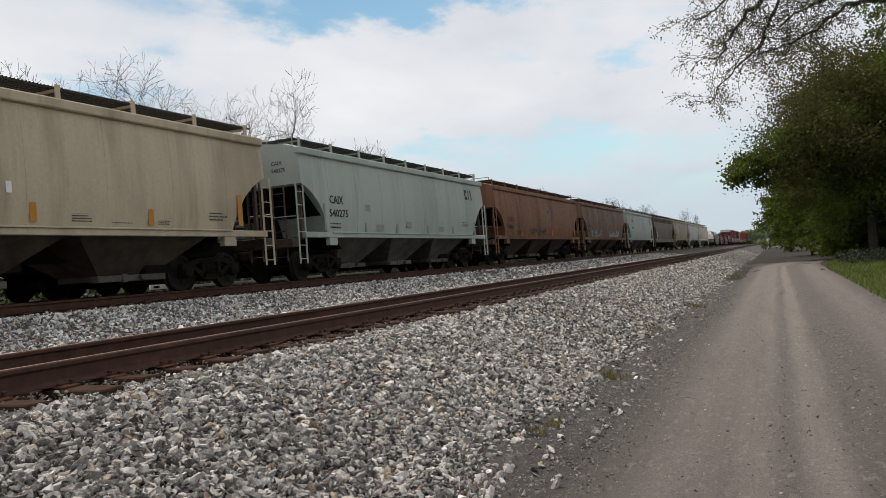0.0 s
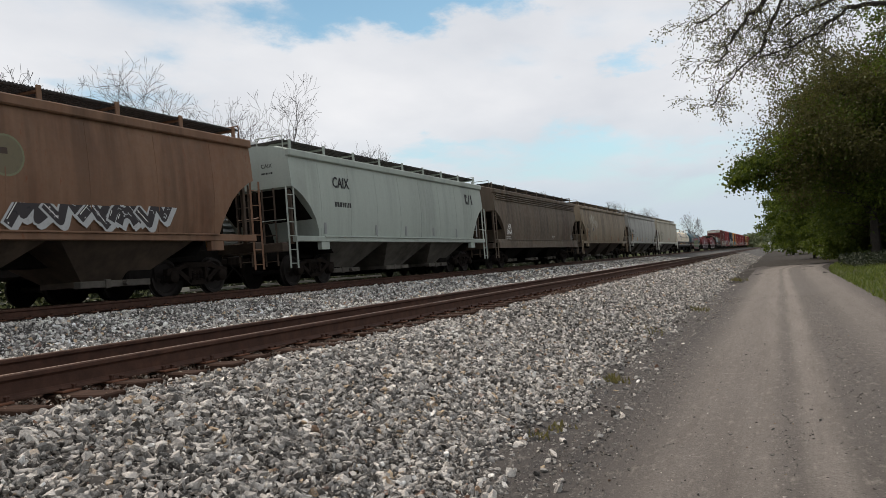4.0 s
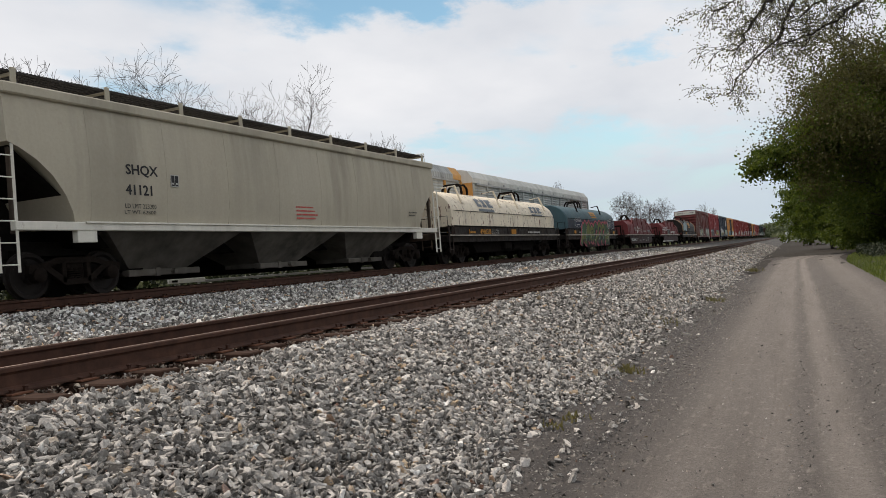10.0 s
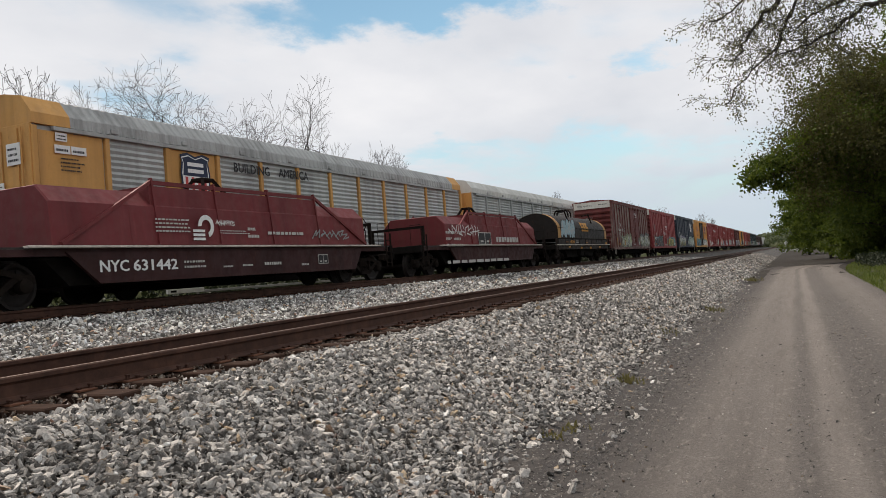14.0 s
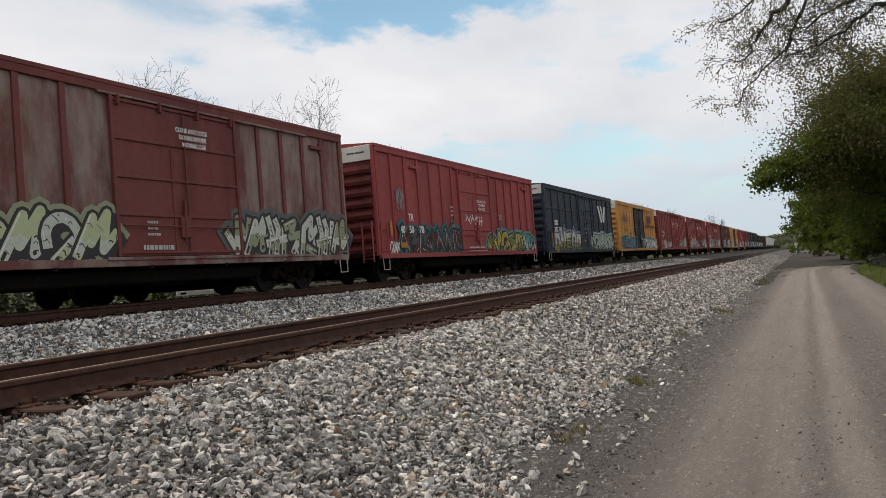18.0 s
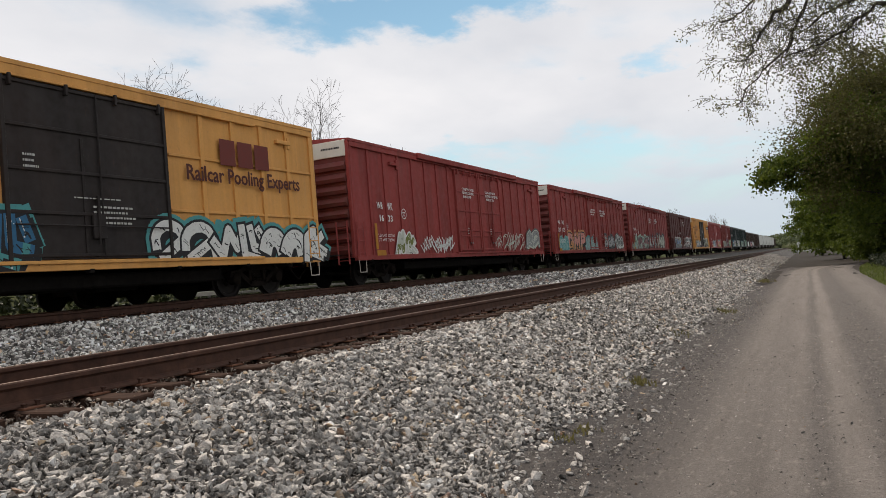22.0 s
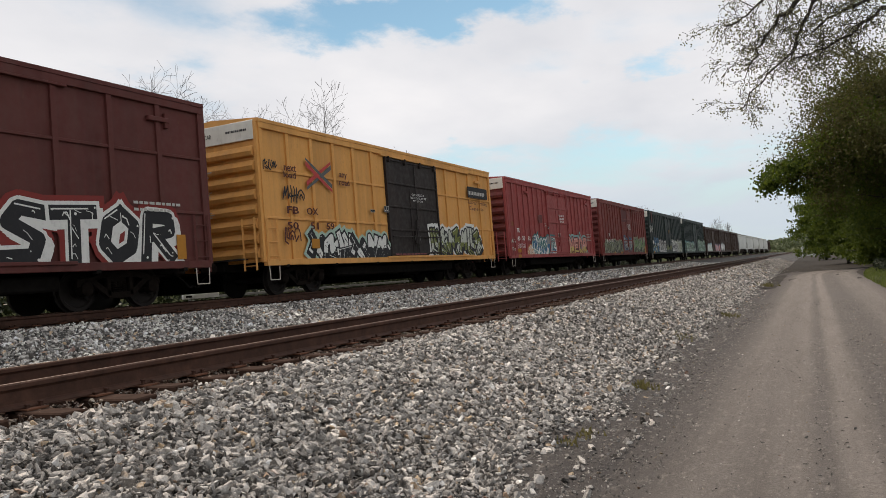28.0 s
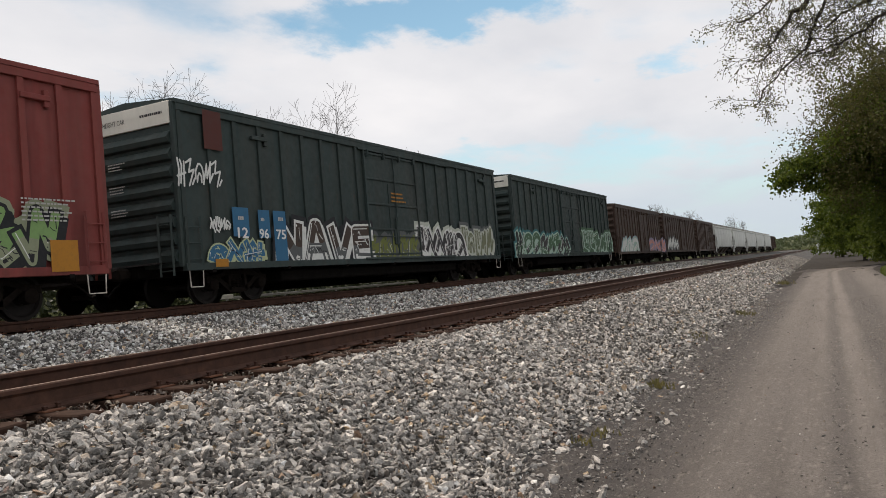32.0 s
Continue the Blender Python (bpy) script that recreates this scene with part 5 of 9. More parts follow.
P_ROSE = paint("rosy red", (0.3422, 0.0687, 0.0660), 0.3, 0.05, fade=0.2, shift=19)
P_RED3 = paint("brown red", (0.2309, 0.0512, 0.0453), 0.45, 0.12, fade=0.12, shift=20)
P_GREEN = paint("dark green", (0.0330, 0.0510, 0.0495), 0.35, 0.06, fade=0.1, shift=21)
P_UMBER = paint("dark umber", (0.0690, 0.0437, 0.0345), 0.4, 0.1, fade=0.1, shift=22)
# darker copy of the reds: shade between cars painted in, plus dirt
P_ENDRED = paint("shaded sooty red end", (0.165, 0.036, 0.034), 0.6, 0.1, fade=0.1, shift=34)
P_CHALK = paint("chalk white", (0.62, 0.62, 0.58), 0.25, 0.03, shift=23)
P_DOOR = paint("dark brown door", (0.024, 0.019, 0.018), 0.3, 0.05, fade=0.05, shift=24)
P_CAP = paint("white end panel", (0.72, 0.70, 0.62), 0.2, 0.1, shift=25)


def consist():
    c = {}
    for i, (label, mat, bays) in {1: ("cream covered hopper with dusty sides", P_CREAM, 3), 2: ("pale green three-bay covered hopper", P_MINT, 3), 3: ("rust-red covered hopper, badly weathered", P_RUST, 3),
                                  4: ("rusty brown covered hopper with sprayed lettering", P_BROWN, 3), 5: ("pale green covered hopper, fairly clean", P_MINT, 3), 6: ("sooty dark brown covered hopper", P_SOOT, 3),
                                  7: ("tan covered hopper with flaking pale paint", P_TAN, 3), 8: ("pale grey covered hopper streaked with dust", P_GREY, 3), 9: ("putty coloured covered hopper", P_PUTTY, 3)}.items():
        c[i] = place(hopper(label, mat, body_length(i, 1.25), bays, sill_mat=P_CAP if i == 9 else None, deep=(i == 6), clean=(i in (2, 5, 8, 9))), i)
    c[10] = place(coil_car("coil car with two ivory rust-streaked round hoods", P_IVORY, P_FRAME, 8.3, 6.3, 7.6, hoods=2, bar_mat=P_IVORY), 10)
    c[11] = place(coil_car("coil car with a slate blue hood covered in graffiti", P_BLUE, P_FRAME, 7.8, 5.8, 7.1, belly=True, lower=P_NAVY), 11)
    c[12] = place(angular_coil_car("coil car with an angular maroon hood and raking braces", P_MAROON, P_DARKRED, 8.2, 7.0, 6.1), 12)
    c[13] = place(angular_coil_car("second coil car with an angular maroon hood", P_MAROON, P_DARKRED, 8.2, 7.0, 6.1), 13)
    c[14] = place(coil_car("coil car with a black hood and ochre end bands", P_COAL, P_FRAME, 7.45, 5.55, 6.7, bands=P_BAND), 14)
    for i, (label, mat, kw) in {
            15: ("faded wine red boxcar with scratched sides", P_WINE, dict(end_mat=P_ENDRED, end_cap=P_CAP, doors=((-0.9, 3.1),), posts=16, door_mat=P_PLUM, post_mat=P_PLUM, eave_mat=P_PLUM)), 16: ("brick red boxcar with bright graffiti", P_RED, dict(end_mat=P_ENDRED, end_cap=P_CAP, doors=((-1.5, 2.1),), posts=16)),
            17: ("navy blue boxcar with a white emblem", P_NAVY, dict(end_cap=P_CAP, doors=((-1.2, 1.95),), posts=12, panels=2)), 18: ("yellow boxcar with a dark brown door", P_OCHRE, dict(end_cap=P_CAP, doors=((-1.8, 2.25),), door_mat=P_DOOR, posts=14, panels=2)),
            19: ("deep red boxcar with double doors", P_RED2, dict(end_mat=P_ENDRED, end_cap=P_CAP, doors=((-1.55, 0.92), (1.02, 3.55)), posts=18, post_depth=0.04, hood=(3.4, 2.4))), 20: ("deep red boxcar with pink and teal graffiti", P_RED2, dict(end_mat=P_ENDRED, end_cap=P_CAP, doors=((-1.55, 0.92), (1.02, 3.55)), posts=18, post_depth=0.04, hood=(3.4, 2.4))),
            21: ("deep red boxcar with a row of pale tags", P_RED2, dict(end_mat=P_ENDRED, end_cap=P_CAP, doors=((-1.55, 0.92), (1.02, 3.55)), posts=18, post_depth=0.04, hood=(3.4, 2.4))), 22: ("dark oxide red boxcar with large black and white graffiti", P_OXIDE, dict(doors=((-0.9, 2.0),), posts=12, panels=2)),
            23: ("yellow boxcar with a dark brown door and painted slogans", P_OCHRE, dict(end_cap=P_CAP, doors=((-1.45, 2.55),), door_mat=P_DOOR, posts=14, panels=2)), 24: ("rosy red ribbed boxcar", P_ROSE, dict(end_mat=P_ENDRED, end_cap=P_CAP, doors=((-1.8, 2.05),), posts=20)),
            25: ("brown red boxcar with a patched door", P_RED3, dict(end_mat=P_ENDRED, end_cap=P_CAP, doors=((-1.6, 2.3),), posts=20)), 26: ("dark green ribbed boxcar with white graffiti", P_GREEN, dict(end_cap=P_CAP, doors=((-1.5, 2.0),), posts=20)),
            27: ("dark green boxcar, dusty", P_GREEN, dict(end_cap=P_CAP, doors=((-1.5, 2.0),), posts=20)), 28: ("dark umber boxcar with a slatted door", P_UMBER, dict(doors=((-0.4, 2.6),), posts=18, top=4.3)),
            29: ("dark umber boxcar with scrawled sides", P_UMBER, dict(doors=((-0.4, 2.6),), posts=16, top=4.3)), 30: ("dark brown boxcar, plain", P_UMBER, dict(doors=((-0.4, 2.6),), posts=14, top=4.3)), 36: ("dark boxcar at the end of the train", P_UMBER, dict(posts=14, top=4.0))}.items():
        c[i] = place(boxcar(label, mat, body_length(i, 2.1), **kw), i)
    for i in range(31, 36):
        c[i] = place(hopper("chalk white covered hopper", P_CHALK, body_length(i, 1.5), 4), i)
    return c


TRAIN = consist()


def motions():
    """The whole train rolls towards the near end at an even speed; each wheel turns while its car is near."""
    stamps = [4.0 * k for k in range(9)]
    for car, mid in CARS:
        walk(car, [(t, pose(TRACK_B, mid - run(t), RAIL_B)) for t in stamps])
    for wheel, car, dy in WHEELS:
        mid = next(m for o, m in CARS if o is car)
        near = [k / 30 for k in range(961) if -2 < mid - run(k / 30) < 42]
        if not near:
            continue
        ts = [0.0] * (near[0] > 0) + near + [32.0] * (near[-1] < 32)
        walk(wheel, [(t, pose(0, dy, 0.457, math.degrees(run(min(max(t, near[0]), near[-1])) / 0.457) % 360)) for t in ts])

# ---- painted marks on the cars ----
G_BLACK, G_WHITE = ink("spray black", (0.016, 0.016, 0.018)), ink("spray white", (0.66, 0.66, 0.63))
G_GREY, G_SILVER, G_GREYD = ink("spray grey", (0.23, 0.24, 0.24)), ink("spray silver", (0.40, 0.41, 0.41)), ink("spray dark grey", (0.10, 0.105, 0.105))
G_SMOKE, G_CHAR, G_UMBER = ink("spray smoke", (0.075, 0.075, 0.08)), ink("spray charcoal", (0.035, 0.03, 0.032)), ink("spray umber", (0.06, 0.04, 0.03))
G_BROWNR = ink("red brown letter", (0.15, 0.030, 0.022))
G_ORANGE, G_BROWN, G_BROWND = ink("orange mark", (0.50, 0.23, 0.03)), ink("brown mark", (0.25, 0.10, 0.03)), ink("dark brown letter", (0.085, 0.022, 0.016))
G_RED, G_BLUE, G_BLUEP = ink("red mark", (0.48, 0.055, 0.05)), ink("spray blue", (0.03, 0.13, 0.24)), ink("spray pale blue", (0.16, 0.26, 0.45))
G_OLIVE, G_GREEN, G_OLIVEG = ink("spray olive", (0.15, 0.17, 0.04)), ink("spray green", (0.05, 0.11, 0.055)), ink("spray moss", (0.16, 0.17, 0.10))
G_PINK, G_ROSE, G_ROSED = ink("spray pink", (0.50, 0.11, 0.14)), ink("spray rose", (0.56, 0.24, 0.20)), ink("spray dusky rose", (0.26, 0.09, 0.10))
G_PEACH, G_GOLD, G_GOLDP = ink("spray peach", (0.52, 0.25, 0.10)), ink("spray gold", (0.42, 0.31, 0.04)), ink("spray straw", (0.55, 0.42, 0.12))
G_TEAL, G_TEALP, G_TEALD = ink("spray teal", (0.07, 0.28, 0.28)), ink("spray pale teal", (0.20, 0.38, 0.37)), ink("spray deep teal", (0.03, 0.14, 0.15))
G_SKY, G_NAVY, G_SLATE = ink("spray sky", (0.30, 0.42, 0.46)), ink("spray navy", (0.02, 0.03, 0.06)), ink("spray slate", (0.15, 0.17, 0.19))
G_LIME, G_PALE, G_MINT = ink("spray lime white", (0.42, 0.46, 0.27)), ink("spray chalk", (0.47, 0.49, 0.42)), ink("spray mint", (0.36, 0.48, 0.40))
G_LILAC, G_WINE, G_EMBER = ink("spray lilac", (0.26, 0.23, 0.33)), ink("spray wine", (0.11, 0.02, 0.02)), ink("spray ember", (0.20, 0.025, 0.02))
G_GREENF = ink("faded badge", (0.14, 0.12, 0.075))
G_SAGE, G_GREENL = ink("spray sage", (0.26, 0.28, 0.18)), ink("spray leaf green", (0.20, 0.33, 0.12))


def arc(cx, cz, rx, rz, a0, a1, n=8):
    return [(cx + rx * math.cos(radians(a0 + (a1 - a0) * i / n)), cz + rz * math.sin(radians(a0 + (a1 - a0) * i / n))) for i in range(n + 1)]


FORMS = [
    [[(-0.1, 0.1), (0.35, 0.9), (0.3, 0.35), (0.8, 1.0), (0.7, 0.2), (1.1, 0.55)]],
    [arc(0.45, 0.55, 0.5, 0.4, 200, 20, 6) + [(1.1, 0.15)], [(0.2, 0.1), (0.75, 0.45)]],
    [[(0.0, 0.8), (0.55, 0.95), (0.25, 0.5), (0.95, 0.6), (0.4, 0.05)], [(0.7, 0.1), (1.1, 0.3)]],
    [[(0.0, 0.0), (0.1, 0.7), (0.55, 0.95), (0.5, 0.45), (1.0, 0.75)], [(0.35, 0.2), (0.9, 0.05)], [(0.8, 0.35), (1.15, 0.2)]],
    [[(0.15, 1.0), (0.2, 0.15), (0.75, 0.0)], [(0.5, 1.0), (0.6, 0.4), (1.1, 0.3)], [(0.85, 0.95), (1.05, 0.6)]],
    [[(-0.05, 0.55), (0.4, 0.1), (0.5, 0.95), (0.95, 0.35), (1.1, 0.9)]],
    [[(0.1, 0.0), (0.25, 0.6), (0.05, 1.0)], [(0.45, 0.1), (0.6, 0.75), (0.45, 0.95)], [(0.85, 0.0), (0.95, 0.9)], [(0.0, 0.35), (1.1, 0.5)]],
    [[(0.0, 0.3), (0.3, 0.75), (0.6, 0.3), (0.9, 0.8), (1.15, 0.35)], [(0.1, 0.95), (0.9, 0.05)]],
    [arc(0.5, 0.2, 0.55, 0.6, 170, 10, 7), arc(0.5, 0.1, 0.28, 0.4, 165, 15, 5)],
]


GLYPHS = {
    "A": [[(0.0, 0.0), (0.42, 1.0), (0.62, 1.0), (1.0, 0.0)], [(0.22, 0.36), (0.8, 0.36)]],
    "D": [[(0.1, 0.05), (0.12, 0.95), (0.7, 0.9), (0.95, 0.5), (0.7, 0.08), (0.1, 0.05)]],
    "E": [[(0.95, 0.95), (0.12, 0.92), (0.1, 0.06), (0.98, 0.03)], [(0.15, 0.5), (0.8, 0.53)]],
    "K": [[(0.1, 0.0), (0.12, 1.0)], [(0.95, 1.0), (0.22, 0.48), (1.0, 0.0)]],
    "M": [[(0.02, 0.0), (0.1, 1.0), (0.5, 0.4), (0.9, 1.0), (0.98, 0.0)]],
    "N": [[(0.05, 0.0), (0.08, 1.0), (0.88, 0.02), (0.92, 1.0)]],
    "O": [[(0.5, 1.0), (0.12, 0.78), (0.06, 0.3), (0.45, 0.0), (0.9, 0.22), (0.95, 0.72), (0.5, 1.0)]],
    "P": [[(0.12, 0.0), (0.1, 0.95), (0.8, 0.92), (0.92, 0.62), (0.2, 0.45)]],
    "R": [[(0.12, 0.0), (0.1, 0.95), (0.8, 0.92), (0.88, 0.62), (0.2, 0.5)], [(0.4, 0.5), (0.98, 0.0)]],
    "S": [[(0.92, 0.9), (0.3, 0.98), (0.08, 0.7), (0.85, 0.38), (0.75, 0.06), (0.05, 0.03)]],
    "T": [[(0.0, 0.92), (1.0, 0.96)], [(0.5, 0.92), (0.46, 0.0)]],
    "U": [[(0.05, 1.0), (0.1, 0.25), (0.5, 0.02), (0.88, 0.25), (0.95, 1.0)]],
    "V": [[(0.0, 1.0), (0.42, 0.0), (0.58, 0.0), (1.0, 1.0)]],
}


def graffiti(car, x, y, z, w, h, n, fills, line, glow, seed, style, word=""):
    """Sprayed letters: a halo behind, outlined fat strokes in two tones, drips and thin lights on them."""
    rng = random.Random(seed * 7 + 1)
    fills = [f for f in fills if f is not None]
    mats = [line] + fills + ([glow] if glow else []) + [G_WHITE, G_BLACK]
    s = Shape()
    lift = [0.0]

    def poly(pts, m):
        lift[0] += 0.00003
        s.add([(x + lift[0], y + a, z + max(floor_, b)) for a, b in pts], [tuple(range(len(pts)))], m)

    def stroke(pts, wid, m, ends=0.0, below=None):
        """A brush line; ends: how far its square ends reach past the points; below: only what lies under that height."""
        last = len(pts) - 2
        for i, ((a, b), (c, d)) in enumerate(zip(pts, pts[1:])):
            if below is not None:
                if min(b, d) >= below:
                    continue
                if max(b, d) > below:
                    k = (below - b) / (d - b)
                    cut = (a + (c - a) * k, below)
                    if b > d:
                        a, b = cut
                    else:
                        c, d = cut
            q = math.hypot(c - a, d - b) or 1e-6
            ux, uz = (c - a) / q, (d - b) / q
            e0, e1 = (ends if i == 0 else 0.0) * wid, (ends if i == last else 0.0) * wid
            if below is not None and max(b, d) >= below - 1e-6:
                e0 = e1 = 0.0
            a, b, c, d = a - ux * e0, b - uz * e0, c + ux * e1, d + uz * e1
            p, r = -uz * wid / 2, ux * wid / 2
            poly([(a - p, b - r), (c - p, d - r), (c + p, d + r), (a + p, b + r)], m)
        if wid > 0.03:
            for a, b in (pts[1:-1] if ends else pts):
                if below is None or b + wid * 0.5 < below:
                    poly([(a + wid / 2 * math.cos(t * math.pi / 4), b + wid / 2 * math.sin(t * math.pi / 4)) for t in range(8)], m)

    floor_ = max(0.0, (1.435 if car.name.startswith("covered") else 0.40 if car.name.startswith("coil") else 0.815) - z)
    letters = list(word) or [None] * (n + (n > 3 and style == 0))
    cell = w / len(letters)
    shaped = []
    for k, ch in enumerate(letters):
        form = GLYPHS[ch] if ch else FORMS[rng.randrange(len(FORMS))]
        skew, top, low, size = rng.uniform(-0.08, 0.2), rng.uniform(0.86, 1.0), rng.uniform(0.0, 0.10), rng.uniform(0.86, 1.02)
        wid = min(cell * 0.27, h * 0.21)
        room = max(0.2, 1 - wid / h * 1.35)
        put = lambda p: (cell * (k + 0.5) + (p[0] - 0.5) * cell * (0.80 if word else 1.0) * size + (p[1] - 0.5) * skew * cell, h * ((1 - room) / 2 + room * (low + (top - low) * p[1])))
        shaped.append(([[put(p) for p in st] for st in form], wid, put))
    rim = max(0.028, min(0.075, h * 0.05))
    if style == 0:
        if glow:
            m = mats.index(glow)
            for lines, wid, put in shaped:
                for st in lines:
                    stroke(st, wid + rim * 5.0, m, 0.5)
            for _ in range(3 * len(letters)):       # loose spray round the letters
                cx, cz, r = rng.uniform(0, w), rng.uniform(0.1, 0.85) * h, h * rng.uniform(0.06, 0.16)
                poly([(cx + r * 1.4 * math.cos(2 * math.pi * i / 9) * rng.uniform(0.6, 1.2), cz + r * math.sin(2 * math.pi * i / 9) * rng.uniform(0.6, 1.2)) for i in range(9)], m)
        for k, (lines, wid, put) in enumerate(shaped):
            for st in lines:                       # cast edge and outline
                stroke([(a + rim * 1.6, b - rim * 1.6) for a, b in st], wid + rim * 1.6, 0, 0.4)
            for st in lines:
                stroke(st, wid + rim * 2.0, 0, 0.45)
            top_, low_ = (1, 2) if word or k % 3 else (min(2, max(1, len(fills))), 1)
            for st in lines:
                stroke(st, wid, top_ if fills else 0, 0.4)
            if len(fills) > 1:
                cut = h * rng.uniform(0.36, 0.52)
                for st in lines:
                    stroke(st, wid * 0.98, low_, 0.4, cut)
                    stroke(st, wid * 0.34, 0, 0.0, cut * 0.6)
            for st in lines:
                a, b = st[0]
                stroke([(p - wid * 0.26, q + wid * 0.22) for p, q in st[:2]], max(0.014, wid * 0.10), len(mats) - 2)
                for _ in range(5):                 # cracks and hatching inside the strokes
                    i = rng.randrange(len(st) - 1)
                    t = rng.random()
                    c, d = st[i][0] + (st[i + 1][0] - st[i][0]) * t, st[i][1] + (st[i + 1][1] - st[i][1]) * t
                    stroke([(c - wid * rng.uniform(0.1, 0.4), d + wid * rng.uniform(-0.3, 0.3)), (c, d), (c + wid * rng.uniform(0.1, 0.4), d - wid * rng.uniform(0.0, 0.5))], rng.choice((0.014, 0.02, 0.03)), rng.choice((0, 0, len(mats) - 1)))
                for _ in range(2):
                    i = rng.randrange(len(st))
                    c, d = st[i][0] + rng.uniform(-0.4, 0.4) * wid, st[i][1] + rng.uniform(-0.4, 0.4) * wid
                    r = wid * rng.uniform(0.05, 0.12)
                    poly([(c + r * math.cos(t * math.pi / 3), d + r * math.sin(t * math.pi / 3)) for t in range(6)], rng.choice((0, len(mats) - 2)))
            if rng.random() < 0.6:                 # a drip
                a, b = lines[0][-1]
                stroke([(a, b), (a + 0.01, max(0.02, b - h * rng.uniform(0.1, 0.25)))], 0.02, 0)
    else:
        for lines, wid, put in shaped:
            for st in lines:
                if style == 1:
                    for off in (-wid * 0.6, wid * 0.6):
                        stroke([(a + off * 0.8, b + off * 0.35) for a, b in st], 0.05, 0)
                else:
                    stroke([(a + rng.uniform(-0.02, 0.02), b) for a, b in st], min(0.05, h * 0.10), 0)
    return tagged(part("graffiti", s, mats, car, "sprayed graffiti"), kind="stuff")


def fit_text(car, body, x, y, z, w, h, mat, bold=0.0):
    """Lettering that fills a box of w by h on the side of a car."""
    x = over(x)
    me = letter_mesh(body, 1.0, mat, 0.0, fat=bold > 0.006)
    xs = [v.co.x for v in me.vertices]
    zs = [v.co.y for v in me.vertices]
    a, b, c, d = min(xs), max(xs), min(zs), max(zs)
    ob = tagged(part("lettering", me, None, car), kind="stuff")
    k, q = w / (b - a), h / (d - c)
    ob.matrix_basis = Matrix.Translation((x, y - a * k, z - c * q)) @ SIDE @ Matrix.Diagonal((k, q, 1, 1))
    return ob


def end_writing(car, mark, number, z=3.45, mat=None):
    """Small marks on the sheet of the end that faces the lane's near end."""
    half = min(v[1] for ch in car.children if ch.name.split(".")[0] in ("body", "hood") for v in ch.bound_box)
    mat = mat or M_DARKINK
    for i, s in enumerate((mark, number)):
        if s:
            ob = tagged(part("lettering", letter_mesh(s, 0.17, mat, 0.002), None, car), kind="stuff")
            ob.matrix_basis = Matrix.Translation((0.55, half - 0.006, z + 0.12 - 0.22 * i)) @ ENDW
        else:
            bars(car, 0.55, half - 0.006, z + 0.12 - 0.22 * i, 0.5, 0.13, 1, mat, i, ENDW)


def cap_writing(car):
    """What stands on the pale panel of a tall car's end."""
    for sg in (-1,):
        pan = [ch for ch in car.children if ch.name.split(".")[0] == "end_panel"]
        if not pan:
            return
        half = min(v[1] for v in pan[-1].bound_box)
        top = max(v[2] for v in pan[-1].bound_box)
        ob = tagged(part("lettering", letter_mesh("EXCESS HEIGHT CAR", 0.17, M_DARKINK, 0.0), None, car), kind="stuff")
        ob.matrix_basis = Matrix.Translation((-1.15, half - 0.006, top - 0.33)) @ ENDW @ Matrix.Diagonal((0.75, 1, 1, 1))
        bars(car, 0.55, half - 0.006, top - 0.30, 0.75, 0.15, 1, M_DARKINK, 3, ENDW)
        for i, z in enumerate((3.3, 2.75, 2.2)):
            bars(car, -0.5, half - 0.085, z, 0.55, 0.2, 3, M_WHITE, i, ENDW)


def door_writing(car):
    for i, (y, lines) in enumerate(((-0.95, ("CLOSE THIS DOOR", "BEFORE CLOSING", "MAIN DOOR")), (1.65, ("CLOSE AND LOCK", "BOTH DOORS BEFORE", "MOVING CAR")))):
        for j, s in enumerate(lines):
            write(car, s, 1.625, y + 0.05 * j, 3.62 - 0.16 * j, 0.15, M_WHITE, 0.004)
        bars(car, 1.625, y + 0.3, 1.75, 0.2, 0.32, 3, M_WHITE, i)
        patch(car, "placard", 1.625, y + 0.55, 1.35, 0.28, 0.32, G_GREY)


def door_note(car, y, z, size=0.15, door="DOORS"):
    """The three lines stencilled high on a single door."""
    for j, line_ in enumerate(("CLOSE AND LOCK", door + " BEFORE", "MOVING CAR")):
        write(car, line_, 1.625, y + 0.10 * j, z - 1.12 * size * j, size, M_WHITE, 0.004, 0.85)


def emblem(car, x, y, z, r):
    """A round green badge with a pale rim."""
    s = Shape()
    n = 28
    for m, rad, dx in ((0, r, 0.0), (1, r * 0.9, 0.002)):
        s.add([(x + dx, y + rad * math.cos(t), z + rad * math.sin(t)) for t in (2 * math.pi * i / n for i in range(n))], [tuple(range(n))], m)
    s.add([(x + 0.004, y + a * r, z + b * r) for a, b in ((-0.75, 0.05), (0.1, 0.05), (0.1, 0.35), (-0.75, 0.35))], [(0, 1, 2, 3)], 2)
    part("badge", s, [G_OLIVEG, G_GREENF, G_UMBER], car, "faded round badge")


def ring(car, x, y, z, r):
    s = Shape()
    n = 24
    pts = [(math.cos(2 * math.pi * i / n), math.sin(2 * math.pi * i / n)) for i in range(n)]
    s.loft([[(x, y + r * k * a, z + r * k * b) for a, b in pts] for k in (0.84, 1.0)], cap=False)
    s.add([(x, y - r * 0.55, z + r * 0.1), (x, y + r * 0.55, z + r * 0.1), (x, y + r * 0.55, z + r * 0.3), (x, y - r * 0.55, z + r * 0.3)], [(0, 1, 2, 3)])
    s.add([(x, y - r * 0.15, z - r * 0.5), (x, y + r * 0.15, z - r * 0.5), (x, y + r * 0.15, z - r * 0.1), (x, y - r * 0.15, z - r * 0.1)], [(0, 1, 2, 3)])
    part("stencil", s, M_WHITE, car)


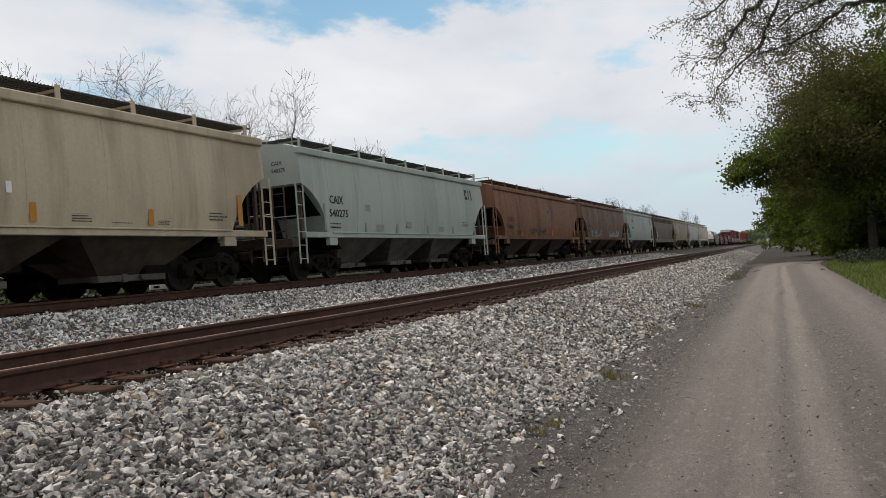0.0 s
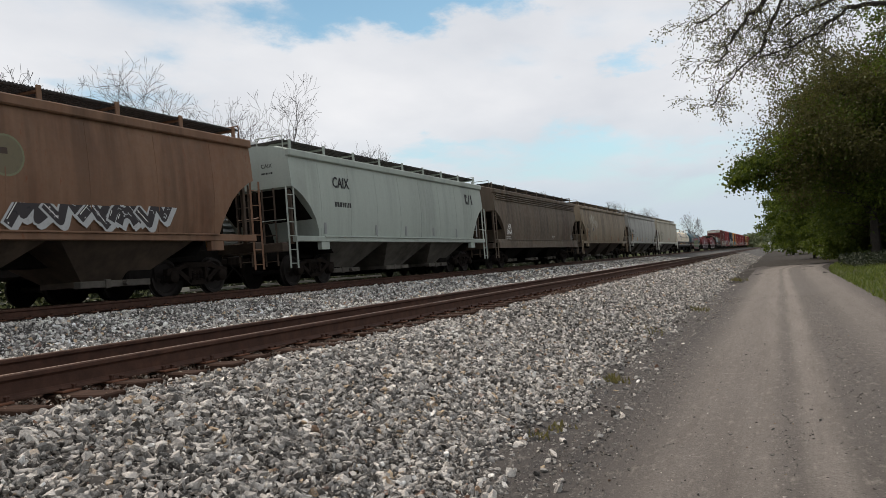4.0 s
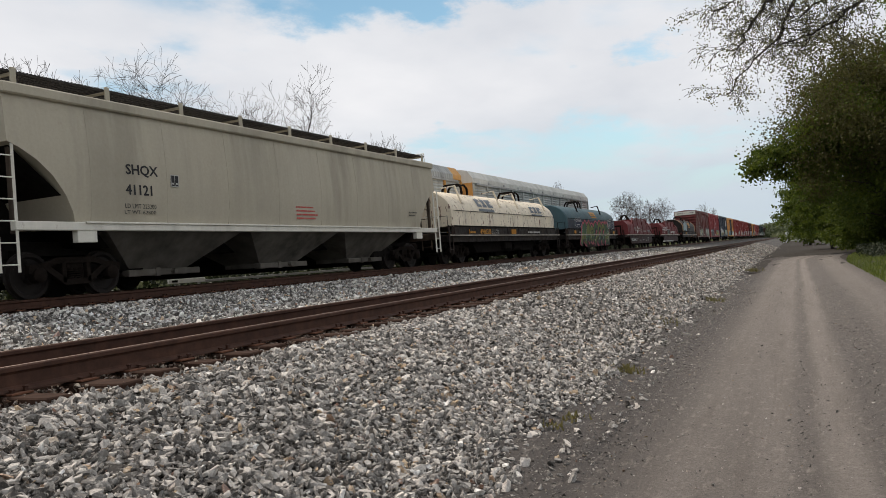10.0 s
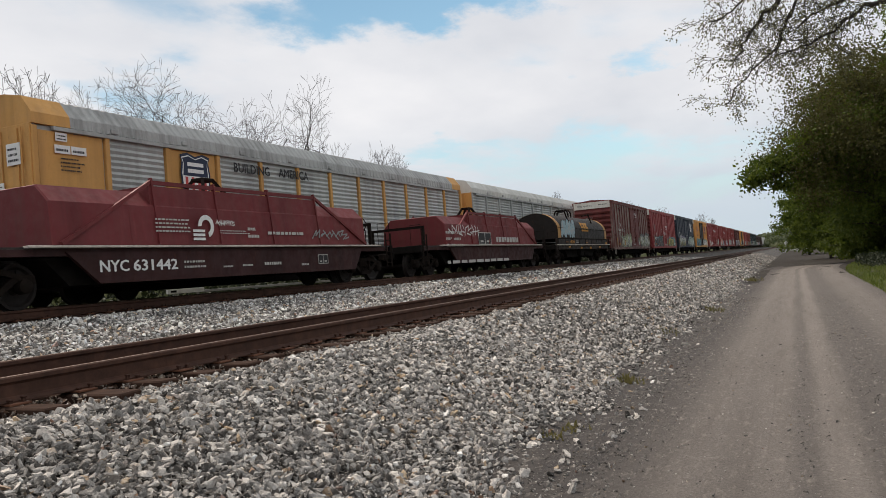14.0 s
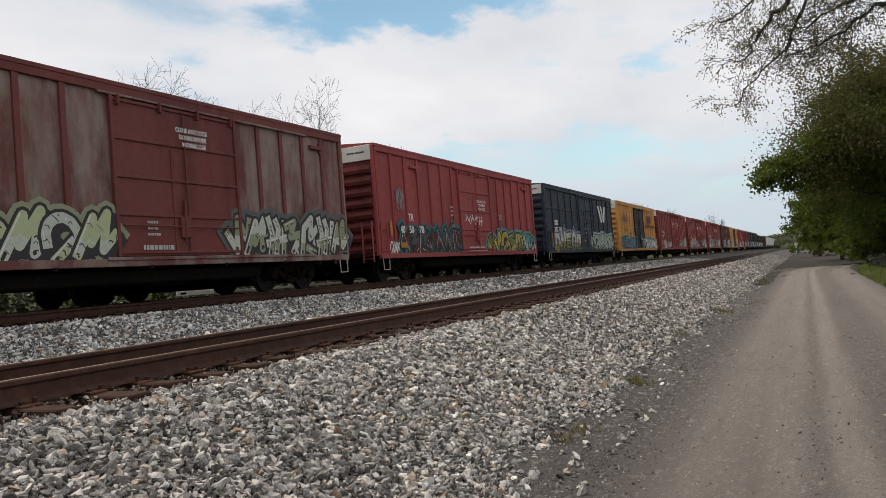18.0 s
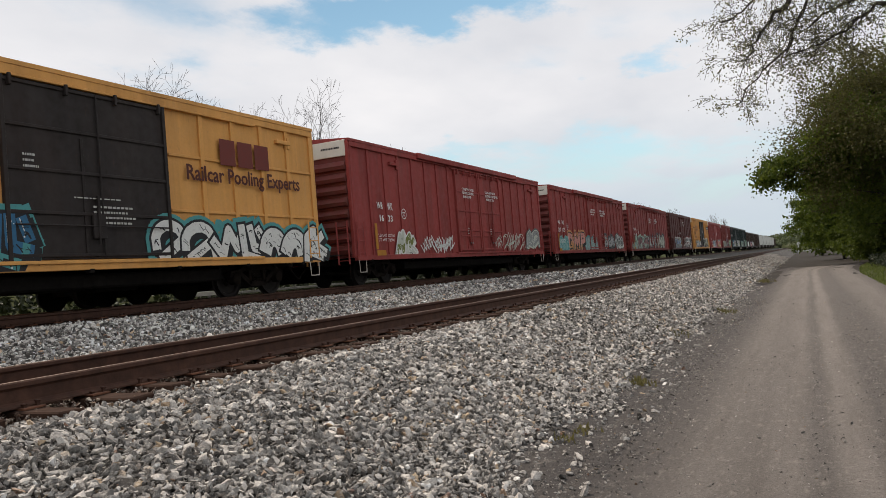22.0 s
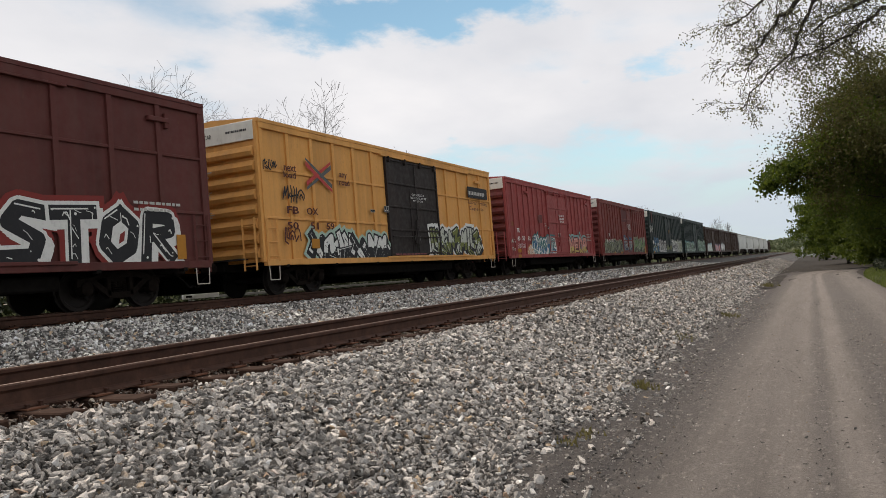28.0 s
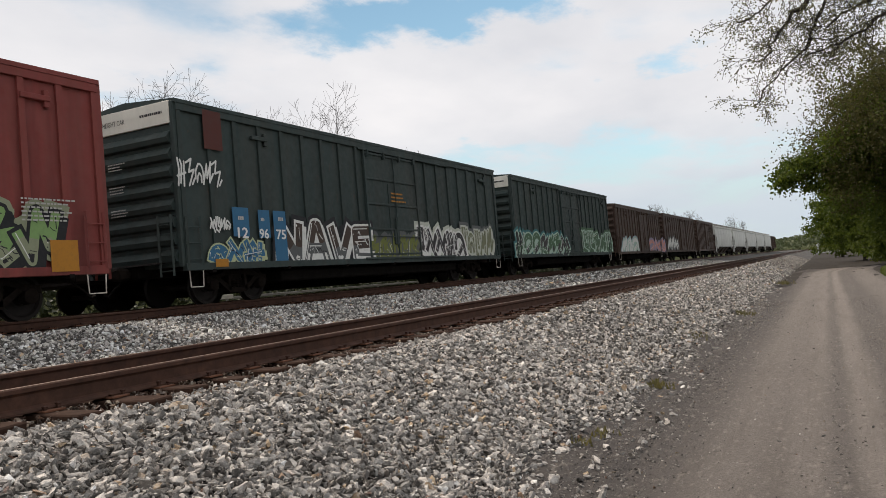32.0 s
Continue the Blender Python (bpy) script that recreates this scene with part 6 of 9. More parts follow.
def block_emblem(car, x, y, z, w, h):
    """A dark mark of three plain shapes: an open bracket, a wedge and a bar."""
    s, e = Shape(), 0.16 * w
    for pts in ([(0, 0), (0.34 * w, 0), (0.34 * w, e), (e, e), (e, h - e), (0.34 * w, h - e), (0.34 * w, h), (0, h)], [(0.40 * w, 0), (0.52 * w, 0), (0.70 * w, h * 0.95), (0.58 * w, h)], [(0.84 * w, 0), (w, 0), (w, h), (0.84 * w, h)]):
        s.add([(hop_x(z + b) + 0.006, y + a - 0.10 * b, z + b) for a, b in pts], [tuple(range(len(pts)))])
    part("emblem", s, M_DARKINK, car, "dark block emblem")


def swoosh(car, y, z, w, h, mat, top=3.28):
    """A big maker's mark reduced to three slanted bands and a bar, bent on the round hood."""
    s = Shape()
    for k, (a, b) in enumerate(((0.0, 0.28), (0.34, 0.60), (0.66, 1.0))):
        for lo, hi in ((0.34, 0.55), (0.55, 0.78), (0.78, 1.0)):
            if k == 1 and lo == 0.55:
                a2, b2 = a + 0.05, b - 0.05
            else:
                a2, b2 = a, b - (0.12 if lo == 0.55 else 0)
            q = [(y + w * (a2 + 0.12 * lo), z + h * lo), (y + w * (b2 + 0.12 * lo), z + h * lo), (y + w * (b2 + 0.12 * hi), z + h * hi), (y + w * (a2 + 0.12 * hi), z + h * hi)]
            s.add([(hood_x(d, top) + 0.02, c, d) for c, d in q], [(0, 1, 2, 3)])
    q = [(y + 0.05 * w, z), (y + w * 1.02, z), (y + w * 1.02, z + h * 0.2), (y + 0.05 * w, z + h * 0.2)]
    s.add([(hood_x(d, top) + 0.02, c, d) for c, d in q], [(0, 1, 2, 3)])
    part("emblem", s, mat, car, "block emblem on the hood")


def slant_emblem(car, x, y, z, w, h):
    for a0, a1, b0, b1 in ((0.0, 0.22, 0.34, 0.52), (0.38, 0.56, 0.62, 0.74), (0.80, 1.0, 0.66, 0.80)):
        s = Shape()
        s.add([(x, y + w * b0, z), (x, y + w * b1, z), (x, y + w * a1, z + h), (x, y + w * a0, z + h)], [(0, 1, 2, 3)])
        part("emblem", s, M_WHITE, car, "white slanted emblem")


def cross_emblem(car, x, y, z, w, h, red, blue):
    """Two bent arrows that cross, in two colours."""
    s = Shape()
    for m, o in ((0, 0.09), (1, -0.09)):
        for p, q in (((0.0, 0.1 + o), (1.0, 0.9 + o)), ((0.0, 0.9 - o), (1.0, 0.1 - o))):
            d = 0.075
            s.add([(x + 0.001 * m + (0.002 if p[1] > 0.5 else 0), y + w * a, z + h * max(0, min(1, b))) for a, b in ((p[0], p[1] - d), (q[0], q[1] - d), (q[0], q[1] + d), (p[0], p[1] + d))], [(0, 1, 2, 3)], m)
    part("emblem", s, [red, blue], car, "crossed arrows emblem")


def flakes(car, x, y, z, w, h, seed):
    """Patches where pale old paint shows through."""
    rng = random.Random(seed)
    s = Shape()
    for k in range(26):
        cy, cz, r = y + w * rng.random(), z + h * rng.random(), min(w, h) * rng.uniform(0.04, 0.26) * (1.3 if k < 4 else 0.7)
        n = 11
        s.add([(hop_x(cz + b) + 0.004 + 0.0002 * k, cy + a, cz + b) for a, b in ((r * math.cos(2 * math.pi * i / n) * rng.uniform(0.5, 1.2), r * math.sin(2 * math.pi * i / n) * rng.uniform(0.5, 1.2)) for i in range(n))], [tuple(range(n))])
    part("bare_patch", s, P_PUTTY, car, "flaked pale patch")


def badge_bars(car, x, y, z, w, h):
    """A pale half ring over three bars, a plain badge."""
    s = Shape()
    a, b = [arc(0.62 * w, 0.55 * h, r * w, r * h * 1.2, -70, 180, 10) for r in (0.38, 0.22)]
    s.add([(x, y + p, z + q) for p, q in a + b], [(i, i + 1, 12 + i, 11 + i) for i in range(10)])
    for i in range(3):
        s.add([(x, y + p, z + q) for p, q in ((0, 0.16 * i * h), (0.55 * w, 0.16 * i * h), (0.55 * w, (0.16 * i + 0.10) * h), (0, (0.16 * i + 0.10) * h))], [(0, 1, 2, 3)])
    part("emblem", s, M_WHITE, car)


def cloud_note(car, x, y, z, w, h, lines, blank=0):
    """White hand lettering in a dark cloud with a white rim."""
    s, n = Shape(), 36
    for m, k, dx in ((0, 1.0, 0.0), (1, 0.955, 0.003)):
        s.add([(x + dx, y + w / 2 + k * (w / 2) * (1 + 0.05 * math.cos(7 * t)) * math.copysign(abs(math.cos(t)) ** 0.6, math.cos(t)), z + h / 2 + k * (h / 2) * (1 + 0.07 * math.cos(9 * t + 1)) * math.copysign(abs(math.sin(t)) ** 0.6, math.sin(t))) for t in (2 * math.pi * i / n for i in range(n))], [tuple(range(n))], m)
    part("graffiti", s, [G_WHITE, G_NAVY], car, "dark cloud with a white rim")
    rows = len(lines) + blank
    for i, body in enumerate(lines):
        fit_text(car, body, x + 0.008, y + w * (0.10 + 0.03 * (i % 2)), z + h * (0.86 - 0.76 * (i + 0.8) / rows), w * min(0.8, 0.055 * len(body) + 0.1), h * 0.55 / rows, G_WHITE, 0.004)
    if blank:
        bars(car, x + 0.008, y + w * 0.25, z + h * 0.12, w * 0.5, h * 0.28, 1, G_WHITE, 4)


def marks(c):
    k = c[1]
    patch(k, 'reflector', 1.568, 1.04, 1.57, 0.15, 0.45, M_YELLOW)
    patch(k, 'reflector', 1.566, 4.11, 1.55, 0.17, 0.44, M_YELLOW)
    patch(k, 'reflector', 1.587, 7.28, 1.58, 0.19, 0.83, M_YELLOW)
    bars(k, 1.557, 2.02, 1.58, 0.51, 0.22, 4, M_DARKINK, 4)
    bars(k, 1.548, 4.43, 1.56, 0.44, 0.12, 3, M_DARKINK, 5)
    bars(k, 1.573, 6.18, 1.70, 0.70, 0.24, 3, M_DARKINK, 6)
    bars(k, 1.544, 3.06, 1.57, 0.58, 0.05, 1, M_DARKINK, 7)
    patch(k, 'scratch', 1.600, 0.54, 2.09, 0.12, 0.22, M_WHITE)
    k = c[2]
    fit_text(k, 'CAIX', 1.606, -6.39, 2.39, 0.86, 0.27, M_DARKINK, 0.012)
    fit_text(k, '540275', 1.595, -6.42, 1.97, 1.19, 0.25, M_DARKINK, 0.012)
    bars(k, 1.560, -6.36, 1.59, 0.91, 0.24, 2, M_DARKINK, 12)
    block_emblem(k, 1.569, 5.62, 3.10, 0.86, 0.46)
    patch(k, 'reflector', 1.585, -6.79, 1.54, 0.10, 0.85, G_GREY)
    patch(k, 'reflector', 1.558, -4.05, 1.49, 0.12, 0.44, G_GREY)
    patch(k, 'reflector', 1.559, -1.62, 1.50, 0.16, 0.45, G_GREY)
    patch(k, 'reflector', 1.559, 1.18, 1.49, 0.14, 0.45, G_GREY)
    patch(k, 'reflector', 1.559, 3.83, 1.52, 0.20, 0.40, G_GREY)
    patch(k, 'reflector', 1.578, 6.48, 1.46, 0.19, 0.86, G_GREY)
    patch(k, 'placard', 1.555, -3.20, 1.56, 0.54, 0.24, G_GREY)
    patch(k, 'placard', 1.572, -0.77, 1.71, 0.43, 0.23, G_GREY)
    patch(k, 'placard', 1.556, 2.36, 1.59, 0.52, 0.21, G_GREY)
    patch(k, 'placard', 1.604, -4.01, 2.23, 0.32, 0.23, G_GREY)
    bars(k, 1.584, 5.02, 1.81, 0.66, 0.25, 4, M_DARKINK, 24)
    end_writing(k, "CAIX", "540275")
    k = c[5]
    fit_text(k, "CAIX", 1.59, -5.75, 3.05, 1.05, 0.36, M_DARKINK, 0.012)
    bars(k, 1.60, -5.7, 2.35, 1.4, 0.40, 1, M_DARKINK, 5)
    block_emblem(k, 1.59, 5.9, 3.05, 0.86, 0.46)
    patch(k, "reflector", 1.565, -6.4, 1.55, 0.14, 0.75, G_GREY)
    patch(k, "reflector", 1.565, -3.0, 1.55, 0.14, 0.75, G_GREY)
    patch(k, "reflector", 1.565, -0.6, 1.55, 0.14, 0.75, G_GREY)
    patch(k, "reflector", 1.565, 2.0, 1.55, 0.14, 0.75, G_GREY)
    patch(k, "reflector", 1.565, 4.5, 1.55, 0.14, 0.75, G_GREY)
    patch(k, "reflector", 1.565, 7.0, 1.55, 0.14, 0.75, G_GREY)
    end_writing(k, "CAIX", "")
    k = c[3]
    patch(k, 'reflector', 1.560, -4.62, 1.51, 0.14, 0.43, M_YELLOW)
    patch(k, 'reflector', 1.559, -1.85, 1.50, 0.15, 0.43, M_YELLOW)
    patch(k, 'reflector', 1.559, 1.79, 1.50, 0.21, 0.43, M_YELLOW)
    patch(k, 'reflector', 1.558, 4.74, 1.50, 0.16, 0.42, M_YELLOW)
    patch(k, 'reflector', 1.581, 7.66, 1.50, 0.15, 0.83, M_YELLOW)
    graffiti(k, 1.572, -2.96, 1.36, 3.26, 0.93, 5, (None,), G_BLACK, None, 43, 1)
    graffiti(k, 1.563, -5.40, 1.55, 1.28, 0.41, 5, (None,), G_BLACK, None, 44, 2)
    emblem(k, 1.600, 1.15, 2.91, 0.40)
    bars(k, 1.585, -4.15, 1.82, 0.26, 0.24, 2, M_DARKINK, 46)
    k = c[3]
    fit_text(k, 'CGEX', 1.605, -6.95, 2.26, 0.98, 0.24, M_DARKINK, 0.012)
    fit_text(k, '1886', 1.585, -6.95, 1.82, 0.81, 0.24, M_DARKINK, 0.012)
    k = c[4]
    fit_text(k, 'CGEX', 1.605, -7.02, 2.21, 0.93, 0.25, M_DARKINK, 0.012)
    fit_text(k, '1858', 1.585, -7.03, 1.83, 0.76, 0.23, M_DARKINK, 0.012)
    graffiti(k, 1.576, -5.87, 1.47, 3.44, 0.79, 4, (G_SMOKE, G_CHAR,), G_GREY, G_CHAR, 53, 0)
    graffiti(k, 1.579, 1.06, 1.43, 4.00, 0.93, 4, (G_CHAR,), G_SILVER, None, 54, 0)
    patch(k, 'reflector', 1.556, -4.59, 1.49, 0.15, 0.40, M_YELLOW)
    patch(k, 'reflector', 1.554, -1.46, 1.48, 0.16, 0.40, M_YELLOW)
    emblem(k, 1.600, 1.00, 2.88, 0.40)
    end_writing(k, "CGEX", "1858")
    k = c[6]
    fit_text(k, 'AEX', 1.599, -6.76, 2.03, 0.61, 0.27, M_WHITE, 0.012)
    fit_text(k, '5064', 1.578, -6.88, 1.74, 0.86, 0.26, M_WHITE, 0.012)
    bars(k, 1.540, -6.90, 1.46, 0.91, 0.22, 2, M_WHITE, 62)
    bars(k, 1.557, 2.05, 1.58, 0.67, 0.20, 2, M_WHITE, 63)
    patch(k, 'placard', 1.560, 6.81, 1.55, 0.47, 0.34, M_WHITE)
    patch(k, 'reflector', 1.506, -7.40, 1.13, 0.92, 0.15, G_ORANGE)
    patch(k, 'reflector', 1.506, -4.11, 1.12, 0.52, 0.13, G_ORANGE)
    patch(k, 'reflector', 1.506, 0.39, 1.12, 0.80, 0.16, G_ORANGE)
    end_writing(k, 'AEX', '5064', mat=M_WHITE)
    k = c[7]
    fit_text(k, 'TILX', 1.605, -7.23, 2.44, 0.71, 0.25, M_DARKINK, 0.012)
    fit_text(k, '55418', 1.598, -7.25, 2.03, 0.90, 0.23, M_DARKINK, 0.012)
    fit_text(k, 'LD LMT 222300', 1.581, -7.29, 1.84, 0.86, 0.11, M_DARKINK, 0)
    fit_text(k, 'LT WT 64300', 1.567, -7.30, 1.72, 0.85, 0.10, M_DARKINK, 0)
    patch(k, 'reflector', 1.589, -7.45, 1.56, 0.14, 0.90, G_BROWN)
    patch(k, 'reflector', 1.567, -4.43, 1.56, 0.18, 0.45, G_BROWN)
    patch(k, 'reflector', 1.562, -1.35, 1.50, 0.14, 0.48, G_BROWN)
    patch(k, 'reflector', 1.564, 1.78, 1.54, 0.13, 0.43, G_BROWN)
    patch(k, 'reflector', 1.563, 4.76, 1.52, 0.19, 0.45, G_BROWN)
    patch(k, 'placard', 1.605, -5.29, 2.23, 0.30, 0.26, M_DARKINK)
    flakes(k, 1.607, -5.99, 2.52, 0.52, 0.80, 0)
    flakes(k, 1.607, -5.46, 2.65, 0.93, 0.83, 1)
    flakes(k, 1.607, -5.86, 2.29, 0.95, 0.34, 2)
    flakes(k, 1.607, -4.63, 2.62, 0.66, 0.41, 3)
    flakes(k, 1.607, -4.19, 2.46, 0.62, 0.46, 4)
    end_writing(k, "TILX", "55418")
    k = c[8]
    fit_text(k, 'MWCX', 1.606, -7.29, 2.38, 1.01, 0.29, M_DARKINK, 0.012)
    fit_text(k, '482312', 1.595, -7.30, 1.94, 1.13, 0.28, M_DARKINK, 0.012)
    fit_text(k, 'LD LMT 223200', 1.580, -7.32, 1.84, 0.90, 0.09, M_DARKINK, 0)
    fit_text(k, 'LT WT 62800', 1.565, -7.33, 1.70, 0.90, 0.10, M_DARKINK, 0)
    patch(k, 'reflector', 1.587, -7.53, 1.56, 0.17, 0.85, G_ORANGE)
    patch(k, 'reflector', 1.566, -4.49, 1.57, 0.21, 0.41, G_ORANGE)
    patch(k, 'reflector', 1.564, -1.35, 1.55, 0.13, 0.41, G_ORANGE)
    patch(k, 'reflector', 1.561, 1.69, 1.53, 0.12, 0.40, G_ORANGE)
    patch(k, 'reflector', 1.558, 4.78, 1.50, 0.14, 0.41, G_ORANGE)
    patch(k, 'placard', 1.604, -5.30, 2.21, 0.29, 0.24, M_DARKINK)
    bars(k, 1.543, -3.68, 1.54, 0.42, 0.11, 3, M_DARKINK, 96)
    bars(k, 1.554, -2.76, 1.53, 0.46, 0.26, 4, M_DARKINK, 97)
    bars(k, 1.558, 2.76, 1.57, 0.38, 0.23, 3, M_DARKINK, 98)
    patch(k, 'placard', 1.552, 5.86, 1.52, 0.47, 0.29, M_DARKINK)
    end_writing(k, "MWCX", "482312")
    k = c[9]
    fit_text(k, 'SHQX', 1.604, -6.55, 2.48, 0.93, 0.27, M_DARKINK, 0.012)
    fit_text(k, '41121', 1.601, -6.58, 2.08, 0.76, 0.23, M_DARKINK, 0.012)
    fit_text(k, 'LD LMT 223200', 1.576, -6.60, 1.79, 0.90, 0.10, M_DARKINK, 0)
    fit_text(k, 'LT WT 62800', 1.560, -6.61, 1.67, 0.90, 0.08, M_DARKINK, 0)
    patch(k, 'placard', 1.606, -5.24, 2.32, 0.26, 0.28, M_DARKINK)
    bars(k, 1.583, -0.29, 1.65, 1.09, 0.54, 5, G_RED, 107)
    bars(k, 1.589, 6.85, 1.88, 0.69, 0.22, 2, M_DARKINK, 108)
    patch(k, 'reflector', 1.510, -6.67, 1.38, 0.38, 0.10, G_ORANGE)
    patch(k, 'reflector', 1.507, -4.14, 1.37, 0.48, 0.10, G_ORANGE)
    patch(k, 'reflector', 1.506, -1.28, 1.34, 0.50, 0.12, G_ORANGE)
    patch(k, 'reflector', 1.506, 1.37, 1.33, 0.47, 0.12, G_ORANGE)
    patch(k, 'reflector', 1.506, 4.13, 1.32, 0.52, 0.11, G_ORANGE)
    end_writing(k, "SHQX", "41121")
    k = c[10]
    swoosh(k, -4.61, 2.30, 2.05, 0.62, G_SLATE)
    swoosh(k, 3.20, 2.24, 2.0, 0.55, G_SLATE)
    fit_text(k, 'LD LMT 193000', 1.518, -3.25, 1.37, 1.0, 0.085, M_STENCIL, 0)
    fit_text(k, 'LT WT 70000', 1.518, -3.25, 1.25, 0.95, 0.085, M_STENCIL, 0)
    fit_text(k, '496033', 1.515, -4.73, 1.24, 1.25, 0.23, G_ORANGE, 0.012)
    bars(k, 1.517, -5.91, 1.24, 0.71, 0.22, 1, G_ORANGE, 119)
    patch(k, 'reflector', 1.515, -6.04, 1.24, 0.07, 0.21, M_YELLOW)
    patch(k, 'reflector', 1.515, -3.46, 1.24, 0.10, 0.24, M_YELLOW)
    patch(k, 'reflector', 1.515, -0.43, 1.24, 0.72, 0.24, M_YELLOW)
    bars(k, 1.517, 2.28, 1.26, 2.41, 0.21, 1, M_WHITE, 124)
    k = c[11]
    swoosh(k, -0.39, 2.40, 1.5, 0.45, G_ORANGE)
    graffiti(k, 1.530, -3.86, 0.29, 8.21, 1.98, 6, (G_OLIVE, G_GREEN,), G_BLACK, G_PINK, 127, 0)
    cloud_note(k, 1.48, -5.30, 1.72, 1.75, 0.62, ("REST IN PEACE",), 1)
    cloud_note(k, 1.57, 3.98, 1.62, 2.2, 0.78, ("LIFE HAPPENS FAST", "IF YOU DON'T STOP AND", "LOOK AROUND... YOU MIGHT", "MISS IT"))
    fit_text(k, '496315', 1.515, -3.49, 1.27, 0.91, 0.22, M_WHITE, 0.012)
    bars(k, 1.517, -4.51, 1.27, 0.66, 0.23, 1, M_WHITE, 131)
    patch(k, 'reflector', 1.515, -5.72, 1.29, 0.48, 0.19, G_ORANGE)
    patch(k, 'reflector', 1.515, 6.04, 1.28, 0.54, 0.20, G_ORANGE)
    k = c[12]
    fit_text(k, 'NYC', 1.515, -4.72, 0.65, 0.78, 0.25, M_WHITE, 0.012)
    fit_text(k, '631442', 1.515, -3.82, 0.65, 1.34, 0.25, M_WHITE, 0.012)
    bars(k, 1.517, -2.27, 0.65, 0.90, 0.24, 2, M_WHITE, 136)
    bars(k, 1.517, -0.89, 0.63, 0.49, 0.10, 1, M_WHITE, 137)
    bars(k, 1.517, -0.14, 0.64, 0.48, 0.11, 1, M_WHITE, 138)
    bars(k, 1.517, 0.78, 0.63, 0.99, 0.19, 1, M_WHITE, 139)
    bars(k, 1.517, -3.10, 1.50, 1.29, 0.36, 4, M_WHITE, 140)
    bars(k, 1.517, -0.93, 1.49, 1.23, 0.12, 2, M_WHITE, 141)
    bars(k, 1.517, 0.16, 1.37, 0.46, 0.38, 2, M_WHITE, 142)
    bars(k, 1.517, 1.02, 1.46, 2.05, 0.20, 1, M_WHITE, 143)
    bars(k, 1.517, 2.52, 0.59, 0.44, 0.14, 1, M_WHITE, 144)
    patch(k, 'placard', 1.515, 3.40, 0.64, 0.54, 0.28, M_DARKINK)
    graffiti(k, 1.515, -1.08, 1.66, 0.73, 0.24, 4, (None,), G_WHITE, None, 146, 2)
    graffiti(k, 1.515, 3.21, 1.30, 1.98, 0.45, 4, (None,), G_GREY, None, 147, 2)
    badge_bars(k, 1.52, -1.9, 1.33, 0.75, 0.62)
    k = c[13]
    bars(k, 1.517, -5.90, 1.08, 2.00, 0.81, 3, M_WHITE, 150)
    patch(k, 'placard', 1.515, -2.25, 1.21, 1.61, 0.57, M_WHITE)
    bars(k, 1.517, 0.07, 1.21, 3.80, 0.61, 1, M_WHITE, 152)
    bars(k, 1.517, -5.92, 0.35, 8.63, 0.32, 1, M_WHITE, 153)
    graffiti(k, 1.53, -5.6, 1.5, 3.4, 0.7, 4, (None,), G_WHITE, None, 77, 2)
    k = c[14]
    swoosh(k, -0.88, 2.11, 1.9, 0.62, G_ORANGE)
    graffiti(k, 1.500, -5.92, 1.64, 2.94, 1.21, 5, (G_SKY, G_SILVER,), G_SKY, None, 157, 0)
    fit_text(k, '495240', 1.515, -4.15, 1.28, 1.09, 0.20, G_ORANGE, 0.012)
    bars(k, 1.517, -5.12, 1.30, 0.75, 0.18, 1, G_BROWN, 159)
    bars(k, 1.517, -2.78, 1.28, 0.79, 0.22, 2, M_WHITE, 160)
    bars(k, 1.517, 0.02, 1.28, 0.55, 0.23, 2, M_YELLOW, 161)
    patch(k, 'reflector', 1.515, -4.60, 1.00, 0.44, 0.10, G_ORANGE)
    patch(k, 'reflector', 1.515, -1.58, 0.93, 0.44, 0.11, G_ORANGE)
    patch(k, 'reflector', 1.515, 0.97, 0.91, 0.51, 0.13, G_ORANGE)
    patch(k, 'reflector', 1.515, 3.82, 0.97, 0.43, 0.11, G_ORANGE)
    patch(k, 'reflector', 1.515, 6.02, 1.21, 0.38, 0.17, G_ORANGE)
    k = c[15]
    fit_text(k, 'TR', 1.585, -5.72, 2.67, 0.43, 0.25, M_WHITE, 0.012)
    fit_text(k, '10', 1.585, -6.36, 2.29, 0.38, 0.21, M_WHITE, 0.012)
    fit_text(k, '02', 1.585, -5.70, 2.28, 0.39, 0.22, M_WHITE, 0.012)
    fit_text(k, '82', 1.585, -4.86, 2.28, 0.38, 0.22, M_WHITE, 0.012)
    bars(k, 1.587, -6.47, 2.00, 0.41, 0.23, 2, M_WHITE, 172)
    bars(k, 1.587, -5.71, 1.58, 0.37, 0.66, 6, M_WHITE, 173)
    patch(k, 'placard', 1.585, -4.15, 2.25, 0.31, 0.28, M_WHITE)
    graffiti(k, 1.585, -4.96, 0.72, 3.94, 1.37, 4, (G_LIME, G_PALE,), G_CHAR, G_SAGE, 175, 0)
    graffiti(k, 1.585, 2.58, 0.79, 5.54, 1.45, 6, (G_PALE, G_SAGE,), G_CHAR, G_GREYD, 176, 0)
    patch(k, 'reflector', 1.585, -7.16, 1.12, 0.15, 0.61, M_YELLOW)
    patch(k, 'reflector', 1.585, -4.16, 1.13, 0.24, 0.45, M_YELLOW)
    patch(k, 'placard', 1.585, -6.46, 1.17, 0.49, 0.13, M_YELLOW)
    door_note(k, 0.95, 3.9)
    bars(k, 1.587, -0.07, 1.44, 0.39, 0.40, 3, M_WHITE, 181)
    bars(k, 1.587, -0.22, 1.10, 1.20, 0.26, 1, M_WHITE, 182)
    cap_writing(k)
    k = c[16]
    fit_text(k, 'TR', 1.585, -6.32, 2.14, 0.41, 0.27, M_WHITE, 0.012)
